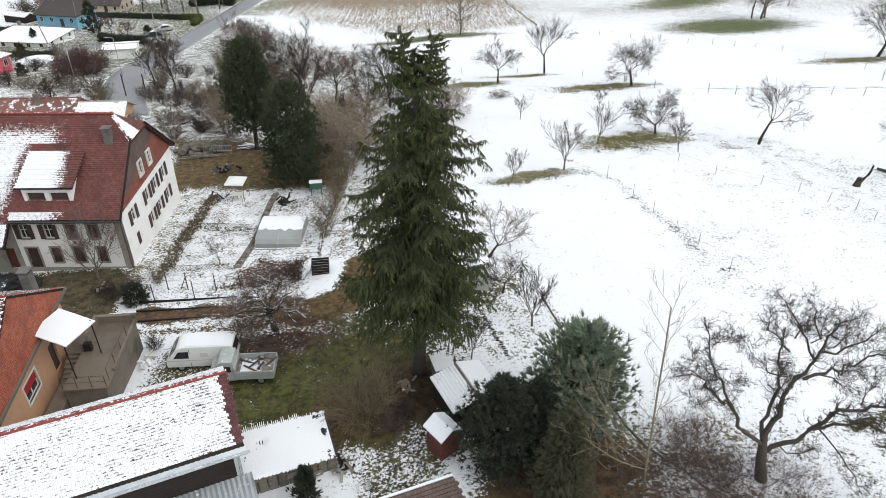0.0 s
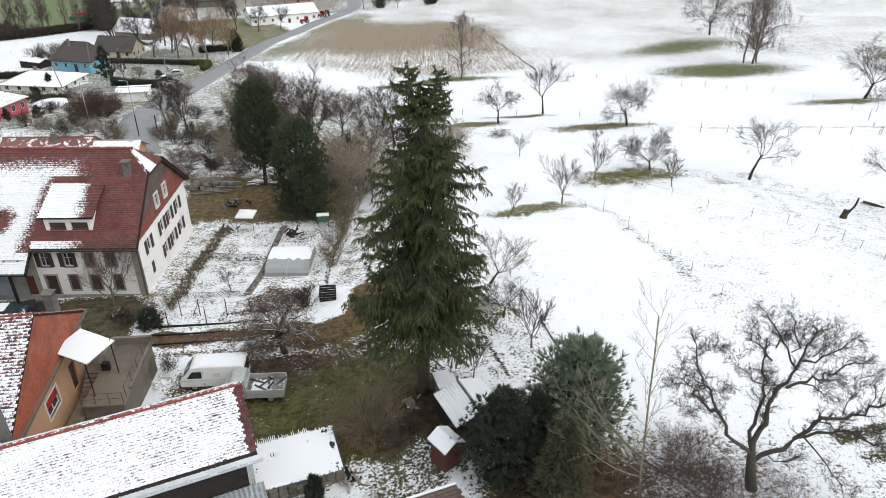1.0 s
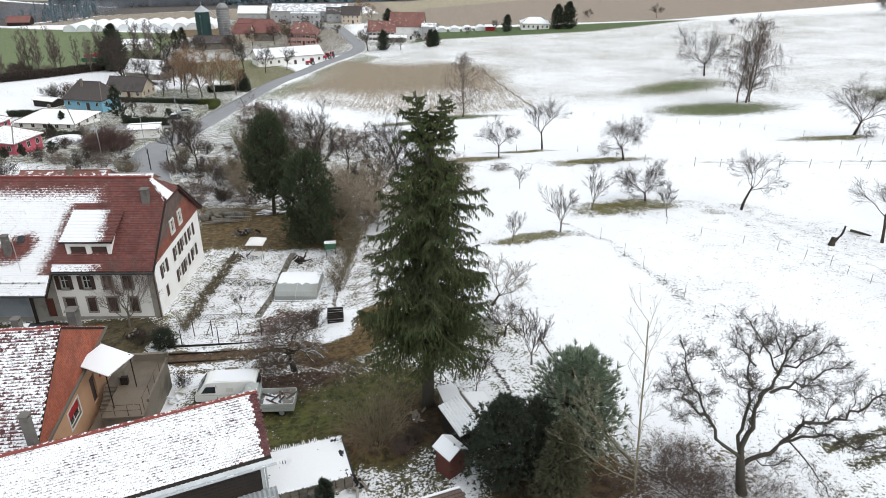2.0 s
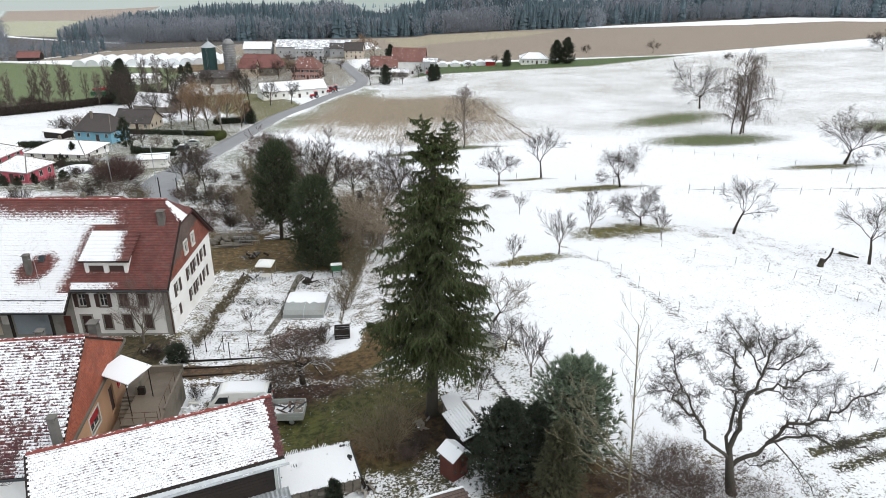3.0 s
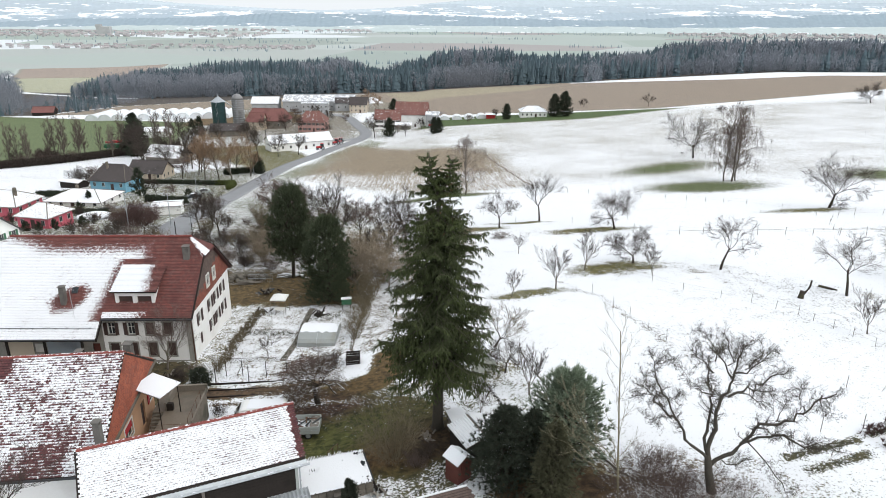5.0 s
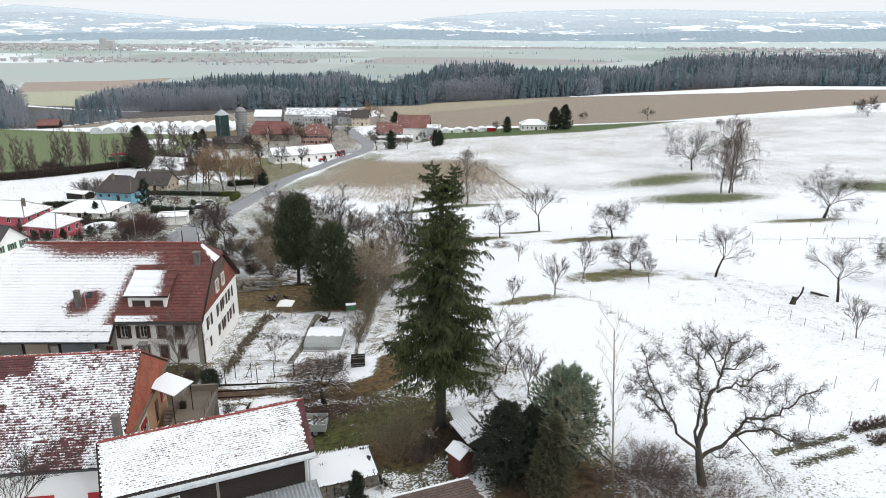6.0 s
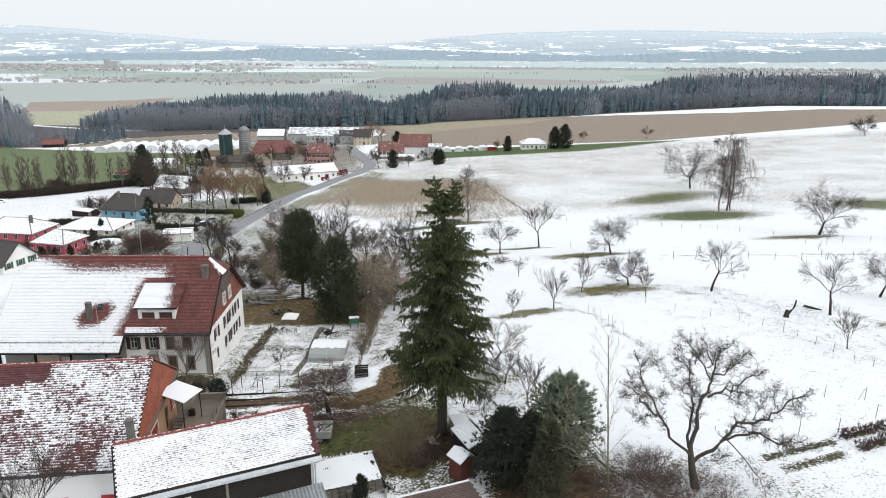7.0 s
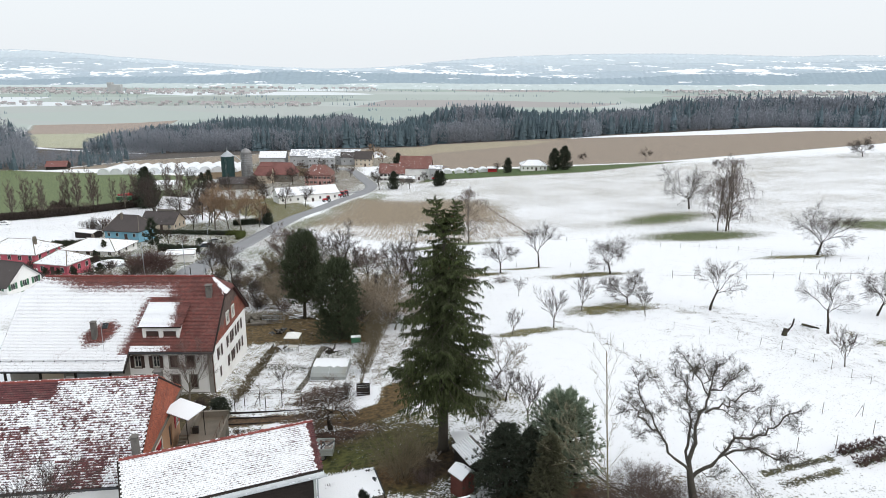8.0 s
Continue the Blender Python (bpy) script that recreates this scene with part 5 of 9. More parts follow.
for x, y, k, s in ((-13, 60.5, 2, 0.6), (-13.2, 57, 2, 0.55), (-13.3, 53.5, 2, 0.6), (-13, 63.5, 2, 0.7), (-12.6, 67, 2, 0.8), (-11.5, 73, 0, 0.9), (-20, 82, 1, 0.9), (-24, 84.5, 0, 0.9), (-28.5, 82, 1, 0.7), (-33, 84, 0, 0.7), (-16, 76, 0, 0.9),
                   (-14.6, 46.2, 0, 0.55), (-16.4, 46.6, 1, 0.5), (-18.0, 45.8, 1, 0.4)):
    put_copy(shr[k], x, y, r_.random() * 360, s)

# tall dry shrub by the low shed, and the thicket below the pear tree
ob = thing("shrub", planted(-8.1, 30.3), "tall tan leafless shrub beside the snowy low roof", "shrub")
bush(101, 3.9, 4.6, 60, 5, 0.008, 0.018, 0.2).link("brushwood", M_DRY, ob)
THI = "thicket shrubs"
th = thing("shrub", planted(9.4, 23.6), "brown bramble thicket below the pear tree", "shrub", THI)
bush(103, 1.9, 3.4, 22, 4, 0.006, 0.012, 0.25).link("brushwood", M_TWIGR, th)
for x, y, s in ((10.9, 23.2, 0.9), (8.2, 22.8, 0.9), (13.4, 22.4, 0.7), (10.4, 21.6, 1.0), (7.0, 22.0, 0.9), (12.0, 21.6, 0.9), (9.0, 24.9, 0.75), (11.6, 24.4, 0.6), (6.2, 24.2, 0.6), (8.6, 20.8, 1.0), (11.4, 19.8, 1.0), (13.9, 20.6, 0.8), (8.4, 25.6, 0.9), (9.8, 25.8, 1.0), (11.2, 26.0, 0.8), (10.4, 24.6, 1.0), (12.9, 24.6, 0.8), (9.2, 26.9, 0.7), (7.4, 24.8, 0.9), (13.8, 23.6, 0.7), (11.0, 27.2, 0.55), (14.8, 22.4, 0.7), (8.0, 23.8, 1.1), (10.0, 22.6, 1.1), (11.9, 22.8, 1.0)):
    put_copy(th, x, y, x * 77, s)

# ---------------------------------------------------------------- the farmhouse
def farmhouse():
    H = thing("farmhouse", pose(-29.05, 49.15, 0), "white farmhouse with half-hipped red tile roof, partly snow covered", "house")
    LEN, DEP, EZ = 21.45, 13.4, 5.0
    SL = 0.83
    RY, RZ = 6.7, 11.12
    z0 = -1.4
    # front wall with openings
    ups = [(-8.2, -7.5, "open"), (-6.25, -5.55, "open"), (-4.45, -3.65, "closed"), (-2.7, -1.9, "closed")]
    lows = [(-6.2, -5.5), (-4.4, -3.6), (-2.45, -1.75)]
    holes, wins = [], []
    for a, b, s in ups:
        holes.append((a + LEN, 3.05 - z0, b + LEN, 4.35 - z0))
        wins.append((*holes[-1], s))
    for a, b in lows:
        holes.append((a + LEN, 0.7 - z0, b + LEN, 2.15 - z0))
        wins.append((*holes[-1], "closed"))
    doors = [(-8.2, -7.3), (-9.95, -9.2)]
    for a, b in doors:
        holes.append((a + LEN, 0.12 - z0, b + LEN, 2.1 - z0))
    m = Matrix.Translation((-LEN, 0, z0))
    split = LEN - 8.75
    wall_sheet(Geo(), m, split, EZ - z0 - 0.1, 0.5, [h for h in holes if h[0] < split]).link("wall", M_STONE, H, "stained grey stone wall under the deep eaves")
    mr = m @ Matrix.Translation((split, 0, 0))
    wall_sheet(Geo(), mr, LEN - split, EZ - z0 - 0.1, 0.5, [(h[0] - split, h[1], h[2] - split, h[3]) for h in holes if h[0] > split]).link("wall", M_WHITE, H, "white plaster front wall")
    Geo().bevel_box(-14.4, -0.12, 0.2, -11.0, -0.05, 2.5, 0.02).link("tarp", M_TARPB, H, "pale blue-grey sheet hung under the eaves")
    Geo().bevel_box(-18.2, -0.1, 0.1, -15.8, -0.03, 2.4, 0.02).link("garage_door", M_CREAM, H, "beige garage door")
    Geo().box(-15.6, -0.06, 1.2, -14.7, -0.03, 2.1).link("window", M_FRAME, H)
    for x0, a, x1, b, s in wins:
        window(H, m, x0, a, x1, b, s, M_STONE)
    for k, (a, b) in enumerate(doors):
        mm = m
        g = Geo().box(a + LEN, 0.12, 0.12 - z0, b + LEN, 0.2, 2.1 - z0, mm)
        for q in range(4):
            xx = a + LEN + 0.06 + (b - a - 0.12) * q / 4
            g.box(xx, 0.1, 0.2 - z0, xx + (b - a) / 5, 0.12, 2.02 - z0, mm)
        d = g.link("door", M_SHUT if k == 0 else M_WOODR, H, "brown panelled wooden door")
        Geo().box(b + LEN - 0.14, 0.06, 1.1 - z0, b + LEN - 0.1, 0.1, 1.25 - z0, mm).link("handle", M_DARKM, d)
        q = 0.16
        Geo().box(a + LEN - q, -0.03, 0 - z0, a + LEN, 0.1, 2.1 + q - z0, mm).box(b + LEN, -0.03, -z0, b + LEN + q, 0.1, 2.1 + q - z0, mm).box(a + LEN, -0.03, 2.1 - z0, b + LEN, 0.1, 2.1 + q - z0, mm).link("door_surround", M_STONE, H)
    # gable wall towards the gardens
    mg = Matrix.Translation((0, 0, z0)) @ Matrix.Rotation(radians(90), 4, "Z")
    gw = [(2.25, 3.15, 3.05, 4.3, "open"), (5.75, 6.65, 3.05, 4.3, "open"), (7.85, 8.75, 3.05, 4.3, "open"), (10.2, 11.1, 3.05, 4.3, "open"),
          (2.35, 3.0, 0.75, 1.95, "closed"), (5.75, 6.65, 0.75, 1.95, "open"), (7.85, 8.75, 0.75, 1.95, "open"), (10.2, 11.1, 0.75, 1.95, "open")]
    hs = [(a, c - z0, b, d - z0) for a, b, c, d, s in gw]
    wall_sheet(Geo(), mg, DEP, EZ - z0 + 0.05, 0.5, hs).link("wall", M_WHITE, H, "white plaster gable wall with shuttered windows")
    for (a, c, b, d), w in zip(hs, gw):
        window(H, mg, a, c, b, d, w[4])
    # rear and far gable walls
    Geo().box(-LEN, DEP - 0.5, z0, -0.5, DEP, EZ).link("wall", M_WHITE, H)
    Geo().box(-LEN, 0.5, z0, -LEN + 0.5, DEP - 0.5, EZ).link("wall", M_WHITE, H)
    Geo().box(-0.45, -0.06, -0.3, 0.03, 0.25, EZ - 0.2).link("corner_stone", M_STONE, H, "grey stone corner pilaster")
    Geo().box(-9.0, -0.05, z0, 0.06, 0.02, 0.18).link("plinth", M_STONE, H, "grey stone plinth")
    # tile-clad gable triangles with half hips
    HZ, HY0 = 9.62, 5.0
    for x0, x1 in ((-0.45, -0.02), (-LEN + 0.02, -LEN + 0.45)):
        Geo().prism([(0.0, EZ), (DEP, EZ), (DEP - HY0 - 0.1, HZ - 0.15), (HY0 + 0.1, HZ - 0.15)], x0, x1, "x").link("gable", M_TILE_GABLE, H)
    aw = [(5.55, 6.35), (7.75, 8.5)]

    def on_gable(a, b):
        if any(p - 0.12 < a < q + 0.12 and 0.75 < b < 2.15 for p, q in aw):
            return False
        z = EZ + b
        return a > (z - EZ) / SL * 0.98 - 0.1 and a < DEP - (z - EZ) / SL * 0.98 + 0.1

    aged = lambda a, b: b > (HZ - EZ) * (0.12 + 0.62 * a / DEP) + 0.45 * noise.noise(Vector((a * 0.8, b * 0.8, 2))) + 0.5 * noise.noise(Vector((a * 3.1, b * 3.1, 6)))
    tile_sheet("gable_tiles", M_TILE_GABLE, H, (0.06, 0, EZ), (0, 1, 0), (0, 0, 1), DEP, HZ - EZ, 0.17, 0.17, lambda a, b: -0.6, lambda a, b: on_gable(a, b) and not aged(a, b), "rust-red clay tile cladding")["kind"] = "stuff"
    tile_sheet("gable_tiles", M_TILE_OLD, H, (0.06, 0, EZ), (0, 1, 0), (0, 0, 1), DEP, HZ - EZ, 0.17, 0.17, lambda a, b: -0.6, lambda a, b: on_gable(a, b) and aged(a, b), "weathered grey-brown tile cladding")["kind"] = "stuff"
    mt = Matrix.Translation((0.05, 0, EZ)) @ Matrix.Rotation(radians(90), 4, "Z")
    for a, b in aw:
        window(H, mt @ Matrix.Translation((0, -0.12, 0)), a, 0.85, b, 2.05, "none", M_FRAME, name="attic_window")
    # roof: slabs, tiles, ridge
    lx0, lx1 = -LEN - 0.45, 0.4
    st = -8.45
    n = Vector((0, -SL, 1)).normalized()
    ey, ez = -0.55, EZ
    ly, lz = -2.2, EZ - (2.2 - 0.55) * SL
    top = (RY, RZ)
    Geo().prism([(ey, ez - 0.22), (RY, RZ - 0.22), (RY, RZ), (ey, ez)], st, -1.55, "x").prism([(ly, lz - 0.22), (RY, RZ - 0.22), (RY, RZ), (ly, lz)], lx0 + 1.9, st, "x").prism([(ly, lz - 0.22), (HY0, HZ - 0.22), (HY0, HZ), (ly, lz)], lx0, lx0 + 1.9, "x").prism([(ey, ez - 0.22), (HY0, HZ - 0.22), (HY0, HZ), (ey, ez)], -1.55, lx1, "x").link("roof", M_WOOD, H, "dark timber roof slope")
    Geo().prism([(RY, RZ - 0.22), (DEP + 0.55, EZ - 0.22), (DEP + 0.55, EZ), (RY, RZ)], lx0 + 1.9, -1.55, "x").prism([(DEP - HY0, HZ - 0.22), (DEP + 0.55, EZ - 0.22), (DEP + 0.55, EZ), (DEP - HY0, HZ)], lx0, lx1, "x").link("roof", M_TILE, H)
    slope = math.hypot(RY - ly, RZ - lz)
    vdir = Vector((0, RY - ly, RZ - lz)).normalized()
    W = lx1 - lx0
    noise_off = Vector((3.1, 7.7, 0))

    def inside(a, b):
        x, y = lx0 + a, ly + vdir.y * b
        if x > st - 0.02 and y < ey:
            return False
        if y > HY0 and (x > lx1 - 0.05 - (y - HY0) * 1.15 or x < lx0 + (y - HY0) * 1.1):
            return False
        return not (-8.45 < x < -3.7 and 2.2 < y < 4.6 and False)

    def snow(a, b):
        x, y = lx0 + a, ly + vdir.y * b
        k = noise.noise(Vector((x * 0.5, y * 0.5, 1.0))) * 0.45 + noise.noise(Vector((x * 1.7, y * 1.7, 4.0))) * 0.3
        s = 0.92
        bare = max(0.0, min(1.0, (y - 4.7 + 0.5 * k - max(0, -x - 15.5) * 0.28) / 1.9))
        right = x + 5.6 + 0.5 * (y - 4.6) + k * 1.2
        if y > 3.6:
            bare = max(bare, max(0.0, min(1.0, right / 3.2 + 0.35)))
        low = x + 9.0 - 0.28 * (y - 0.3) + k * 0.5
        if -0.7 < y < 4.6:
            bare = max(bare, max(0.0, min(1.0, low / 1.9 + 0.42)))
        d = math.hypot((x + 11.9) / 1.75, (y - 1.15) / 1.0 - 0.25 * (x + 11.9))
        bare = max(bare, max(0.0, min(1.0, (1.3 - d + k * 0.5) / 0.95)))
        s -= 1.15 * bare
        if y < ey + 0.55 and st < x < -4.2:
            s = 0.85 - 0.25 * max(0, x + 6.2)
        return max(-0.5, s + k * 0.25)

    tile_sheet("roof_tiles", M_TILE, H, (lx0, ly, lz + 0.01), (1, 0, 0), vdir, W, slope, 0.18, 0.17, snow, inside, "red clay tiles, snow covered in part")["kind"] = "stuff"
    # half hips
    for sgn, xe, xr in ((1, lx1, -1.55), (-1, lx0, lx0 + 1.9)):
        a, b, c = Vector((xe, HY0 - 0.25, HZ - 0.2)), Vector((xe, DEP - HY0 + 0.25, HZ - 0.2)), Vector((xr, RY, RZ + 0.02))
        V = [a, b, c, a - Vector((0, 0, .2)), b - Vector((0, 0, .2)), c - Vector((0, 0, .2))]
        link_mesh("hip", V, [(0, 1, 2) if sgn > 0 else (1, 0, 2), (3, 4, 1, 0), (4, 5, 2, 1), (5, 3, 0, 2)], M_TILE, H)
        vv = (c - (a + b) / 2)
        hl = vv.length
        wd = (b - a).length
        o, u = (a, b - a) if sgn > 0 else (b, a - b)
        tile_sheet("hip_tiles", M_TILE, H, o + Vector((0, 0, .03)), u, vv, wd, hl, 0.18, 0.17, lambda p, q: (0.95 if p < wd * 0.55 else -0.1), lambda p, q: abs(p - wd / 2) < wd / 2 * (1 - q / hl) + 0.05)["kind"] = "stuff"
    rg = Geo()
    xx = lx0 + 1.9
    while xx < -1.6:
        rg.tube([(xx, RY, RZ + 0.02), (xx + 0.37, RY, RZ + 0.035)], [0.13, 0.15], 7)
        xx += 0.36
    rg.link("ridge_tiles", M_RIDGE, H)["kind"] = "stuff"
    for yy0, zz0, yy1, zz1 in ((ey, ez, HY0, HZ), (DEP + 0.55, EZ, DEP - HY0, HZ)):
        Geo().tube([(lx1, yy0, zz0 + 0.03), (lx1, yy1, zz1 + 0.03)], 0.10, 6).link("verge_board", M_WOOD, H)
    # gutter and lower snow rail
    Geo().tube([(st, ey - 0.08, ez - 0.05), (lx1, ey - 0.08, ez - 0.05)], 0.08, 6).link("gutter", M_DARKM, H)
    Geo().tube([(lx0, ly - 0.08, lz - 0.05), (st, ly - 0.08, lz - 0.05)], 0.08, 6).link("gutter", M_DARKM, H)
    Geo().tube([(0.12, -0.12, -0.2), (0.12, -0.12, EZ - 0.1)], 0.055, 6).link("downpipe", M_RUST, H)
    p0 = Vector((0, ly, lz)) + vdir * 1.15 + n * 0.12
    rail = Geo().tube([(lx0 + 0.3, p0.y, p0.z), (st - 0.2, p0.y, p0.z)], 0.03, 5)
    k = lx0 + 0.6
    while k < st:
        rail.box(k, p0.y - 0.05, p0.z - 0.12, k + 0.05, p0.y + 0.1, p0.z + 0.02)
        k += 1.1
    rail.link("snow_rail", M_DARKM, H, "dark metal snow guard rail")
    # the lower verge of the deep roof
    Geo().prism([(ly, lz - 0.25), (ey, ez - 0.25), (ey, ez + 0.05), (ly, lz + 0.05)], st - 0.02, st + 0.12, "x").link("bargeboard", M_WOOD, H)
    for k in range(4):
        xx = -LEN + 0.6 + k * 3.6
        Geo().box(xx, ly + 0.25, z0, xx + 0.18, ly + 0.45, lz - 0.1).link("post", M_WOOD, H)
    # dormer
    dx0, dx1, dy, dz0, dz1 = -7.5, -3.35, 0.75, 5.95, 7.42
    md = Matrix.Translation((dx0 + 0.15, dy, dz0))
    dl = dx1 - dx0 - 0.3
    dh = [(0.28, 0.2, 1.72, 0.95), (2.1, 0.2, 3.56, 0.95)]
    dw = wall_sheet(Geo(), md, dl, dz1 - dz0, 0.25, dh)
    for e in (0.0, dl - 0.15):
        dw.prism([(dy + 0.25, dz0), (dy + 0.25, dz1), (dy + 2.8, dz1 + 1.12), (dy + 2.8, 8.3)], dx0 + 0.15 + e, dx0 + 0.3 + e, "x")
    dw.link("dormer", M_WHITE, H, "white dormer under a snowy lean-to roof")
    for a, c, b, d in dh:
        window(H, md, a, c, b, d, "none", None, False, "dormer_window", pane=M_SHUT)
    o = Vector((dx0 - 0.2, dy - 0.26, dz1 + 0.02))
    dv = Vector((0, 4.0, 1.66))
    Geo().prism([(o.y, o.z - 0.14), (o.y + 4.0, o.z + 1.52), (o.y + 4.0, o.z + 1.66), (o.y, o.z)], o.x, dx1 + 0.2, "x").link("dormer_roof", M_WOOD, H)

    def dsnow(a, b):
        return 1.6 - max(0, (a - 2.1 + b * 0.1) * 0.8) + noise.noise(Vector((a, b, 9))) * 0.25

    tile_sheet("dormer_tiles", M_TILE, H, o + Vector((0, 0, .01)), (1, 0, 0), dv, dx1 - dx0 + 0.4, dv.length, 0.18, 0.17, dsnow)["kind"] = "stuff"
    return H


def chimney(x, y, z0, z1, s, label, mat=None, group=""):
    c = thing("chimney", pose(x, y, z0), label, "chimney", group)
    h = z1 - z0
    Geo().bevel_box(-s / 2, -s / 2, -0.6, s / 2, s / 2, h - 0.25, 0.02).link("shaft", mat or M_CHIM, c)
    for e in (-1, 1):
        Geo().box(-s * 0.45, e * s * 0.38 - 0.04, h - 0.25, s * 0.45, e * s * 0.38 + 0.04, h - 0.08).link("cap_support", mat or M_CHIM, c)
    Geo().bevel_box(-s * 0.62, -s * 0.62, h - 0.08, s * 0.62, s * 0.62, h, 0.015).link("cap", mat or M_CHIM, c, "weathered concrete cap slab")
    return c


farmhouse()
chimney(-30.35, 53.95, 9.3, 10.75, 0.62, "grey concrete chimney on the farmhouse roof")
chimney(-41.45, 49.95, 6.0, 7.95, 0.5, "grey concrete chimney on the snowy roof")
mast = thing("roof_mast", pose(-40.0, 48.6, 4.9), "thin metal antenna mast on the snowy roof", "antenna")
Geo().tube([(0, 0, -0.1), (0, 0, 3.4)], 0.025, 5).link("pole", M_GALV, mast)
Geo().tube([(-0.5, 0, 3.2), (0.5, 0, 3.2)], 0.012, 4).link("crossbar", M_GALV, mast)
sk = thing("skylight", pose(-40.72, 51.01, 7.02, math.degrees(math.atan(0.83)), 0, 0), "small dark metal roof skylight", "skylight")
Geo().bevel_box(-0.3, -0.35, -0.02, 0.3, 0.35, 0.14, 0.02).link("frame", M_DARKM, sk)
Geo().box(-0.24, -0.29, 0.141, 0.24, 0.29, 0.15).link("pane", M_GLASS, sk)


# ---------------------------------------------------------------- the outbuilding with the salmon wall
def outbuilding():
    B = thing("outbuilding", pose(-27.45, 31.66, 0.9, 0, 0, 6), "salmon-walled outbuilding with snow-patched red tile roof", "house")
    RZ, FY, RYr, EZ = 9.55, -7.4, 6.3, 4.75
    s = (RZ - EZ) / -FY
    L = 18.0
    RE = RZ - s * RYr
    z0 = -1.2
    # gable wall towards the terrace
    mg = Matrix.Translation((-0.35, FY + 0.5, z0)) @ Matrix.Rotation(radians(90), 4, "Z")
    ln = RYr - FY - 1.0
    hs = [(5.6, 2.6 - z0, 7.3, 3.85 - z0), (9.4, 1.5 - z0, 10.3, 3.6 - z0), (11.5, 2.6 - z0, 12.3, 3.7 - z0)]
    wall_sheet(Geo(), mg, ln, EZ - z0, 0.4, hs).link("wall", M_SALMON, B, "salmon plaster gable wall")
    w = window(B, mg, *hs[0], "none", M_FRAME)
    Geo().box(hs[0][0] + 0.05, 0.04, hs[0][1] + 0.62, hs[0][2] - 0.05, 0.09, hs[0][3] - 0.03, mg).link("blind", M_REDP, w, "half-lowered red roller blind")
    d = Geo().box(hs[1][0] + 0.04, 0.12, hs[1][1], hs[1][2] - 0.04, 0.18, hs[1][3] - 0.03, mg).link("door", M_SHUT, B, "dark brown wooden door")
    Geo().box(hs[1][0] + 0.12, 0.08, hs[1][1] + 1.0, hs[1][0] + 0.17, 0.12, hs[1][1] + 1.15, mg).link("handle", M_DARKM, d)
    window(B, mg, *hs[2], "open", M_FRAME, shut_mat=M_REDP)
    Geo().box(-L, FY + 0.5, z0, -0.75, FY + 0.9, EZ - 0.05).link("wall", M_WHITE, B, "white plaster front wall")
    Geo().box(-L, RYr - 0.9, z0, -0.75, RYr - 0.5, RE).link("wall", M_SALMON, B)
    Geo().box(-L, FY + 0.9, z0, -L + 0.4, RYr - 0.9, EZ).link("wall", M_SALMON, B)
    for a in (-2.4, -6.5, -10.0):
        g = Geo().box(a, FY + 0.42, z0, a + 1.9, FY + 0.5, 2.4).link("door", M_REDP, B, "red painted barn door")
        Geo().box(a + 1.6, FY + 0.38, 1.0, a + 1.66, FY + 0.42, 1.25).link("handle", M_DARKM, g)
    # tile-clad gable
    Geo().prism([(FY + 0.35, EZ + 0.05), (RYr - 0.25, RE + 0.05), (0, RZ - 0.1)], -0.5, -0.06, "x").link("gable", M_WOOD, B)
    Geo().prism([(FY, EZ - 0.1), (RYr, RE - 0.1), (RYr, RE + 0.1), (FY, EZ + 0.1)], -0.1, 0.14, "x").link("gable_ledge", M_BARKG, B, "old grey wooden ledge below the tiles")

    def on_g(a, b):
        y = FY + a
        lo = EZ + (RE - EZ) * a / (RYr - FY)
        z = EZ + b
        return z > lo and z < (RZ + s * y if y < 0 else RZ - s * y) + 0.05

    tile_sheet("gable_tiles", M_TILE_WALL, B, (0.0, FY, EZ), (0, 1, 0), (0, 0, 1), RYr - FY, RZ - EZ, 0.17, 0.16, lambda a, b: -0.5, on_g, "bright orange-red clay tile cladding")["kind"] = "stuff"
    Geo().prism([(FY - 0.1, EZ - 0.2), (0, RZ - 0.15), (RYr, RE - 0.2), (RYr, RE), (0, RZ), (FY - 0.1, EZ)], -L - 0.3, 0.05, "x").link("roof", M_WOOD, B)
    vd = Vector((0, -FY, RZ - EZ))

    def snow(a, b):
        k = noise.noise(Vector((a * 0.35, b * 0.5, 2))) * 0.5 + noise.noise(Vector((a * 1.4, b * 1.8, 5))) * 0.35
        v = 0.6 + k * 0.6 + 0.4 * noise.noise(Vector((a * 3.1, b * 3.1, 9)))
        if a < 11 and b > vd.length - 1.6 - 0.8 * k:
            v -= 0.9
        if 12.5 < a < 16 and b < 2.2:
            v -= 0.35
        if a < 10 and 4 < b < 5:
            v -= 0.3
        return v

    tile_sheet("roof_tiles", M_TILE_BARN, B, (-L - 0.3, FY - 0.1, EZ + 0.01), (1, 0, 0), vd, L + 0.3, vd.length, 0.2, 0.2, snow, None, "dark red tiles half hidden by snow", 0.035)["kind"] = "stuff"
    vr = Vector((0, -RYr, RZ - RE))
    tile_sheet("roof_tiles", M_TILE_BARN, B, (0.05, RYr, RE + 0.01), (-1, 0, 0), vr, L + 0.3, vr.length, 0.2, 0.2, lambda a, b: 0.6)["kind"] = "stuff"
    Geo().tube([(-L, 0, RZ + 0.02), (0.05, 0, RZ + 0.02)], 0.13, 7).link("ridge", M_RIDGE, B, "red ridge tiles dusted with snow")
    Geo().tube([(-L, FY - 0.2, EZ - 0.06), (0.05, FY - 0.2, EZ - 0.06)], 0.08, 6).link("gutter", M_DARKM, B)
    return B


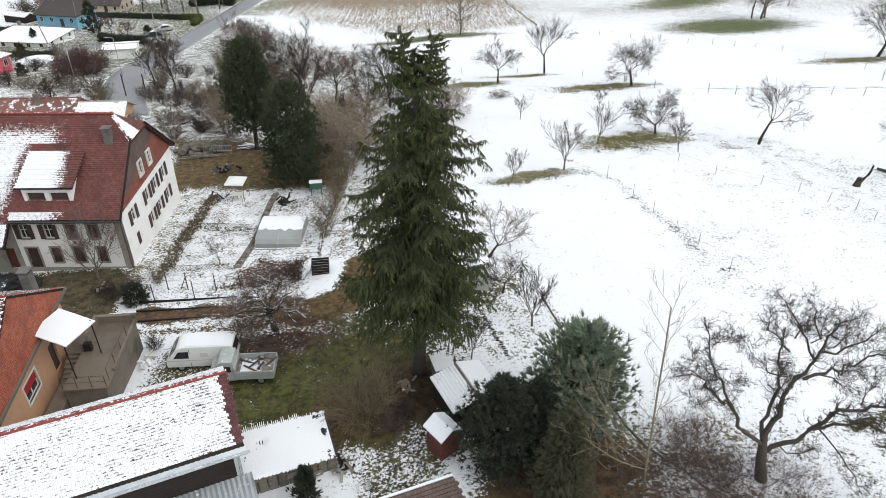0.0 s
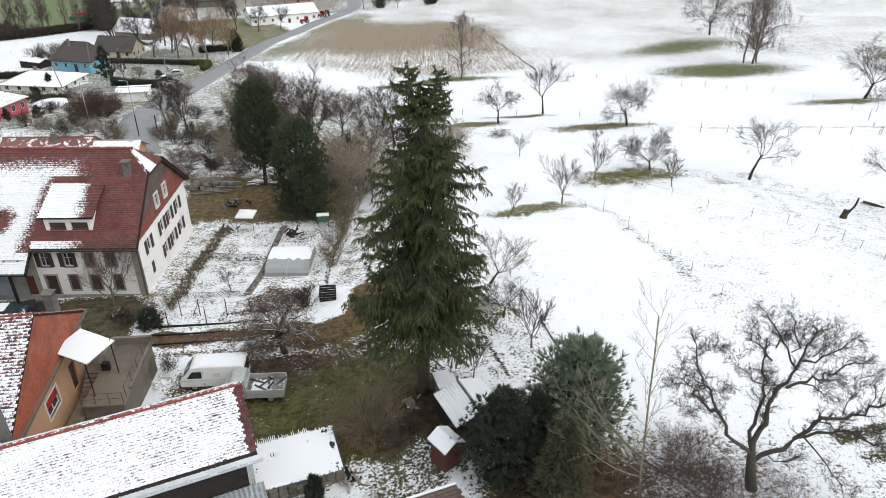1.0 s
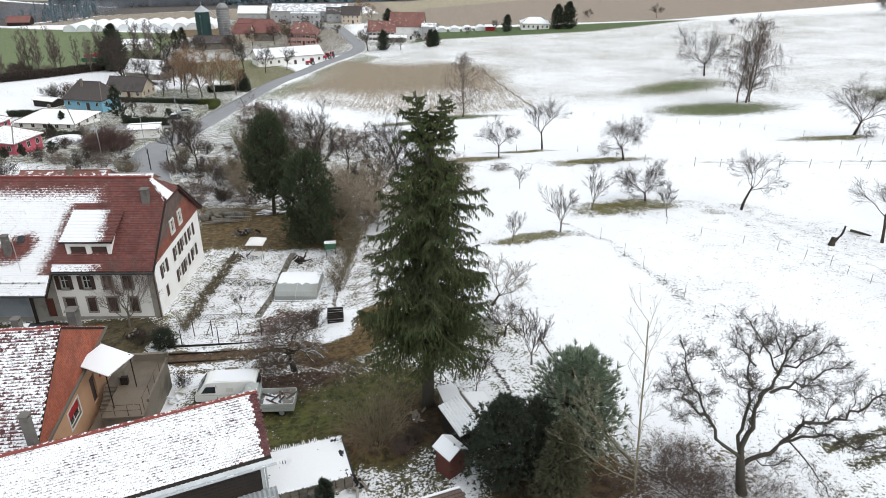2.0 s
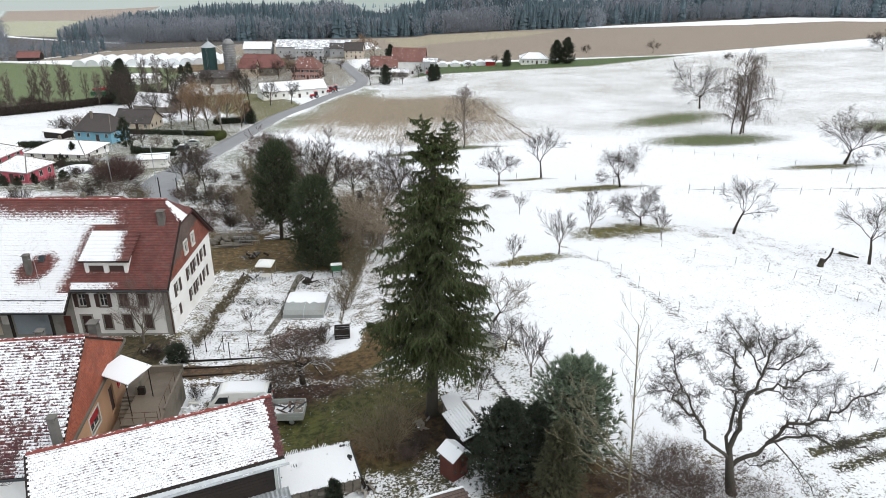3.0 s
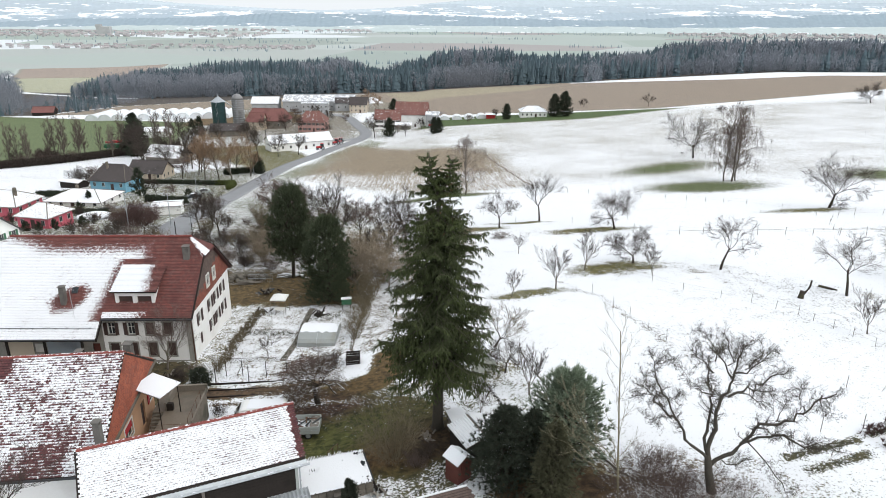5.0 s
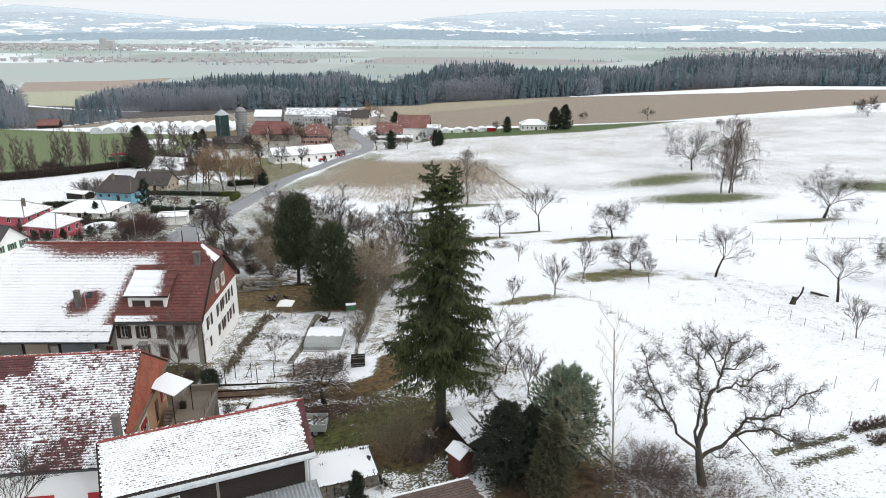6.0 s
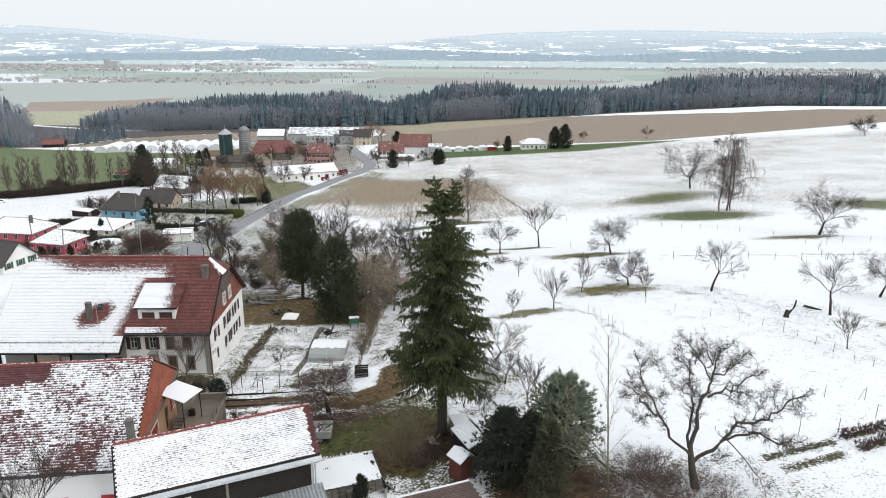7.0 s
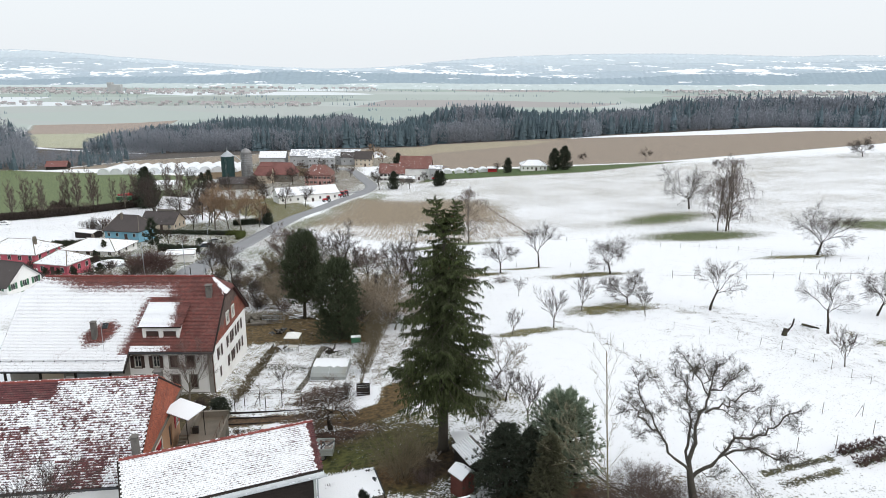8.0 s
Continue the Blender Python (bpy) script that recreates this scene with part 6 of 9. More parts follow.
outbuilding()
chimney(-26.95, 25.6, 5.3, 8.75, 0.44, "tall grey concrete chimney in front of the outbuilding")
chimney(-33.4, 36.6, 5.5, 8.0, 0.5, "stubby grey chimney behind the outbuilding")
chimney(-29.75, 37.2, 4.8, 8.35, 0.62, "square stone chimney behind the outbuilding ridge")


# terrace on the garage block, with its rails and canopy
def terrace():
    T = thing("terrace", pose(-25.8, 34.6, 0.9, 0, 0, 4), "weathered concrete roof terrace over a garage block", "terrace")
    Geo().box(-0.7, -3.0, -1.0, 1.75, 3.4, 2.35).link("block", M_CONC, T, "stained concrete garage block")
    Geo().bevel_box(-0.8, -3.05, 2.35, 1.9, 3.5, 2.5, 0.03).link("deck", M_DECK, T, "wet brown concrete deck")
    Geo().bevel_box(-1.75, 0.4, 2.1, -0.8, 3.5, 2.42, 0.03).link("landing", M_DECK, T, "brown concrete landing at the house wall")
    Geo().bevel_box(-1.75, -6.2, -1.0, -0.8, 0.4, 1.55, 0.03).link("side_path", M_DECK, T, "sunken concrete path along the salmon wall")
    for k in range(5):
        Geo().box(-1.7, 0.1 - 0.28 * k, 1.55, -0.82, 0.38 - 0.28 * k, 2.3 - 0.16 * k).link("step", M_CONC, T)
    Geo().box(-0.7, 3.25, 2.5, 1.9, 3.5, 3.05).link("parapet", M_CONC, T)
    Geo().box(1.76, -1.6, 2.5, 1.9, 3.25, 2.72).link("parapet", M_CONC, T)
    Geo().box(-0.75, -6.6, -0.9, 1.2, -3.1, 0.35).link("ramp", M_CONC, T)
    for y in (-2.95,):
        for z in (2.95, 3.4):
            Geo().tube([(-0.75, y, z), (1.8, y, z)], 0.018, 5).link("rail", M_RUST, T)
        for k in range(4):
            Geo().tube([(-0.75 + 0.85 * k, y, 2.45), (-0.75 + 0.85 * k, y, 3.42)], 0.022, 5).link("rail_post", M_RUST, T)
    for k in range(4):
        Geo().tube([(1.8, -2.4 + 1.3 * k, 2.45), (1.8, -2.4 + 1.3 * k, 3.55)], 0.022, 5).link("rail_post", M_RUST, T)
    Geo().tube([(1.8, -2.4, 3.5), (1.8, 1.5, 3.5)], 0.018, 5).link("rail", M_RUST, T)
    C = thing("canopy", pose(-26.5, 33.9, 3.4, 0, 0, -15), "flat white canopy sheet on thin posts over the terrace", "canopy")
    m = Matrix.Translation((0, 0, 2.95)) @ Matrix.Rotation(radians(12), 4, "Y") @ Matrix.Rotation(radians(-4), 4, "X")
    Geo().bevel_box(-1.25, -1.35, -0.03, 1.25, 1.35, 0.05, 0.01, m).link("sheet", M_SNOW, C, "snow-white canopy sheet")
    Geo().box(-1.2, -1.3, -0.09, 1.2, -1.22, -0.03, m).link("beam", M_WOOD, C)
    Geo().box(-1.2, 1.22, -0.09, 1.2, 1.3, -0.03, m).link("beam", M_WOOD, C)
    for y in (-1.2, 1.2):
        Geo().tube([(0.95, y, 0.0), (0.95, y, 2.75)], 0.04, 5).link("post", M_WOOD, C)
    Geo().box(-0.72, 0.4, 2.5, -0.55, 3.25, 3.2).link("parapet", M_CONC, T)
    Geo().box(-0.6, 0.4, 2.5, -0.1, 0.7, 3.1).link("crate", M_WOOD, T)


terrace()


# ---------------------------------------------------------------- the long barn in the foreground
def barn():
    B = thing("barn", pose(-14.63, 27.13, 2.0, 0, 0, 23), "dark timber barn with long snowy tile roof", "barn")
    RZ, W, RISE, L = 6.95, 2.95, 2.2, 12.9
    EZ = RZ - RISE
    z0 = -1.5
    Geo().box(-L + 0.4, -W + 0.45, z0, -0.45, W - 0.45, EZ + 0.1).link("wall", M_WOOD, B, "dark weathered board wall")
    bd = 0
    while bd < 19:
        z = 0.3 + bd * 0.24
        Geo().box(-L + 0.38, -W + 0.42, z, -0.43, -W + 0.45, z + 0.225).link("board", M_WOOD, B)
        bd += 1
    for a in (-L + 0.4, -6.4, -0.62):
        Geo().box(a, -W + 0.36, z0, a + 0.18, -W + 0.43, EZ).link("post", M_WOODG if a < -1 else M_TRUCK, B)
    w = Geo().box(-9.6, -W + 0.38, 2.6, -8.6, -W + 0.43, 3.5).link("window", M_FRAME, B)
    Geo().box(-9.52, -W + 0.37, 2.68, -9.13, -W + 0.382, 3.42).box(-9.07, -W + 0.37, 2.68, -8.68, -W + 0.382, 3.42).link("pane", M_GLASS, w)
    Geo().prism([(-W + 0.45, EZ), (W - 0.45, EZ), (0, RZ - 0.3)], -L + 0.4, -0.45, "x").link("gable", M_WOOD, B)
    Geo().prism([(-W - 0.12, EZ - 0.26), (0, RZ - 0.18), (W, EZ - 0.18), (W, EZ), (0, RZ), (-W - 0.12, EZ - 0.08)], -L - 0.1, 0.0, "x").link("roof", M_WOOD, B)
    vd = Vector((0, W, RISE))

    def snow(a, b):
        k = noise.noise(Vector((a * 0.4, b * 0.8, 3))) * 0.25
        e = L - a
        v = 0.86 + k
        lim = 0.4 + 0.2 * noise.noise(Vector((b * 2.0, 1, 1)))
        if e < lim:
            v = 0.0
        elif e < lim + 1.6:
            v = 0.8 + k
        return v

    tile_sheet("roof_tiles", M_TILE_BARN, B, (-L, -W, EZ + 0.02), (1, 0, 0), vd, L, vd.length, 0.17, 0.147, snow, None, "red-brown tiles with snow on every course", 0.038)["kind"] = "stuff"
    tile_sheet("roof_tiles", M_TILE_BARN, B, (0, W, EZ + 0.02), (-1, 0, 0), Vector((0, -W, RISE)), L, vd.length, 0.2, 0.205, lambda a, b: 0.9, None, "", 0.04)["kind"] = "stuff"
    rg = Geo()
    x = -L
    while x < -0.05:
        rg.tube([(x, 0.02, RZ + 0.03), (x + 0.36, 0.02, RZ + 0.045)], [0.11, 0.13], 7)
        x += 0.35
    rg.link("ridge_tiles", M_RIDGE, B)["kind"] = "stuff"
    # gutter with brackets, and the eaves strip
    Geo().prism([(-W - 0.30, EZ - 0.30), (-W - 0.04, EZ - 0.10), (-W - 0.04, EZ - 0.07), (-W - 0.32, EZ - 0.27)], -L - 0.1, 0.05, "x").link("eaves_sheet", M_GALV, B, "ribbed grey metal eaves strip")
    x = -L
    while x < 0:
        Geo().prism([(-W - 0.30, EZ - 0.27), (-W - 0.04, EZ - 0.07), (-W - 0.05, EZ - 0.04), (-W - 0.31, EZ - 0.24)], x, x + 0.06, "x").link("rib", M_GALV, B)
        x += 0.24
    Geo().tube([(-L - 0.1, -W - 0.36, EZ - 0.34), (0.2, -W - 0.36, EZ - 0.34)], 0.08, 7).link("gutter", M_GALV, B, "grey metal gutter")
    Geo().tube([(0.0, -W - 0.36, EZ - 0.36), (-0.35, -W + 0.25, EZ - 0.9), (-0.35, -W + 0.25, 0)], 0.05, 6).link("downpipe", M_GALV, B)
    # corrugated lean-to below
    g = Geo()
    N = 44
    for i in range(N + 1):
        x = -5.6 + 5.7 * i / N
        zz = 0.03 * math.cos(i * math.pi)
        g.V += [(x, -W + 0.3, 2.15 + zz), (x, -W - 1.6, 1.62 + zz), (x, -W - 1.6, 1.60 + zz), (x, -W + 0.3, 2.13 + zz)]
    for i in range(N):
        k = i * 4
        g.F += [(k, k + 1, k + 5, k + 4), (k + 3, k + 7, k + 6, k + 2), (k + 1, k + 2, k + 6, k + 5)]
    g.link("lean_to_roof", M_GALV, B, "corrugated grey metal lean-to roof")
    return B


barn()


def corrugated(name, m, w, d, parent, mat, drop=0.0, step=0.16, amp=0.03, label="", ragged=None):
    """A corrugated sheet in the plane of m, w along x and d along y."""
    g = Geo()
    n = int(w / step * 2)
    r = random.Random(3)
    for i in range(n + 1):
        x = w * i / n
        z = amp * (1 if i % 2 else -1)
        e = d + (ragged * r.random() * (1 if i % 4 < 2 else 0.2) if ragged else 0)
        for y, t in ((0, 0), (e, 0), (e, -0.02), (0, -0.02)):
            g.V.append(m @ Vector((x, y, z + t)))
    for i in range(n):
        k = i * 4
        g.F += [(k, k + 4, k + 5, k + 1), (k + 3, k + 2, k + 6, k + 7), (k, k + 3, k + 7, k + 4), (k + 1, k + 5, k + 6, k + 2)]
    return g.link(name, mat, parent, label)


# low shed with a ragged snowy sheet roof beside the barn
M_CORR = surface("snowy_corrugated_sheet", (0.22, 0.21, 0.2), 0.7, 0.3, 2.5, 0.3, 0.2, 0.78)


def low_shed():
    S = thing("low_shed", pose(-14.0, 24.7, 2.0, 0, 0, 18.5), "low stone shed with ragged corrugated roof under snow", "shed")
    for k in range(5):
        r = random.Random(k)
        for j in range(9):
            w = 0.45 + 0.25 * r.random()
            Geo().bevel_box(0.1 + j * 0.54, 0.05, -0.8 + k * 0.4, 0.1 + j * 0.54 + 0.52, 0.45, -0.8 + k * 0.4 + 0.38, 0.05).link("stone", M_ROCK, S)
    Geo().box(0.1, 3.0, -1.0, 4.8, 3.3, 1.6).link("wall", M_WOODG, S)
    Geo().box(0.05, 0.5, -1, 0.25, 3.0, 1.4).link("wall", M_WOODG, S)
    Geo().box(4.6, 0.5, -1, 4.8, 3.0, 1.4).link("wall", M_WOODG, S)
    m = Matrix.Translation((-0.1, -0.1, 1.45)) @ Matrix.Rotation(radians(4), 4, "X")
    corrugated("sheet", m, 5.1, 3.2, S, M_DARKM, ragged=0.34, label="rusty corrugated roof sheet")
    g = Geo()
    r = random.Random(9)
    nx, ny = 120, 70
    for j in range(ny + 1):
        for i in range(nx + 1):
            x, y = 5.0 * i / nx, 3.22 * j / ny + ((0.05 + 0.3 * abs(noise.noise(Vector((i // 5 * 1.7, 0.5, 3))))) * ((i // 5) % 2) if j == ny else 0) - (0.12 * r.random() if j == 0 else 0)
            hole = noise.noise(Vector((x * 1.1, y * 1.1, 7))) * 0.16 - 0.05 + (0.16 if x > 3.6 else 0) * noise.noise(Vector((x * 3, y * 3, 1)))
            z = 0.075 + 0.02 * r.random() - max(0, hole - 0.02) * 1.2
            if i in (0, nx) or j in (0, ny):
                z = 0.0
            g.V.append(m @ Vector((x, y, z)))
    for j in range(ny):
        for i in range(nx):
            k = j * (nx + 1) + i
            x, y = 5.0 * i / nx, 3.22 * j / ny
            gap = noise.noise(Vector((x * 1.6, y * 1.6, 3))) + 0.6 * noise.noise(Vector((x * 5, y * 2.5, 8))) + 0.45 * noise.noise(Vector((x * 14, y * 9, 4)))
            far = 0.5 * max(0, (x - 3.3) / 1.7) + 0.3 * max(0, (0.35 - y) / 0.35)
            if gap + far < 0.84:
                g.F.append((k, k + 1, k + nx + 2, k + nx + 1))
    g.link("snow", M_SNOW, S, "sheet of snow on the roof", True)
    teeth = Geo()
    for k in range(46):
        x = 0.04 + 0.11 * k
        ln = r.uniform(0.1, 0.42) if x < 3.6 else r.uniform(0.0, 0.2)
        teeth.prism([(x, 3.15), (x + 0.075, 3.15), (x + 0.05, 3.2 + ln), (x + 0.02, 3.2 + ln)], 0.03, 0.085, "z")
    for k in range(20):
        y = 0.1 + 0.15 * k
        ln = r.uniform(0.05, 0.3)
        teeth.prism([(0.05, y), (0.05, y + 0.09), (-ln, y + 0.06), (-ln, y + 0.03)], 0.03, 0.08, "z")
    teeth.V = [m @ Vector(v) for v in teeth.V]
    teeth.link("snow_fringe", M_SNOW, S, "ragged fingers of snow along the sheet edge")["kind"] = "stuff"
    for k in range(3):
        Geo().box(2.2 + 0.7 * k, -0.25, 0.9 - 0.2 * k, 2.9 + 0.6 * k, 0.02, 1.0 - 0.2 * k).link("plank", M_WOODG, S)


low_shed()


def small_shed(name, x, y, rz, w, d, h, rise, wall, label, roof="snow", lean=False, z=None):
    """A garden shed: w across the gable, d along the ridge."""
    S = thing(name, pose(x, y, gz(x, y) if z is None else z, 0, 0, rz), label, "shed")
    Geo().box(-w / 2, -d / 2, -0.5, w / 2, d / 2, h).link("body", wall, S)
    for k in range(int(w / 0.16)):
        a = -w / 2 + k * 0.16
        Geo().box(a + 0.01, -d / 2 - 0.02, -0.2, a + 0.15, -d / 2, h - 0.02).link("board", wall, S)
    o = 0.16
    if lean:
        out = [(-w / 2 - o, h + 0.02), (w / 2 + o, h + rise), (w / 2 + o, h + rise + 0.07), (-w / 2 - o, h + 0.09)]
        Geo().prism(out, -d / 2 - o, d / 2 + o, "y").link("roof", M_WOODG, S)
        Geo().prism([(-w / 2 - o, h + 0.09), (w / 2 + o, h + rise + 0.07), (w / 2 + o, h + rise + 0.13), (-w / 2 - o, h + 0.15)], -d / 2 - o, d / 2 + o, "y").link("snow", M_SNOW, S, "snow on the roof")
        return S
    Geo().prism([(-w / 2, h), (w / 2, h), (0, h + rise)], -d / 2, d / 2, "y").link("gable", wall, S)
    sl = rise / (w / 2)
    lo = h - sl * o
    Geo().prism([(-w / 2 - o, lo), (0, h + rise), (w / 2 + o, lo), (w / 2 + o, lo + 0.06), (0, h + rise + 0.06), (-w / 2 - o, lo + 0.06)], -d / 2 - o, d / 2 + o, "y").link("roof", M_WOODG, S)
    if roof == "snow":
        Geo().prism([(-w / 2 - o, lo + 0.06), (0, h + rise + 0.06), (w / 2 + o, lo + 0.06), (w / 2 + o - 0.03, lo + 0.13), (0, h + rise + 0.14), (-w / 2 - o + 0.03, lo + 0.13)], -d / 2 - o, d / 2 + o, "y").link("snow", M_SNOW, S, "thick snow on the roof")
    return S


hut = small_shed("garden_shed", -3.45, 26.95, 38, 1.25, 1.3, 1.7, 0.36, M_WOODR, "small red-brown wooden hut with snowy gable roof")
d_ = Geo().box(0.1, -0.69, 0.05, 0.55, -0.675, 1.6).link("door", M_WOODR, hut, "narrow boarded door")
shed_a = small_shed("garden_shed", -1.95, 30.3, 24, 3.0, 2.9, 1.35, 0.45, M_WOOD, "dark shed with corrugated and snowy roof halves", "none")
m_ = Matrix.Translation((-1.66, -1.62, 1.26)) @ Matrix.Rotation(radians(-16.7), 4, "Y")
corrugated("corrugated_sheet", m_ @ Matrix.Translation((0, 0, 0.14)) , 1.66, 3.2, shed_a, M_CORR, step=0.2, amp=0.035, label="corrugated sheet with snow in the grooves")
Geo().prism([(0.06, 1.86), (1.68, 1.37), (1.68, 1.47), (0.06, 1.98)], -1.6, 1.6, "y").link("snow", M_SNOW, shed_a, "smooth snow on the far slope")
small_shed("garden_shed", -3.35, 32.7, 15, 0.95, 1.3, 1.4, 0.12, M_WOODG, "small grey lean-to shed behind the spruce", lean=True)

# tiled roof corner and coping in the near foreground
low = thing("garage", pose(-4.4, 20.6, 3.4, 0, 0, 20.5), "garage with brown tiled roof and white coping", "garage")
Geo().box(-3.0, -1.2, -1.0, 2.2, 2.2, 1.35).link("body", M_CREAM, low)
Geo().prism([(-1.3, 1.35), (2.3, 1.5), (2.3, 1.6), (-1.3, 1.45)], -3.1, 2.3, "x").link("roof", M_TILE_OLD, low)
tile_sheet("roof_tiles", M_TILE_OLD, low, (-3.1, -1.3, 1.47), (1, 0, 0), (0, 3.6, 0.15), 5.4, 3.5, 0.2, 0.22, lambda a, b: -0.1)["kind"] = "stuff"
Geo().box(-3.1, 2.3, 1.45, 2.3, 2.42, 1.68).link("coping", M_SNOW, low, "white snowy coping strip")

# ---------------------------------------------------------------- vehicles in the yard
def wheel(parent, x, y, z, r=0.32, w=0.2):
    t = Geo()
    n = 18
    prof = ((r * 0.62, -w / 2), (r * 0.9, -w / 2), (r, -w * 0.3), (r, w * 0.3), (r * 0.9, w / 2), (r * 0.62, w / 2))
    for i in range(n):
        a = 2 * math.pi * i / n
        for q, h in prof:
            t.V.append((x + q * math.cos(a), y + h, z + q * math.sin(a)))
    k = len(prof)
    for i in range(n):
        for j in range(k):
            t.F.append((i * k + j, i * k + (j + 1) % k, ((i + 1) % n) * k + (j + 1) % k, ((i + 1) % n) * k + j))
    ob = t.link("wheel", M_TYRE, parent, "black tyre", True)
    Geo().tube([(x, y - w * 0.42, z), (x, y + w * 0.42, z)], r * 0.63, 14).link("rim", M_GALV, ob, "grey steel rim")


def shell(profile, half, taper_from, taper):
    """A vehicle body from its side outline, narrowing above a height."""
    g = Geo()
    n = len(profile)
    for s in (-1, 1):
        for x, z in profile:
            g.V.append((x, s * (half - max(0, z - taper_from) * taper), z))
    g.F.append(tuple(range(n)))
    g.F.append(tuple(range(n, 2 * n))[::-1])
    for i in range(n):
        j = (i + 1) % n
        g.F.append((i, n + i, n + j, j))
    return g


def van():
    v = thing("delivery_van", pose(-19.45, 36.45, gz(-19.4, 36.4) + 0.02, 0, 0, 3), "old white delivery van parked in the snowy yard", "van")
    body = shell([(-2.22, 0.36), (-2.28, 0.62), (-2.22, 0.98), (-2.05, 1.12), (-1.52, 1.78), (-1.3, 1.9), (-1.0, 1.95), (2.0, 1.97), (2.18, 1.88), (2.27, 1.1), (2.28, 0.42), (2.18, 0.33)], 0.91, 1.0, 0.14)
    b = body.link("body", M_VAN, v)
    mod = b.modifiers.new("edge", "BEVEL")
    mod.width, mod.segments, mod.limit_method = 0.05, 2, "ANGLE"

    def side(s, x0, x1, z0, z1, skew=0.0):
        y = lambda z: s * (0.915 - max(0, z - 1.0) * 0.14)
        return Geo().add([Vector((x0, y(z0), z0)), Vector((x1, y(z0), z0)), Vector((x1, y(z1), z1)), Vector((x0 + skew, y(z1), z1)),
                          Vector((x0, y(z0) + s * 0.012, z0)), Vector((x1, y(z0) + s * 0.012, z0)), Vector((x1, y(z1) + s * 0.012, z1)), Vector((x0 + skew, y(z1) + s * 0.012, z1))],
                         [(0, 1, 2, 3), (7, 6, 5, 4), (0, 4, 5, 1), (1, 5, 6, 2), (2, 6, 7, 3), (3, 7, 4, 0)])
    for s in (-1, 1):
        side(s, -1.75, -0.72, 1.12, 1.62, 0.38).link("side_window", M_GLASS, v, "dark door window")
        side(s, 1.62, 2.05, 1.15, 1.62, 0.12).link("side_window", M_GLASS, v, "small dark rear quarter window")
        side(s, 0.05, 0.55, 1.2, 1.5).link("side_window", M_FRAME, v, "whitened cargo window")
        side(s, -0.66, -0.63, 0.5, 1.75).link("door_seam", M_DARKM, v)
        side(s, -2.2, 2.2, 0.93, 0.955).link("waist_trim", M_TRUCK, v)
    Geo().add([Vector((2.20, -0.62, 1.78)), Vector((2.20, 0.62, 1.78)), Vector((2.285, 0.68, 1.15)), Vector((2.285, -0.68, 1.15)), Vector((2.23, -0.62, 1.78)), Vector((2.23, 0.62, 1.78)), Vector((2.31, 0.68, 1.15)), Vector((2.31, -0.68, 1.15))], [(4, 5, 6, 7), (0, 4, 7, 3), (1, 2, 6, 5), (0, 1, 5, 4), (3, 7, 6, 2)]).link("rear_window", M_GLASS, v, "dark rear window")
    Geo().add([Vector((-1.58, -0.66, 1.74)), Vector((-1.58, 0.66, 1.74)), Vector((-2.03, 0.76, 1.17)), Vector((-2.03, -0.76, 1.17)), Vector((-1.62, -0.66, 1.76)), Vector((-1.62, 0.66, 1.76)), Vector((-2.07, 0.76, 1.19)), Vector((-2.07, -0.76, 1.19))], [(5, 4, 7, 6), (0, 4, 5, 1), (3, 2, 6, 7)]).link("windscreen", M_GLASS, v, "dark windscreen")
    Geo().bevel_box(-2.38, -0.9, 0.38, -2.24, 0.9, 0.56, 0.03).link("bumper", M_DARKM, v)
    Geo().bevel_box(2.24, -0.9, 0.38, 2.38, 0.9, 0.56, 0.03).link("bumper", M_DARKM, v)
    for s in (-1, 1):
        Geo().tube([(-2.22, s * 0.62, 0.84), (-2.27, s * 0.62, 0.84)], 0.1, 10).link("headlight", M_GLASS, v)
        Geo().bevel_box(2.26, s * 0.8 - 0.06, 0.75, 2.3, s * 0.8 + 0.06, 1.0, 0.01).link("tail_light", M_REDP, v)
        for x in (-1.35, 1.2):
            wheel(v, x, s * 0.8, 0.32)
    Geo().bevel_box(-0.9, -0.7, 1.965, 1.9, 0.7, 2.0, 0.015).link("snow", M_SNOW, v, "thin snow on the van roof")


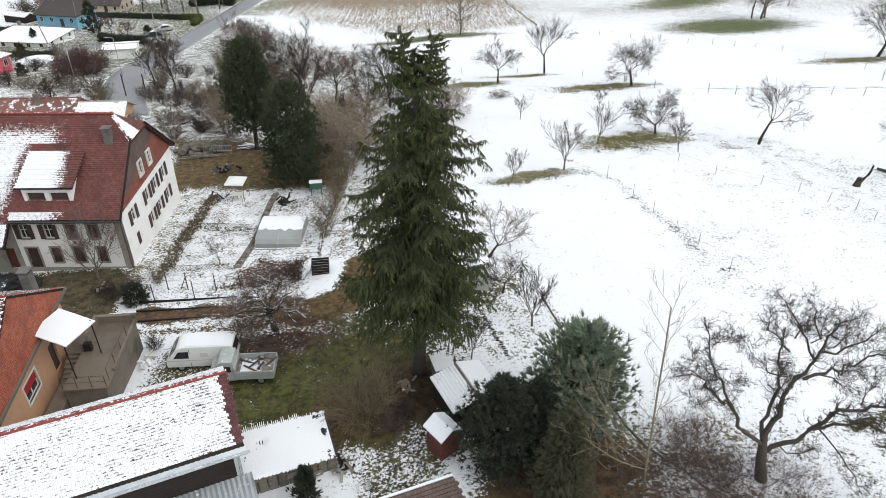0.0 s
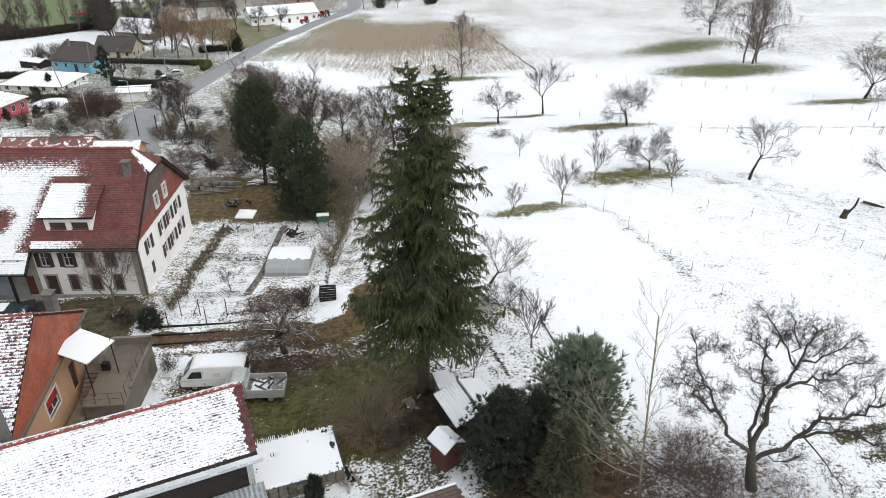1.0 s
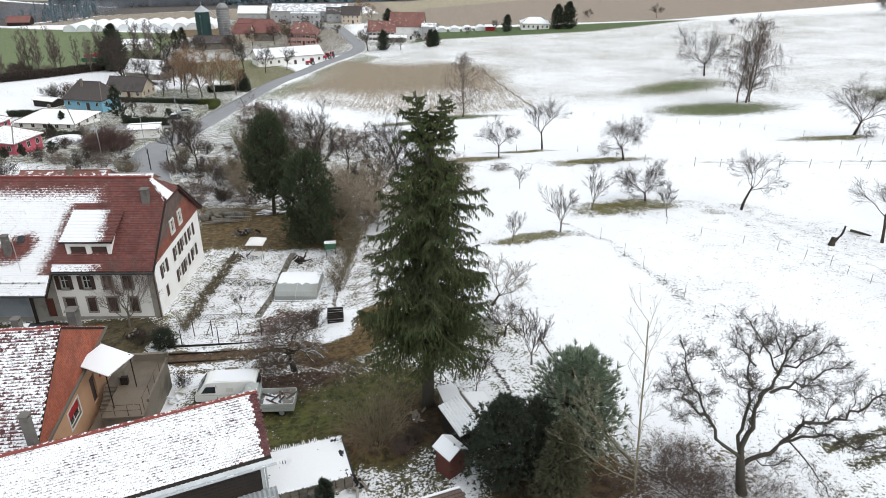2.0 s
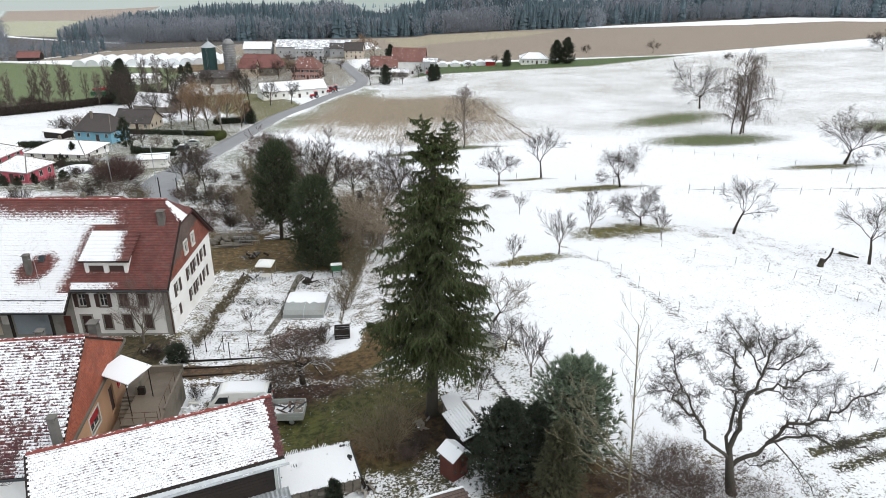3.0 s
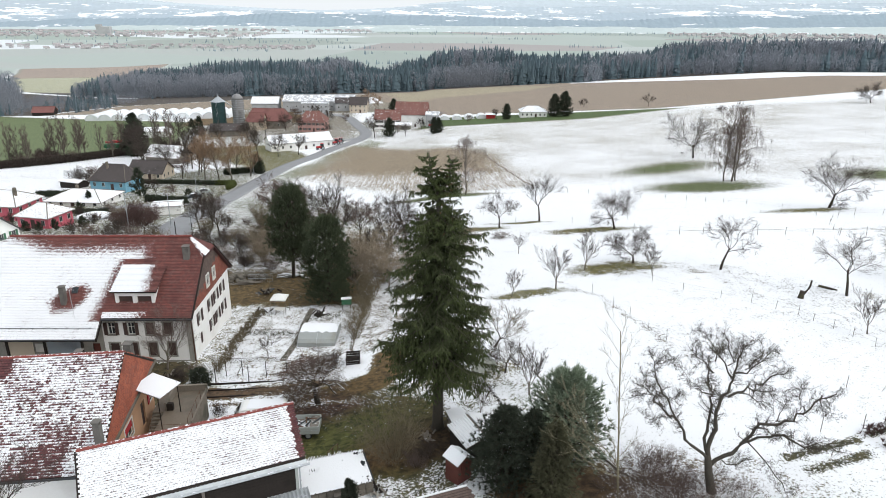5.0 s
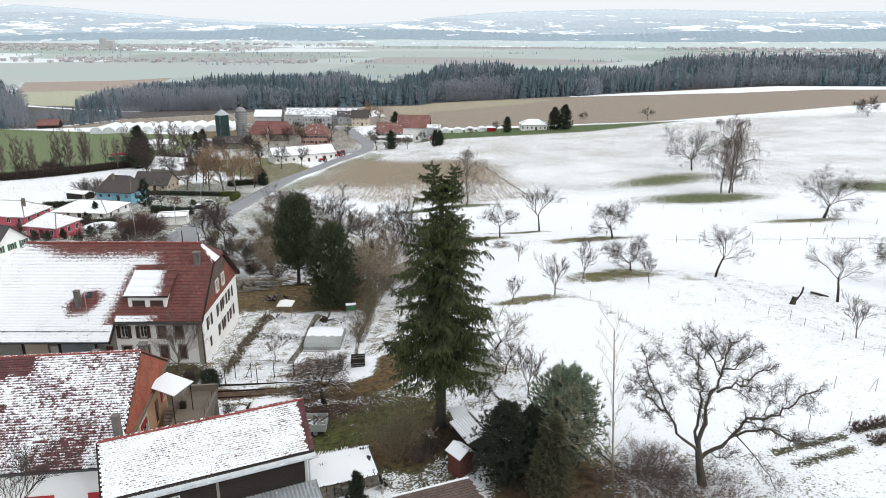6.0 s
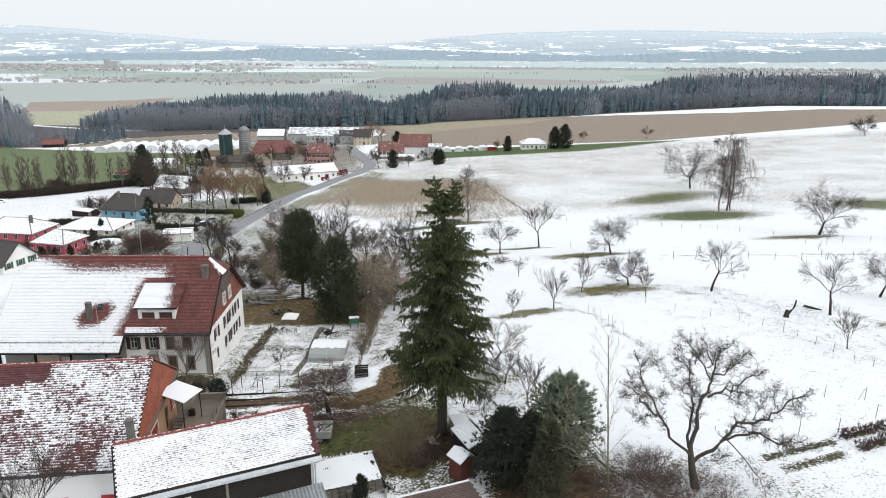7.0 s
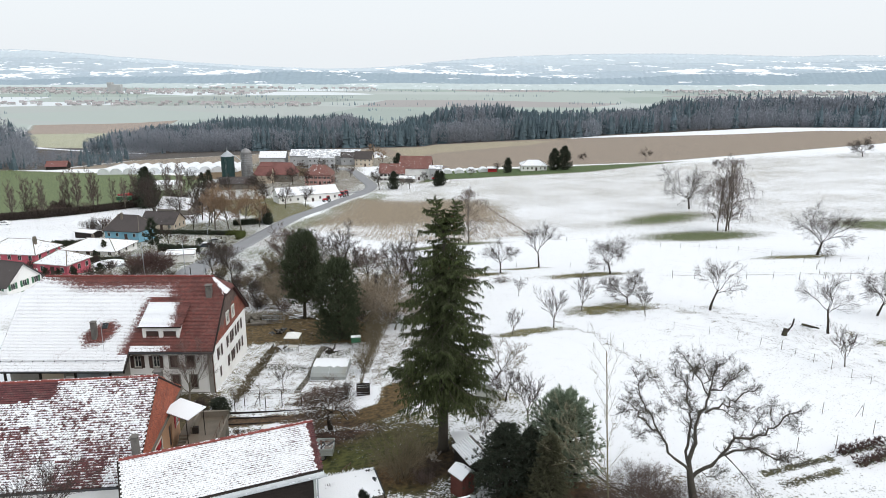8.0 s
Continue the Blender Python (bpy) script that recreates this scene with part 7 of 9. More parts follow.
def pickup():
    v = thing("pickup_truck", pose(-15.9, 34.75, gz(-15.9, 34.8) + 0.02, 0, 0, 2), "pale grey drop-side pickup truck with scrap on its bed", "truck")
    cab = shell([(-2.5, 0.4), (-2.52, 0.95), (-2.3, 1.1), (-1.85, 1.75), (-1.6, 1.85), (-0.95, 1.86), (-0.8, 1.1), (-0.8, 0.4)], 0.84, 1.0, 0.14).link("cab", M_TRUCK, v)
    Geo().box(-1.8, -0.86, 1.15, -1.05, -0.84, 1.6).link("side_window", M_GLASS, v)
    Geo().box(-0.85, -0.86, 0.72, 1.6, 0.86, 0.8).link("bed", M_WOODG, v)
    for s in (-1, 1):
        Geo().bevel_box(-0.85, s * 0.88 - 0.03, 0.5, 1.62, s * 0.88 + 0.03, 1.18, 0.012).link("side_panel", M_TRUCK, v)
        Geo().box(-0.85, s * 0.915 - 0.006, 0.84, 1.62, s * 0.915 + 0.006, 0.87).link("crease", M_GALV, v)
    Geo().bevel_box(1.6, -0.86, 0.6, 1.66, 0.86, 1.18, 0.012).link("tailgate", M_TRUCK, v)
    Geo().box(-0.86, -0.86, 0.8, -0.8, 0.86, 1.4).link("headboard", M_TRUCK, v)
    Geo().box(-0.7, -0.6, 0.35, 1.5, 0.6, 0.6).link("chassis", M_DARKM, v)
    for s in (-1, 1):
        wheel(v, 0.75, s * 0.76, 0.31)
        wheel(v, -1.75, s * 0.76, 0.31)
    r = random.Random(2)
    for k in range(7):
        m = Matrix.Translation((-0.2 + 0.25 * k, r.uniform(-0.4, 0.4), 0.9 + 0.04 * k)) @ Matrix.Rotation(r.random() * 3, 4, "Z") @ Matrix.Rotation(r.uniform(-.15, .15), 4, "Y")
        Geo().bevel_box(-0.6, -0.06, -0.03, 0.6, 0.06, 0.03, 0.01, m).link("scrap", M_RUST if k % 2 else M_DARKM, v)
    Geo().bevel_box(0.9, -0.8, 1.05, 1.6, 0.8, 1.12, 0.01).link("board", M_WOODG, v)
    Geo().bevel_box(-0.6, -0.5, 0.80, 0.9, 0.5, 0.86, 0.02).link("snow", M_SNOW, v, "snow on the truck bed")


van()
pickup()

# ---------------------------------------------------------------- fences
def post(x, y, h=1.2, r=0.03, mat=None, name="fence_post", label="weathered wooden fence post in the snow", group="meadow fence posts", lean=0.0):
    o = thing(name, pose(x, y, gz(x, y), 0, lean, (x * 37 + y * 11) % 360), label, "post", group)
    Geo().tube([(0, 0, -0.3), (0, 0, h * 0.6), (0.01, 0, h)], [r, r * 0.95, r * 0.85], 6).link("shaft", mat or M_BARKG, o)
    return o


fr = random.Random(77)


def fence_line(pts, gap, h=1.15, r=0.032, group="meadow fence posts", wire=True, mat=None, lab="weathered wooden fence post in the snow"):
    """Posts along a line, and thin wires between them."""
    L = smooth_line(pts, gap)
    tops = []
    for p in L:
        x, y = p[0] + fr.gauss(0, 0.12), p[1] + fr.gauss(0, 0.12)
        hh = h * fr.uniform(0.85, 1.12)
        post(x, y, hh, r * fr.uniform(0.85, 1.2), mat, label=lab, group=group, lean=fr.gauss(0, 3))
        tops.append((x, y, gz(x, y), hh))
    if wire:
        for a, b in zip(tops[:-1], tops[1:]):
            o = thing("fence_wire", pose(a[0], a[1], a[2]), "thin rusty fence wires strung between posts", "wire", group.replace("posts", "wires"))
            for f in (0.5, 0.9):
                Geo().tube([(0, 0, a[3] * f), ((b[0] - a[0]) / 2, (b[1] - a[1]) / 2, (b[2] - a[2] + (a[3] + b[3]) * f) / 2 - 0.03), (b[0] - a[0], b[1] - a[1], b[2] - a[2] + b[3] * f)], 0.005, 3, False).link("wire", M_RUST, o)


fence_line([(20, 68), (25, 61), (30.2, 55.6), (33.3, 51.6), (35.0, 47.8), (36.2, 43.5), (37.8, 40.3)], 4.6, 1.05, 0.024)
fence_line([(37.8, 40.3), (46, 36), (55, 32)], 5.2, 1.05, 0.024)
fence_line([(-1.3, 66), (-0.9, 62.4), (-1.4, 59.1), (-1.0, 56.2), (-0.9, 52.3)], 3.6, 1.2, 0.03, wire=False)
fence_line([(34.6, 88.8), (42, 87.6), (50, 86.3), (58, 85.3), (67.3, 84.6), (85, 83)], 5.2, 1.25, 0.04)
fence_line([(58, 85.3), (61, 93), (66, 99), (75, 101), (92, 99)], 6.0, 1.2)
fence_line([(29.0, 148), (38, 138), (46.9, 130), (53, 124), (58.8, 118), (63.0, 100.5)], 6.0, 1.2)
fence_line([(60, 186), (75, 185), (100, 190), (130, 200)], 8.0, 1.2, wire=False)
fence_line([(95, 268), (112, 236), (140, 240), (175, 262)], 9.0, 1.3, wire=False)
fence_line([(2.0, 107), (20, 101), (28, 92)], 8.0, 1.1, wire=False)
fence_line([(-159.8, 221.9), (-148.8, 226.2), (-132.1, 229.7)], 3.6, 1.2)
for x, y in ((28.8, 35.5), (26.6, 29.7), (32.0, 34.9), (30.9, 31.7), (23.4, 29.6)):
    post(x, y, 1.3, 0.026)
for x, y in ((14.0, 61.2), (15.3, 56.6), (16.1, 53.0), (16.8, 49.1), (17.8, 46.6), (18.8, 42.7)):
    post(x, y, 1.25, 0.022, group="meadow stakes", lean=4)
br = thing("fence_brace", pose(31.4, 34.9, gz(31.4, 34.9)), "slanting wooden brace beside a fence post", "post")
Geo().tube([(0, 0, 0), (0.5, 0, 1.15)], 0.018, 5).link("shaft", M_BARKG, br)

# meadow boundary: low dark timber edging running down the slope
edge_pts = smooth_line([(3.4, 45.4), (4.6, 38.6), (5.6, 33.5), (6.6, 29.0), (7.6, 26.0), (9.1, 24.4), (10.4, 22.0)], 2.0)
for a, b in zip(edge_pts[:-1], edge_pts[1:]):
    d = b - a
    o = thing("timber_edging", pose(a[0], a[1], gz(*a), 0, math.degrees(-math.atan2(gz(*b) - gz(*a), np.linalg.norm(d))), math.degrees(math.atan2(d[1], d[0]))), "dark rotten timber edging along the meadow", "edging", "meadow edging")
    Geo().bevel_box(0, -0.05, -0.2, float(np.linalg.norm(d)) + 0.03, 0.05, 0.07 + 0.05 * math.sin(a[1] * 1.7), 0.015).link("board", M_BARKG, o)

EDGE = [tuple(p) for p in edge_pts]
# ---------------------------------------------------------------- vegetable plots
def hedge_strip(name, pts, w, h, mat, label, seed, group="", step=0.5, blades=9, cat="hedge"):
    """A strip of dense low growth along a line."""
    L = smooth_line(pts, step)
    o = thing(name, pose(L[0][0], L[0][1], gz(*L[0])), label, cat, group)
    g = Geo()
    r = random.Random(seed)
    base = np.array([L[0][0], L[0][1]])
    z0 = gz(*L[0])
    for p in L:
        for k in range(max(2, int(w * h * 24))):
            x, y = p[0] + r.uniform(-w, w) / 2, p[1] + r.uniform(-w, w) / 2
            tuft(g, Vector((x - base[0], y - base[1], gz(x, y) - z0 + h * 0.75 * r.random())), Vector((r.gauss(0, .4), r.gauss(0, .4), 1)).normalized(), h * r.uniform(0.25, 0.5), blades, r, 0.085, 1.1)
    g.link("foliage", mat, o)
    return o


hedge_strip("hedge", [(-25.9, 48.2), (-26.0, 53), (-25.7, 58), (-25.6, 62.5)], 1.1, 0.8, M_DRY, "withered brown herbaceous hedge beside the plots", 3)
hedge_strip("hedge", [(-25.4, 56.0), (-23, 55.4), (-20.6, 55.2)], 0.8, 0.6, M_HEDGE, "withered brown border between the plots", 4)
hedge_strip("hedge", [(-20.2, 48.6), (-19.6, 52), (-19.7, 58), (-19.4, 62.5)], 0.6, 0.5, M_HEDGE, "low green border along the garden path", 5)
hedge_strip("hedge", [(-13.3, 49.5), (-13.5, 55), (-13.1, 60), (-12.8, 66)], 0.4, 0.7, M_DRY, "tall dry brown hedge at the plots", 6)
hedge_strip("hedge", [(-19, 60), (-15.5, 60.5)], 2.0, 0.45, M_HEDGE, "frosted winter vegetables in a plot", 7, cat="vegetables")
hedge_strip("hedge", [(-2.6, 40.6), (0.5, 40.9)], 0.8, 0.45, M_HEDGE, "grassy growth in front of the tent", 8)
hedge_strip("hedge", [(-28.6, 60.5), (-28.7, 50)], 0.3, 0.2, M_HEDGE, "moss-green grass at the wall foot", 9, cat="grass")

for x0, y0, x1, y1, h in ((-26.6, 43.75, -14.8, 44.6, 0.3), (-26.4, 42.6, -16.5, 43.3, 0.2), (-26.0, 41.3, -17.5, 42.0, 0.18)):
    o = thing("garden_edging", pose(x0, y0, gz(x0, y0), 0, 0, math.degrees(math.atan2(y1 - y0, x1 - x0))), "dark timber edging of a vegetable bed", "edging", "bed edgings")
    n = 4
    ln = math.hypot(x1 - x0, y1 - y0)
    Geo().bevel_box(0, -0.05, -0.3, ln, 0.05, h * 0.6, 0.015).link("board", M_WOOD, o)


def lattice(x0, y0, x1, y1, h):
    ln = math.hypot(x1 - x0, y1 - y0)
    o = thing("lattice_fence", pose(x0, y0, (gz(x0, y0) + gz(x1, y1)) / 2, 0, 0, math.degrees(math.atan2(y1 - y0, x1 - x0))), "low crossed-stick lattice fence around a plot", "fence", "lattice fences")
    k = 0
    x = 0.0
    while x < ln - 0.1:
        for s in (-1, 1):
            a, b = (x, x + h * 0.9) if s > 0 else (x + h * 0.9, x)
            Geo().tube([(a, s * 0.012, -0.1), (b, s * 0.012, h)], 0.014, 3).link("stick", M_BARK, o)
        x += 0.26
    Geo().tube([(0, 0, h), (ln, 0, h)], 0.018, 4).link("rail", M_BARK, o)


lattice(-25.6, 48.3, -20.6, 48.6, 0.55)
lattice(-25.2, 56.2, -20.6, 55.9, 0.5)
for x, y in ((-23.3, 45.5), (-21.0, 45.3), (-19.0, 45.2), (-24.9, 45.6), (-25.4, 43.9), (-22.4, 44.2)):
    post(x, y, 1.7, 0.04, M_WOOD, "trellis_post", "dark wooden trellis post in the garden", "trellis posts")
for y, z in ((45.45, 1.0), (45.45, 1.5)):
    o = thing("trellis_wire", pose(-24.9, y, gz(-24.9, y)), "thin trellis wire between garden posts", "wire", "trellis wires")
    Geo().tube([(0, 0, z), (6, -0.2, z)], 0.008, 3).link("wire", M_RUST, o)
o = thing("trellis_brace", pose(-23.9, 45.5, gz(-23.9, 45.5)), "slanting wooden trellis brace", "post")
Geo().tube([(0, 0, 0), (0.6, 0, 1.3)], 0.03, 4).link("shaft", M_WOOD, o)

# plank path between the plots
pr = random.Random(8)
path = thing("garden_path", pose(-20.1, 48.6, 0), "grey plank path between the vegetable plots", "path", kind="structure")
for k in range(26):
    y = 0.58 * k
    x = 0.25 * math.sin(k * 0.2) + 0.03 * k
    z = gz(-20.1 + x, 48.6 + y)
    Geo().bevel_box(x - 0.32, y, z + 0.02, x + 0.32, y + 0.54, z + 0.08 + 0.01 * pr.random(), 0.012).link("plank", M_WOODG, path)


M_TARPG = surface("grey_translucent_tarp", (0.3, 0.32, 0.31), 0.45, 0.15, 1.5, 0.35, 0.1, other=(0.22, 0.2, 0.15))


def greenhouse():
    g = thing("cold_frame", pose(-17.2, 54.1, gz(-17.2, 54.1) - 0.05, 0, 0, -1), "low plastic garden tunnel with snow on top", "greenhouse")
    arc = [(-2.25, 0), (-2.25, 0.65), (-1.9, 0.98), (-1.0, 1.16), (0.0, 1.2), (1.0, 1.16), (1.9, 0.98), (2.25, 0.65), (2.25, 0)]
    a = Geo()
    for y, z in arc:
        a.V += [(-1.95, y, z), (1.95, y, z)]
    a.F = [(2 * i, 2 * i + 1, 2 * i + 3, 2 * i + 2) for i in range(len(arc) - 1)] + [tuple(2 * i for i in range(len(arc)))[::-1], tuple(2 * i + 1 for i in range(len(arc)))]
    a.link("cover", M_TARPG, g, "milky plastic cover")
    s, hr_ = Geo(), random.Random(6)
    ys = [-0.9, -0.3, 0.3, 0.9, 1.4, 1.8, 2.1]
    nx = 26
    top = lambda y: float(np.interp(y, [p[0] for p in arc[1:-1]], [p[1] for p in arc[1:-1]]))
    edge = [-0.75 + 0.35 * noise.noise(Vector((i * 0.35, 0, 4))) + 0.1 * hr_.random() for i in range(nx + 1)]
    for i in range(nx + 1):
        for k, y in enumerate(ys):
            yy = max(y, edge[i]) if k else edge[i]
            s.V.append((-1.98 + 3.96 * i / nx, yy, top(yy) + (0.01 if k in (0, len(ys) - 1) else 0.06 + 0.03 * hr_.random())))
    w_ = len(ys)
    s.F = [(i * w_ + k, (i + 1) * w_ + k, (i + 1) * w_ + k + 1, i * w_ + k + 1) for i in range(nx) for k in range(w_ - 1)]
    s.link("snow", M_SNOW, g, "snow lying on the cover", True)
    for x in (-1.97, 0, 1.97):
        Geo().tube([(x, y * 1.01, z * 1.012) for y, z in arc], 0.025, 5).link("hoop", M_GALV, g)
    Geo().tube([(-2.1, -2.6, 0.25), (2.2, -2.5, 0.3)], 0.03, 4).link("pole", M_WOODG, g)


greenhouse()


def pavilion():
    p = thing("garden_pavilion", pose(-23.3, 62.9, gz(-23.3, 62.9), 0, 0, -3), "small garden pavilion with white cloth roof", "pavilion")
    w = 0.92
    Geo().add([Vector((-w, -w, 2.0)), Vector((w, -w, 2.0)), Vector((w, w, 2.0)), Vector((-w, w, 2.0)), Vector((0, 0, 2.5)), Vector((-w, -w, 1.88)), Vector((w, -w, 1.88)), Vector((w, w, 1.88)), Vector((-w, w, 1.88)), Vector((0, 0, 2.43))],
              [(0, 1, 4), (1, 2, 4), (2, 3, 4), (3, 0, 4), (0, 5, 6, 1), (1, 6, 7, 2), (2, 7, 8, 3), (3, 8, 5, 0), (6, 5, 9), (7, 6, 9), (8, 7, 9), (5, 8, 9)]).link("roof", M_VAN, p, "white pyramid cloth roof")
    for x in (-w + .04, w - .04):
        for y in (-w + .04, w - .04):
            Geo().tube([(x, y, -0.1), (x, y, 1.95)], 0.03, 5).link("post", M_WOODG, p)
    t = thing("garden_table", pose(-23.2, 62.3, gz(-23.2, 62.3)), "pale garden table under the pavilion", "table")
    Geo().bevel_box(-0.6, -0.4, 0.68, 0.6, 0.4, 0.74, 0.02).link("tabletop", M_FRAME, t)
    for x in (-.5, .5):
        for y in (-.32, .32):
            Geo().tube([(x, y, 0), (x, y, 0.69)], 0.025, 5).link("leg", M_WOODG, t)


pavilion()


def stone_heap():
    r = random.Random(15)
    for k in range(46):
        x, y = -31.2 + r.gauss(0, 1.5), 76.6 + r.gauss(0, 0.8)
        s = r.uniform(0.25, 0.6)
        lay = max(0, 1.0 - math.hypot((x + 31.2) / 2.6, (y - 76.6) / 1.5))
        o = thing("boulder", pose(x, y, gz(x, y) + lay * 0.9, 0, 0, r.random() * 360), "grey field boulder in a stone heap", "stone", "stone heap")
        Geo().lump((0, 0, s * 0.4), s, s * r.uniform(.7, 1), s * r.uniform(.55, .8), r, 0.3, 5, 7).link("stone", M_ROCK, o)


stone_heap()
r2 = random.Random(16)
for k in range(9):
    x, y = -25.4 + 2.6 * r2.random(), 77.2 + r2.random()
    o = thing("board", pose(x, y, gz(x, y) + 0.06 + 0.05 * k, 0, r2.gauss(0, 4), r2.gauss(5, 16)), "snow-covered board in a loose stack", "board", "board stack")
    Geo().bevel_box(-1.5, -0.12, 0, 1.5, 0.12, 0.05, 0.01).link("plank", M_WOODG, o)
    Geo().bevel_box(-1.45, -0.11, 0.05, 1.45, 0.11, 0.085, 0.015).link("snow", M_SNOW, o)
for k in range(6):
    x, y = -31.3 + 0.35 * k, 74.2 + 0.12 * (k % 3)
    o = thing("pole", pose(x, y, gz(x, y) + 0.12 + 0.06 * k, 0, 2, r2.gauss(4, 8)), "snowy pole lying beside the stone heap", "pole", "stacked poles")
    Geo().tube([(-1.6, 0, 0), (1.6, 0, 0)], 0.06, 6).link("shaft", M_WOODG, o)
gp = thing("gate_panel", pose(-28.6, 75.3, gz(-28.6, 75.3) - 0.02, -12, 0, 3), "leaning steel mesh gate panel", "gate")
for k in range(15):
    Geo().tube([(-1.6 + k * 0.23, 0, 0), (-1.6 + k * 0.23, 0, 1.2)], 0.012, 4).link("bar", M_GALV, gp)
for z in (0.02, 0.6, 1.2):
    Geo().tube([(-1.65, 0, z), (1.65, 0, z)], 0.022, 5).link("rail", M_GALV, gp)


def heap(x, y, label, seed, n=14, s=0.5, mats=None, name="scrap_heap"):
    r = random.Random(seed)
    o = thing(name, pose(x, y, gz(x, y)), label, "heap")
    for k in range(n):
        m = Matrix.Translation((r.gauss(0, s * 0.8), r.gauss(0, s * 0.6), 0.08 + s * 0.5 * r.random())) @ Euler((r.random(), r.random(), r.random() * 6)).to_matrix().to_4x4()
        Geo().bevel_box(-s * r.uniform(.3, .9), -s * .18, -s * .08, s * r.uniform(.3, .9), s * .18, s * .08, 0.01, m).link("piece", r.choice(mats or (M_WOOD, M_DARKM, M_WOODG)), o)
    return o


heap(-26.8, 70.3, "dark scrap heap with snowy boards on the lawn", 21, 16, 0.65)
heap(-18.2, 61.3, "stack of dark firewood and branches in the garden", 22, 18, 0.6, (M_WOOD, M_BARK))
heap(-30.0, 45.6, "pile of split logs and brush by the yard", 23, 20, 0.55, (M_WOODG, M_BARK, M_WOOD))
heap(-25.6, 62.9, "dark timber compost bay at the plot corner", 24, 10, 0.5, (M_WOOD,))
heap(-8.9, 26.2, "rubble and old boards behind the low shed", 25, 16, 0.45, (M_WOODG, M_STONE, M_WOOD))
heap(-7.6, 24.9, "pale crate among garden rubbish", 26, 5, 0.35, (M_FRAME, M_GALV))
heap(-5.4, 32.3, "white broken boards leaning at the spruce trunk", 27, 9, 0.5, (M_WOODG, M_WOODG, M_FRAME))
heap(-24.0, 36.2, "white boards and slabs beside the terrace", 28, 6, 0.6, (M_FRAME, M_SNOW))
cb = thing("compost_bin", pose(-12.9, 47.4, gz(-12.9, 47.4), 0, 0, 6), "dark wooden compost box at the garden edge", "compost bin")
for k in range(4):
    Geo().box(-0.7, -0.6, 0.02 + 0.25 * k, 0.7, -0.55, 0.22 + 0.25 * k).link("slat", M_WOOD, cb)
    Geo().box(-0.7, 0.55, 0.02 + 0.25 * k, 0.7, 0.6, 0.22 + 0.25 * k).link("slat", M_WOOD, cb)
    Geo().box(-0.7, -0.55, 0.02 + 0.25 * k, -0.65, 0.55, 0.22 + 0.25 * k).link("slat", M_WOOD, cb)
    Geo().box(0.65, -0.55, 0.02 + 0.25 * k, 0.7, 0.55, 0.22 + 0.25 * k).link("slat", M_WOOD, cb)
gb = thing("garden_cabinet", pose(-15.3, 63.0, gz(-15.3, 63.0), 0, 0, 8), "green metal garden cabinet with snow on its lid", "cabinet")
Geo().bevel_box(-0.6, -0.3, 0.75, 0.6, 0.3, 1.45, 0.02).link("body", M_GREENP, gb)
Geo().bevel_box(-0.65, -0.35, 1.45, 0.65, 0.35, 1.52, 0.02).link("lid", M_SNOW, gb)
for x in (-.5, .5):
    for y in (-.22, .22):
        Geo().box(x - .03, y - .03, 0, x + .03, y + .03, 0.76).link("leg", M_WOOD, gb)

r5 = random.Random(35)
for x, y, w, d in ((-38.6, 46.6, 2.6, 1.2), (-41.6, 46.2, 1.8, 1.0)):
    o = thing("plastic_sheeting", pose(x, y, gz(x, y), 0, 0, r5.uniform(-8, 8)), "crumpled black plastic sheeting on the farm yard", "sheeting", "yard sheeting")
    Geo().lump((0, 0, 0.25), w, d, 0.55, r5, 0.4, 7, 14).link("sheet", M_TYRE, o)
# round dark shrub, young trees by the house
yb_w, yb_n = conifer(111, 1.5, 1.15, 0.0, 700, 0.25, 14, 0.05, 0.3, 0.4, 1.1)
yb = thing("box_shrub", planted(-26.9, 43.9), "dark clipped box shrub by the terrace", "shrub")
yb_w.link("stem", M_BARK, yb)
yb_n.link("foliage", M_NEEDD, yb)
tree_thing("young_tree", planted(-31.1, 47.2), bare_tree(121, 6.2, 2.2, 0.12, (9, 6, 6, 4), 0.75, 0.14, 0.15, 0, 0.58, lead=0.8, first=0.35, twig=0.008), (M_BARKG, M_TWIGR), "slim leafless tree in front of the farmhouse")
tree_thing("young_tree", planted(-21.7, 49.2), bare_tree(123, 2.7, 0.9, 0.05, (5, 4, 4, 3), 0.6, 0.1, 0.16, 0, 0.6, lead=0.8, first=0.5), (M_BARKG, M_TWIG), "small leafless sapling in a plot")
for x, y, s, k in ((-23.4, 38.0, 0.35, 0), (-27.8, 46.0, 0.4, 1), (-29.0, 44.4, 0.45, 0), (-26.0, 46.6, 0.35, 2)):
    put_copy(shr[k], x, y, x * 50, s)
put_copy(upright, -31.0, 19.8, 40, 1.0)
dk_w, dk_n = conifer(113, 2.6, 0.8, 0.0, 700, 0.28, 14, 0.06, 0.5, 1.5, 0.5)
dk = thing("cypress_tree", planted(-10.7, 24.2), "small dark columnar cypress by the stone shed", "tree")
dk_w.link("trunk", M_BARK, dk)
dk_n.link("foliage", M_NEEDD, dk)
put_copy(shr[1], -6.4, 28.8, 30, 0.45)
put_copy(shr[0], -5.6, 29.6, 130, 0.4)
gt = thing("yard_gate", pose(-12.9, 29.6, gz(-12.9, 29.6), 0, 0, 60), "rusty steel frame gate beside the barn", "gate")
for z in (0.1, 0.75, 1.5):
    Geo().tube([(0, 0, z), (1.2, 0, z)], 0.025, 5).link("rail", M_RUST, gt)
for x in (0, 0.6, 1.2):
    Geo().tube([(x, 0, 0), (x, 0, 1.5)], 0.025, 5).link("post", M_RUST, gt)


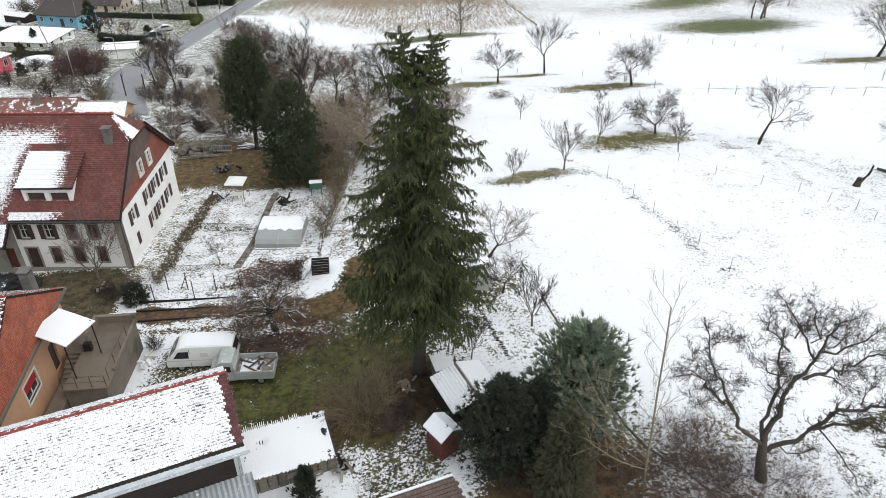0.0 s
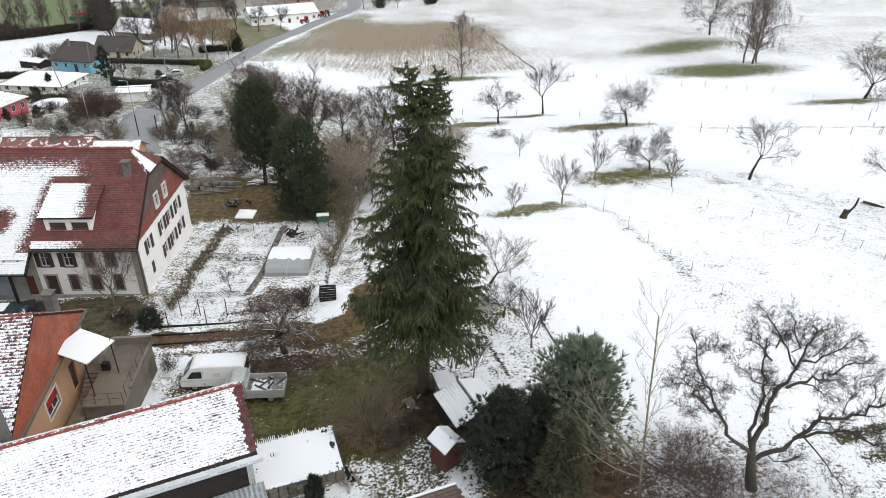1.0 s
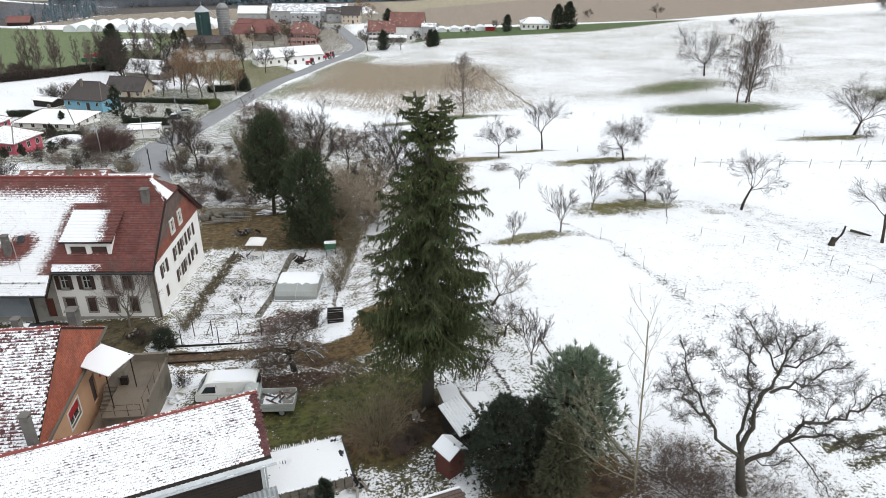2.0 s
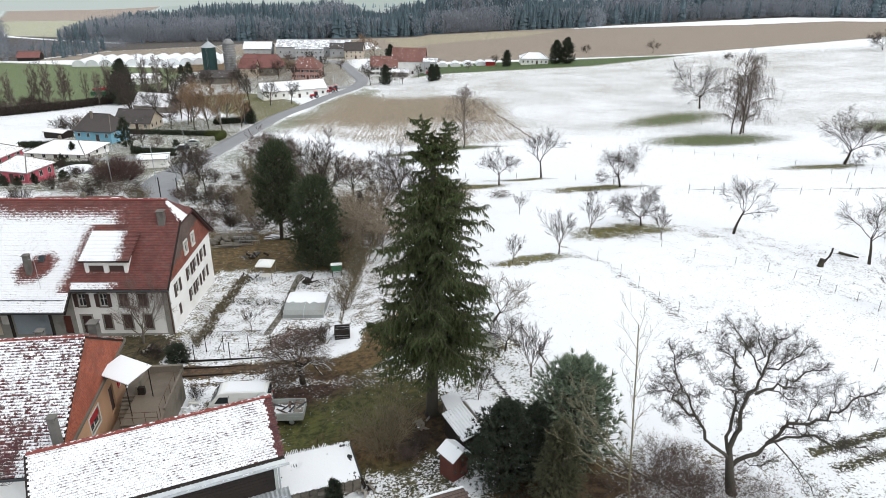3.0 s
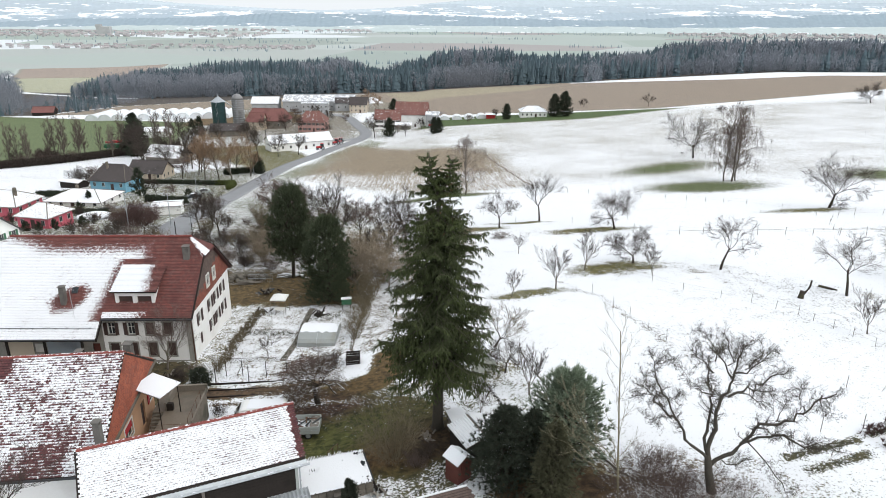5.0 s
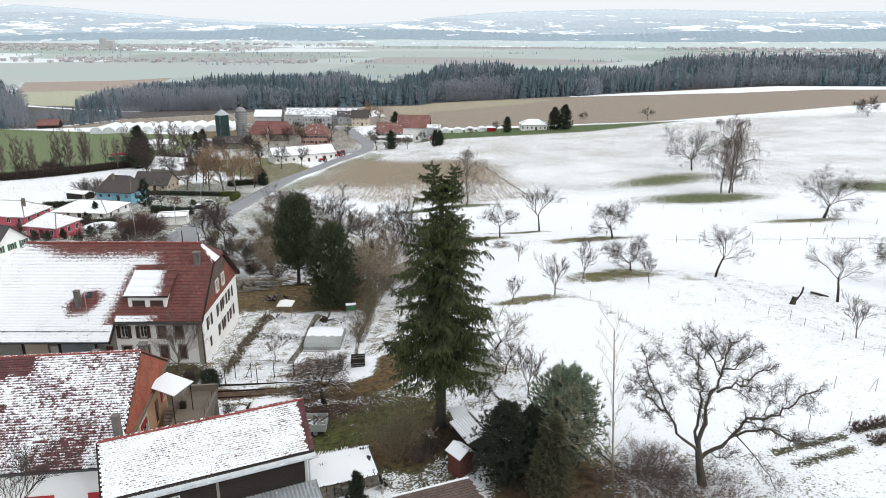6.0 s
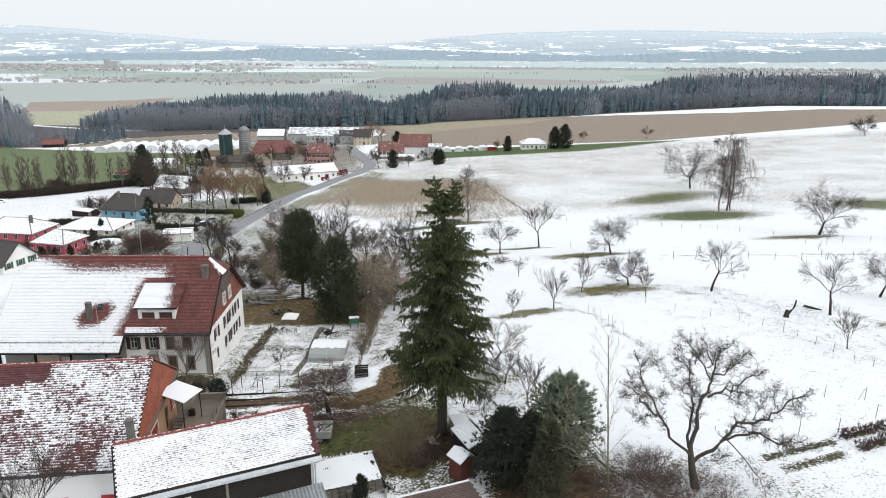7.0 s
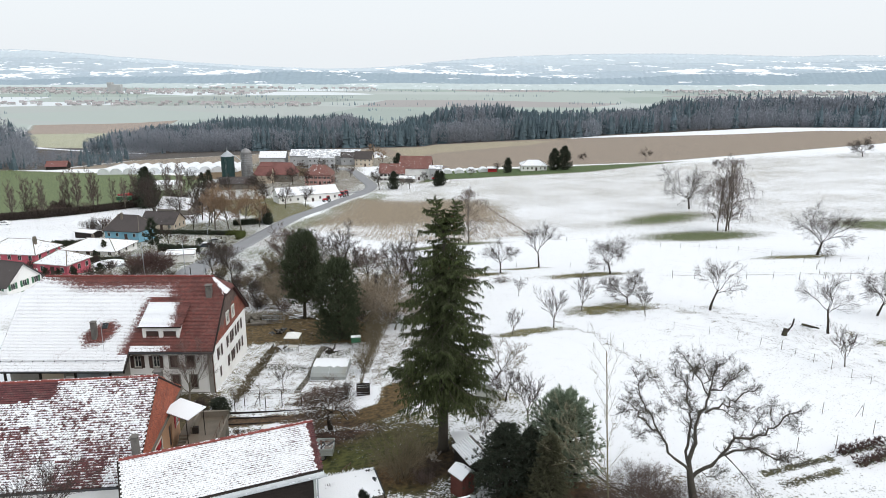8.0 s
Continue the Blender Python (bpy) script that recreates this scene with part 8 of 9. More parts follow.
def tent():
    t = thing("garden_greenhouse", pose(-0.25, 43.0, gz(-0.25, 43.0) - 0.05, 0, 0, -4), "small gabled plastic greenhouse with snowy roof", "greenhouse")
    Geo().prism([(-1.0, 0), (1.0, 0), (1.0, 1.15), (0, 1.95), (-1.0, 1.15)], -1.1, 1.3, "y").link("cover", M_TARP, t, "milky plastic walls")
    Geo().prism([(-1.06, 1.12), (0, 1.96), (1.06, 1.12), (1.06, 1.2), (0, 2.06), (-1.06, 1.2)], -1.15, 1.35, "y").link("snow", M_SNOW, t, "snow on the roof")
    for x in (-0.5, 0.0, 0.5):
        Geo().box(x - 0.02, -1.125, 0, x + 0.02, -1.1, 1.2 + 0.6 * (1 - abs(x))).link("bar", M_FRAME, t)
    Geo().box(-1.0, -1.125, 0.6, 1.0, -1.102, 0.64).link("bar", M_FRAME, t)


tent()
sr = random.Random(31)
for k in range(27):
    f = k / 26
    x, y = -0.6 + 1.6 * f + sr.gauss(0, .06), 40.2 - 6.0 * f
    o = thing("stepping_stone", pose(x, y, gz(x, y), 0, 0, -15 + sr.random() * 30), "dark stepping stone in the snowy garden", "stone", "stepping stones")
    Geo().lump((0, 0, 0.0), 0.17, 0.075, 0.035, sr, 0.2, 4, 7).link("stone", M_WOOD, o)

# stump, log, brush pile, and the beds in the corner of the meadow
st_ = thing("tree_stump", planted(36.5, 56.8), "broken dark tree stump with a leaning limb", "stump")
Geo().tube([(0, 0, -0.2), (0, 0, 0.06), (0.02, 0, 0.45), (0.06, 0, 0.86)], [0.48, 0.34, 0.27, 0.25], 9).link("base", M_BARK, st_)
Geo().tube([(0.05, 0, 0.3), (0.45, 0.05, 0.72), (0.8, 0.08, 1.15), (0.92, 0.1, 1.6), (0.95, 0.1, 2.1)], [0.19, 0.14, 0.115, 0.1, 0.085], 7).link("limb", M_BARK, st_)
lg_ = thing("log", pose(41.2, 59.6, gz(41.2, 59.6) + 0.15, 0, 4, -35), "dark log lying in the snow", "log")
Geo().tube([(-1.0, 0, 0), (0, 0.05, 0), (1.0, 0, 0)], [0.15, 0.14, 0.11], 7).link("shaft", M_BARK, lg_)
bp = thing("brush_pile", planted(6.4, 91.2), "dark brushwood pile dusted with snow", "heap")
g = Geo()
r4 = random.Random(33)
for k in range(150):
    a = r4.random() * 6.28
    p = Vector((r4.gauss(0, .8), r4.gauss(0, .5), 0.1 + 0.7 * r4.random()))
    q = p + Vector((math.cos(a), math.sin(a), r4.gauss(0, .2))) * 0.8
    g.tube([p, q], [0.03, 0.012], 3, False)
g.link("branches", M_TWIGS, bp)
for pts, w, mat, lab, sd in ((((19.3, 26.7), (22.3, 27.5), (25.6, 28.4)), 0.75, M_HEDGE, "bed of frosted low vegetables in snow", 41), (((19.8, 25.0), (22.6, 26.0), (25.3, 26.6)), 0.75, M_HEDGE, "bed of frosted leafy vegetables in snow", 42),
                            (((26.4, 28.9), (28.2, 29.4), (30.6, 30.1)), 0.8, M_TWIGD, "row of dark reddish berry bushes", 43), (((26.9, 27.2), (28.8, 27.9), (31.0, 28.8)), 0.8, M_TWIGD, "row of dark reddish berry bushes", 44)):
    hedge_strip("vegetable_bed", pts, w, 0.34 if mat is M_HEDGE else 0.75, mat, lab, sd, "beds in the meadow corner", 0.5 if mat is M_HEDGE else 0.3, 8, "plant bed")
# bramble and dry grass under the pear tree
for k, (x, y, w, h) in enumerate(((5.2, 21.0, 3.5, 0.5), (8.5, 22.6, 3.0, 0.35), (11.5, 22.0, 3.5, 0.4), (14.5, 21.0, 3.0, 0.3))):
    hedge_strip("dry_grass", [(x - 1.3, y), (x + 1.3, y)], w, h, M_DRY, "withered grass tufts on the rough slope", 50 + k, "slope tufts", 0.6, 7, "grass")
hedge_strip("grass_strip", EDGE, 0.6, 0.42, M_HEDGE, "rough olive grass along the meadow edging", 58, "", 0.5, 8, "grass")

# ---------------------------------------------------------------- houses by the road
M_RSNOW = surface("snowy_roof", (0.4, 0.37, 0.36), 0.8, 0.2, 2.0, 0.3, 0.2, 0.55)
M_RHALF = surface("red_roof_half_snow", (0.2, 0.095, 0.08), 0.8, 0.3, 0.8, 0.3, 0.2, 0.38)
M_RRED = surface("red_farm_roof", (0.2, 0.09, 0.08), 0.8, 0.3, 0.8, 0.3, 0.2, 0.28)
M_RDARK = surface("dark_slate_roof", (0.07, 0.06, 0.058), 0.7, 0.3, 0.8, 0.3, 0.2, 0.3)
M_RGREY = surface("grey_fibre_roof", (0.42, 0.43, 0.45), 0.7, 0.15, 0.4, 0.3, 0.2, 0.38)
M_HEDGEK = surface("dark_conifer_hedge", (0.055, 0.068, 0.045), 0.9, 0.4, 0.8, 0.3, 0.3, 0.1, island=0.4)
M_HEDGEG = surface("yellow_green_hedge", (0.11, 0.13, 0.04), 0.9, 0.3, 0.8, 0.3, 0.3, 0.1, island=0.4)
M_SILO = surface("dark_green_silo_steel", (0.035, 0.075, 0.075), 0.4, 0.15, 1.0, 0.2, 0.05, 0, 0.3)
M_SILOC = surface("grey_concrete_silo", (0.26, 0.26, 0.26), 0.85, 0.2, 0.6, 0.5, 0.2)
M_FILM = surface("white_tunnel_film", (0.74, 0.76, 0.78), 0.5, 0.05, 0.5, 0.2, 0.05, other=(0.5, 0.52, 0.52))


def house(x, y, rz, w, d, eave, rise, wall, roof, label, hip=0.0, rows=(1,), cols=3, side_cols=2, name="house", over=0.5, gable_wall=None, shut=None, chim=None, door=True, dz=0.0, group=""):
    """A house: ridge along local x. Walls, roof, each window with its pane, door and chimney are parts."""
    H = thing(name, pose(x, y, gz(x, y) + dz, 0, 0, rz), label, "house", group)
    Geo().box(-w / 2, -d / 2, -2.5, w / 2, d / 2, eave).link("wall", wall, H)
    sl = rise / (d / 2)
    lo = eave - sl * over
    hx = w / 2 + over
    if hip:
        k = min(hip * d / 2, w / 2 - 0.2)
        V = [(-hx, -d / 2 - over, lo), (hx, -d / 2 - over, lo), (hx, d / 2 + over, lo), (-hx, d / 2 + over, lo), (-hx + k + over, 0, eave + rise), (hx - k - over, 0, eave + rise)]
        V += [(a, b, c - 0.18) for a, b, c in V[:4]]
        g = Geo().add([Vector(v) for v in V], [(0, 1, 5, 4), (1, 2, 5), (2, 3, 4, 5), (3, 0, 4), (6, 7, 1, 0), (7, 8, 2, 1), (8, 9, 3, 2), (9, 6, 0, 3), (9, 8, 7, 6)])
    else:
        g = Geo().prism([(-d / 2 - over, lo), (0, eave + rise), (d / 2 + over, lo), (d / 2 + over, lo - 0.18), (0, eave + rise - 0.18), (-d / 2 - over, lo - 0.18)], -hx, hx, "x")
        Geo().prism([(-d / 2, eave), (d / 2, eave), (0, eave + rise - 0.18)], -w / 2, w / 2, "x").link("gable", gable_wall or wall, H)
    g.link("roof", roof, H)
    if hip:
        for i, j in ((0, 4), (3, 4), (1, 5), (2, 5)):
            Geo().tube([Vector(V[i]) + Vector((0, 0, 0.03)), Vector(V[j]) + Vector((0, 0, 0.03))], 0.1, 4).link("hip_ridge", M_CONC, H)
    Geo().tube([(-hx + (hip * d / 2 if hip else 0), 0, eave + rise), (hx - (hip * d / 2 if hip else 0), 0, eave + rise)], 0.12, 5).link("ridge", roof, H)

    def win(m, a, z, ww=0.9, hh=1.2):
        f = Geo().box(a - ww / 2, -0.05, z, a + ww / 2, 0.02, z + hh, m).link("window", M_FRAME, H)
        Geo().box(a - ww / 2 + 0.07, -0.06, z + 0.07, a - 0.03, -0.05, z + hh - 0.07, m).box(a + 0.03, -0.06, z + 0.07, a + ww / 2 - 0.07, -0.05, z + hh - 0.07, m).link("pane", M_GLASS, f)
        if shut:
            for s in (-1, 1):
                Geo().box(a + s * (ww / 2 + 0.24) - 0.22, -0.06, z, a + s * (ww / 2 + 0.24) + 0.22, -0.01, z + hh, m).link("shutter", shut, f)
    mf = Matrix.Translation((0, -d / 2, 0))
    ms = Matrix.Translation((w / 2, 0, 0)) @ Matrix.Rotation(radians(90), 4, "Z")
    for r in rows:
        for i in range(cols):
            if door and i == cols // 2 and r == rows[0]:
                continue
            win(mf, -w / 2 + w * (i + 0.5) / cols, r)
        for i in range(side_cols):
            win(ms, -d / 2 + d * (i + 0.5) / side_cols, r)
    if door and rows:
        a = -w / 2 + w * (cols // 2 + 0.5) / cols
        Geo().box(a - 0.5, -d / 2 - 0.05, 0.05, a + 0.5, -d / 2 + 0.02, 2.1).link("door", M_SHUT, H)
    if chim:
        Geo().box(chim[0] - 0.3, chim[1] - 0.3, eave, chim[0] + 0.3, chim[1] + 0.3, eave + rise + 0.9).link("chimney", M_CONC, H)
    return H


house(-101.0, 194.0, -10, 11.5, 9.0, 3.4, 3.8, M_BLUE, M_RDARK, "sky-blue house with dark half-hipped roof", 0.55, (1.2,), 4, 2, chim=(-1.5, -1.2), gable_wall=M_BLUE, dz=1.1)
house(-100.5, 220.0, -8, 12, 8.5, 2.8, 3.2, M_CREAM, M_RDARK, "cream bungalow with dark gabled roof", 0, (0.9,), 4, 3)
house(-107.5, 256.5, -15, 14.5, 10, 3.2, 3.6, M_WOODG, M_RSNOW, "farm shed with broad snow-covered roof", 0, (), 3, 2, "shed")
house(-99.0, 169.5, -6, 15.5, 11.5, 2.2, 1.9, M_WHITE, M_RSNOW, "white bungalow with snow-covered hipped roof", 0.8, (0.8,), 5, 3, chim=(-2, 0.5))
house(-105.5, 144.5, -8, 13.5, 9.0, 5.0, 2.3, M_PINK, M_RSNOW, "bright pink house with snowy hipped roof", 0.8, (0.9, 3.2), 5, 3, chim=(4.5, -1.0), dz=-0.3)
house(-87.0, 128.5, -14, 7.6, 7.0, 3.0, 1.9, M_PINK, M_RSNOW, "bright pink annex with snowy hipped roof", 0.8, (0.9,), 3, 3, dz=0.4)
house(-86.0, 105.5, -18, 10.0, 7.5, 4.0, 3.2, M_WHITE, M_RDARK, "white house with green shutters and dark roof", 0, (0.7, 2.7), 3, 3, shut=M_GREENP, dz=-1.3)
house(-67.4, 145.5, 12, 6.4, 5.0, 2.5, 0.35, M_WHITE, M_RSNOW, "flat white garage beside the road", 0, (), 2, 1, "garage", 0.25)
house(-57.8, 92.0, 2, 12, 8.5, 3.4, 2.6, M_SALMON, M_RHALF, "low house with red roof dusted with snow", 0, (0.9,), 4, 2, chim=(1.0, -0.8), dz=-2.8)
house(-48.3, 91.8, 4, 5.5, 6, 2.6, 1.6, M_SALMON, M_RSNOW, "small salmon outbuilding with snowy roof", 0, (0.9,), 2, 1, dz=-1.7)
house(-119.0, 203.5, -20, 7.5, 4.0, 2.2, 0.5, M_WOOD, M_RSNOW, "dark carport with snowy flat roof", 0, (), 2, 1, "carport", 0.3)

# garden hedges, evergreens, shrubs, pool
hedge_strip("hedge", [(-119.8, 184.5), (-111.2, 184.0)], 1.4, 2.0, M_HEDGEK, "clipped dark conifer hedge beside a snowy lawn", 61, "", 0.8, 9)
hedge_strip("hedge", [(-81.6, 168.5), (-75, 165), (-69.2, 162.4)], 1.2, 2.1, M_HEDGEK, "dark thuja hedge along a garden", 62, "", 0.8, 9)
hedge_strip("hedge", [(-98.3, 206.5), (-84, 203), (-71, 199.0)], 1.2, 1.6, M_HEDGEK, "long dark clipped hedge along the lane", 63, "", 0.8, 9)
hedge_strip("hedge", [(-71.5, 199.0), (-66.5, 197.5), (-65.5, 189)], 1.5, 1.7, M_HEDGEG, "yellow-green clipped hedge at the roadside", 64, "", 0.8, 9)
hedge_strip("hedge", [(-97, 151.5), (-84, 149)], 1.3, 1.3, M_HEDGEK, "low evergreen hedge before the bungalow", 65, "", 0.8, 8)
hedge_strip("hedge", [(-75, 220.5), (-66.5, 224)], 1.6, 2.2, M_HEDGEK, "dark hedge under the tan trees", 66, "", 0.9, 8)
for k, (x, y, h, w) in enumerate(((-89.0, 181.5, 7.6, 2.6), (-95.9, 165.5, 3.6, 1.2), (-91, 150.5, 2.6, 1.3), (-77.5, 125, 2.2, 1.4), (-84.5, 121.2, 1.8, 1.0), (-87.5, 121.8, 1.9, 1.0), (-82.2, 123.0, 2.0, 1.0), (-73.5, 177, 2.2, 1.5), (-122.4, 341, 9.5, 3.2), (-127.5, 345, 8, 2.6))):
    cw, cn = conifer(200 + k, h, w, 0.0, 420, h * 0.09 + 0.12, 11, 0.12, 0.5, 0.7, 0.9)
    o = thing("evergreen_shrub", planted(x, y), "dark evergreen shrub in a snowy garden", "shrub", "garden evergreens")
    cw.link("stem", M_BARK, o)
    cn.link("foliage", M_HEDGEK, o)
for x, y, k, s in ((-86.0, 141, 0, 0.8), (-125.2, 229, 1, 1.2), (-121.3, 211.7, 0, 1.5), (-117.5, 209, 0, 1.3), (-84, 150.5, 1, 0.9), (-74, 134, 2, 0.7), (-78, 130, 0, 0.7), (-97, 133, 0, 0.8),
                   (-71, 134, 1, 0.8), (-54.5, 104, 0, 0.9), (-51.5, 98, 2, 0.8), (-62, 104, 0, 1.0), (-70, 112, 1, 0.9), (-75, 116, 0, 0.8), (-66, 97, 1, 0.9), (-72, 100, 0, 1.0), (-80, 136, 1, 0.6), (-60.5, 108.5, 1, 1.0), (-64.5, 113.5, 0, 0.9)):
    put_copy(shr[k], x, y, x * 31, s)
for x, y, rz, s in ((-49.5, 114, 0, 0.5), (-52.5, 133, 60, 0.55), (-82, 176, 20, 0.5), (-76.5, 172, 90, 0.45), (-98, 230, 40, 0.9), (-92, 236, 140, 1.0), (-86, 228, 200, 0.9), (-110, 238, 100, 0.9), (-88, 214, 10, 0.85), (-96, 243, 330, 0.95), (-57, 138, 40, 0.45)):
    put_copy(hr if int(s * 20) % 2 else ht, x, y, rz, s)
bb = thing("shrub", planted(-66.3, 125.2), "large dense dark red-brown shrub beside the road", "shrub")
bush(107, 4.6, 9.5, 170, 5, 0.02, 0.03, 0.2).link("brushwood", M_TWIGD, bb)
pool = thing("round_pool", planted(-82.3, 139.3), "round garden pool covered with snow", "pool")
Geo().tube([(0, 0, -0.8), (0, 0, 0.8)], 3.6, 28).link("wall", M_GALV, pool)
Geo().tube([(0, 0, 0.8), (0, 0, 0.86)], [3.3, 3.2], 28).link("cover", M_SNOW, pool, "snow on the pool cover")


def car(x, y, rz, mat, label, group=""):
    v = thing("parked_car", pose(x, y, gz(x, y) + 0.12, 0, 0, rz), label, "car", group)
    b = shell([(-2.1, 0.35), (-2.12, 0.7), (-1.2, 0.85), (-0.6, 1.38), (0.9, 1.42), (1.7, 0.95), (2.1, 0.85), (2.12, 0.35)], 0.85, 0.85, 0.25).link("body", mat, v)
    for s in (-1, 1):
        Geo().add([Vector((-1.0, s * 0.87, 0.9)), Vector((1.45, s * 0.86, 0.95)), Vector((0.8, s * 0.75, 1.34)), Vector((-0.55, s * 0.75, 1.32))], [(0, 1, 2, 3)]).link("side_window", M_GLASS, v)
        for xx in (-1.3, 1.3):
            wheel(v, xx, s * 0.75, 0.3, 0.3, 0.18)
    Geo().bevel_box(-0.5, -0.6, 1.4, 0.85, 0.6, 1.45, 0.01).link("snow", M_SNOW, v)
    return v


car(-70.5, 172.5, 20, M_CARDK, "dark parked car with snow on its roof", "parked cars")
car(-71.0, 182.5, 15, M_TRUCK, "blue-grey parked car with snow on its roof", "parked cars")
car(-168.0, 238.0, 10, M_VAN, "white parked car at the field edge", "parked cars")
car(-39.6, 45.3, 4, M_CARDK, "dark car parked beside the farmhouse porch", "parked cars")
car(-56.0, 96.8, 10, M_CARDK, "dark parked car in front of the low house", "parked cars")


def street_lamp(x, y, h, rz):
    o = thing("street_lamp", pose(x, y, gz(x, y), 0, 0, rz), "grey street lamp with a short arm", "street lamp", "street lamps")
    Geo().tube([(0, 0, -0.3), (0, 0, h * 0.6), (0, 0, h)], [0.1, 0.08, 0.06], 7).link("pole", M_GALV, o)
    Geo().tube([(0, 0, h), (0.5, 0, h + 0.12), (1.0, 0, h + 0.12)], 0.04, 5).link("arm", M_GALV, o)
    Geo().bevel_box(0.8, -0.12, h + 0.08, 1.5, 0.12, h + 0.2, 0.03).link("lamp_head", M_GALV, o)


for x, y, h, rz in ((-67.2, 166, 7.5, 0), (-57.5, 120.5, 7, 180), (-66.5, 121.5, 7, 0), (-66.0, 222, 8, 0), (-71, 212, 8, 0), (-53.6, 121, 3.5, 0), (-44, 292, 8, 180)):
    street_lamp(x, y, h, rz)
for x, y, h in ((-50.6, 104.5, 3.6), (-48.9, 108, 2.8)):
    post(x, y, h, 0.09, M_WOOD, "timber_post", "tall dark timber post beside the lane", "lane posts")

# ---------------------------------------------------------------- the farm hamlet below
def silo(x, y, r, h, mat, label, dome):
    o = thing("silo", pose(x, y, gz(x, y)), label, "silo")
    Geo().tube([(0, 0, -2), (0, 0, h)], r, 28, True).link("tank", mat, o, smooth=False)
    k = 0.8
    while k < h:
        Geo().tube([(0, 0, k), (0, 0, k + 0.1)], r + 0.05, 28).link("band", M_GALV if dome else M_DARKM, o)
        k += 1.25
    if dome:
        Geo().tube([(0, 0, h + 0.01), (0, 0, h + r * 0.45), (0, 0, h + r * 0.8), (0, 0, h + r * 0.95)], [r * 1.02, r * 0.85, r * 0.5, 0.1], 28).link("dome", mat, o, "grey domed cap", True)
    else:
        Geo().tube([(0, 0, h + 0.01), (0, 0, h + r * 0.75)], [r * 1.06, 0.25], 28).link("roof", M_GALV, o, "pale conical metal roof")
        Geo().tube([(0, 0, h + r * 0.7), (0, 0, h + r * 1.3)], 0.2, 6).link("vent", M_GALV, o)
    for s in (-0.3, 0.3):
        Geo().tube([(s, -r - 0.15, 0), (s, -r - 0.15, h)], 0.04, 4).link("ladder_rail", M_GALV, o)
    return o


silo(-121.8, 375.0, 3.7, 14.5, M_SILO, "dark green steel silo with conical roof", False)
silo(-112.5, 381.0, 3.3, 15.0, M_SILOC, "grey concrete silo with domed cap", True)
cv = thing("conveyor_pipe", pose(-121.8, 375, gz(-121.8, 375)), "slanting metal feed pipe from the silo top", "pipe")
Geo().tube([(0, 0, 17.6), (9, 4, 9.5), (14, 5, 3)], 0.25, 6).link("pipe", M_GALV, cv)
house(-107.5, 341, 6, 17, 9, 3.6, 2.6, M_WOODG, M_RDARK, "low dark-roofed cattle shed below the silos", 0, (), 3, 1, "barn")
house(-93.0, 371.0, -6, 22, 13, 5.0, 5.5, M_WOODG, M_RRED, "big farm barn with red roof", 0.3, (2.0,), 3, 2, "barn")
house(-97.5, 362.5, -6, 8, 7, 5.2, 4.0, M_CREAM, M_RRED, "barn wing with red gable roof", 0, (), 2, 1, "barn")
house(-111, 445, 2, 17, 12, 6, 3.5, M_GREYW, M_RSNOW, "pale farm hall with snowy roof", 0, (2.0,), 4, 2, "barn")
house(-76, 448, 2, 46, 20, 6.5, 3.0, M_GREYW, M_RGREY, "long industrial hall with grey roof", 0, (2.5,), 8, 2, "hall", door=False)
house(-76.5, 431, 2, 17, 8, 6.5, 0.4, M_GREYW, M_RGREY, "boxy grey hall annex with window bands", 0, (1.0, 3.8), 6, 3, "hall", 0.2, door=False)
house(-58, 440, 2, 13, 10, 5.5, 2.5, M_GREYW, M_RDARK, "dark-roofed wing of the industrial hall", 0, (2.0,), 3, 2, "hall", door=False)
house(-65.5, 352, -3, 14, 11, 6.0, 4.4, M_ROSE, M_RHALF, "rose-coloured farmhouse with hipped red roof", 0.6, (1.0, 3.6), 6, 3, chim=(2, 0), shut=M_SHUT)
house(-62.0, 288, 25, 27, 12, 4.0, 2.6, M_WHITE, M_RSNOW, "long white stable with snow-covered roof", 0, (1.4,), 8, 3, "stable")
house(-48.5, 430, -4, 11, 9, 5.5, 4.0, M_CREAM, M_RDARK, "cream chalet house with dark roof", 0, (1.0, 3.5), 4, 3, chim=(2, 0))
house(-25.7, 355.5, -4, 13.5, 10, 5.4, 4.2, M_WHITE, M_RHALF, "white farmhouse with snow-streaked red roof", 0, (1.0, 3.4), 6, 3, chim=(-2, 0), shut=M_SHUT)
house(-13.0, 361.0, -4, 17, 13, 7.2, 5.6, M_WHITE, M_RHALF, "large white barn with steep red roof", 0, (2.0,), 4, 2, "barn")
house(-2.0, 352.5, -4, 6.5, 9, 6.0, 1.2, M_GREYW, M_RGREY, "grey barn annex with dark doors", 0, (2.0,), 2, 1, "barn")
house(-17.5, 348.5, -4, 8, 4, 2.6, 1.0, M_STONE, M_RSNOW, "low stone shed with snowy roof", 0, (), 2, 1, "shed")
house(54.0, 369.0, -2, 14.5, 10, 3.4, 2.4, M_WHITE, M_RSNOW, "white villa with snowy hipped roof", 0.8, (1.0,), 6, 3)
house(30.5, 369, 0, 5, 4, 2.4, 0.6, M_REDP, M_RSNOW, "small red hut beside the film tunnels", 0, (), 2, 1, "hut")
house(-147.0, 345, 8, 16, 8, 3.4, 1.6, M_WHITE, M_RSNOW, "white farm shed behind the bare trees", 0, (), 3, 1, "shed")
house(-147.4, 421, 4, 8, 5, 2.6, 0.5, M_WHITE, M_FILM, "white site cabin before the tunnels", 0, (), 2, 1, "cabin")
house(-262, 455, 10, 13, 9, 2.5, 3.0, M_WOOD, M_RRED, "brown field barn with low roof", 0, (), 2, 1, "barn")
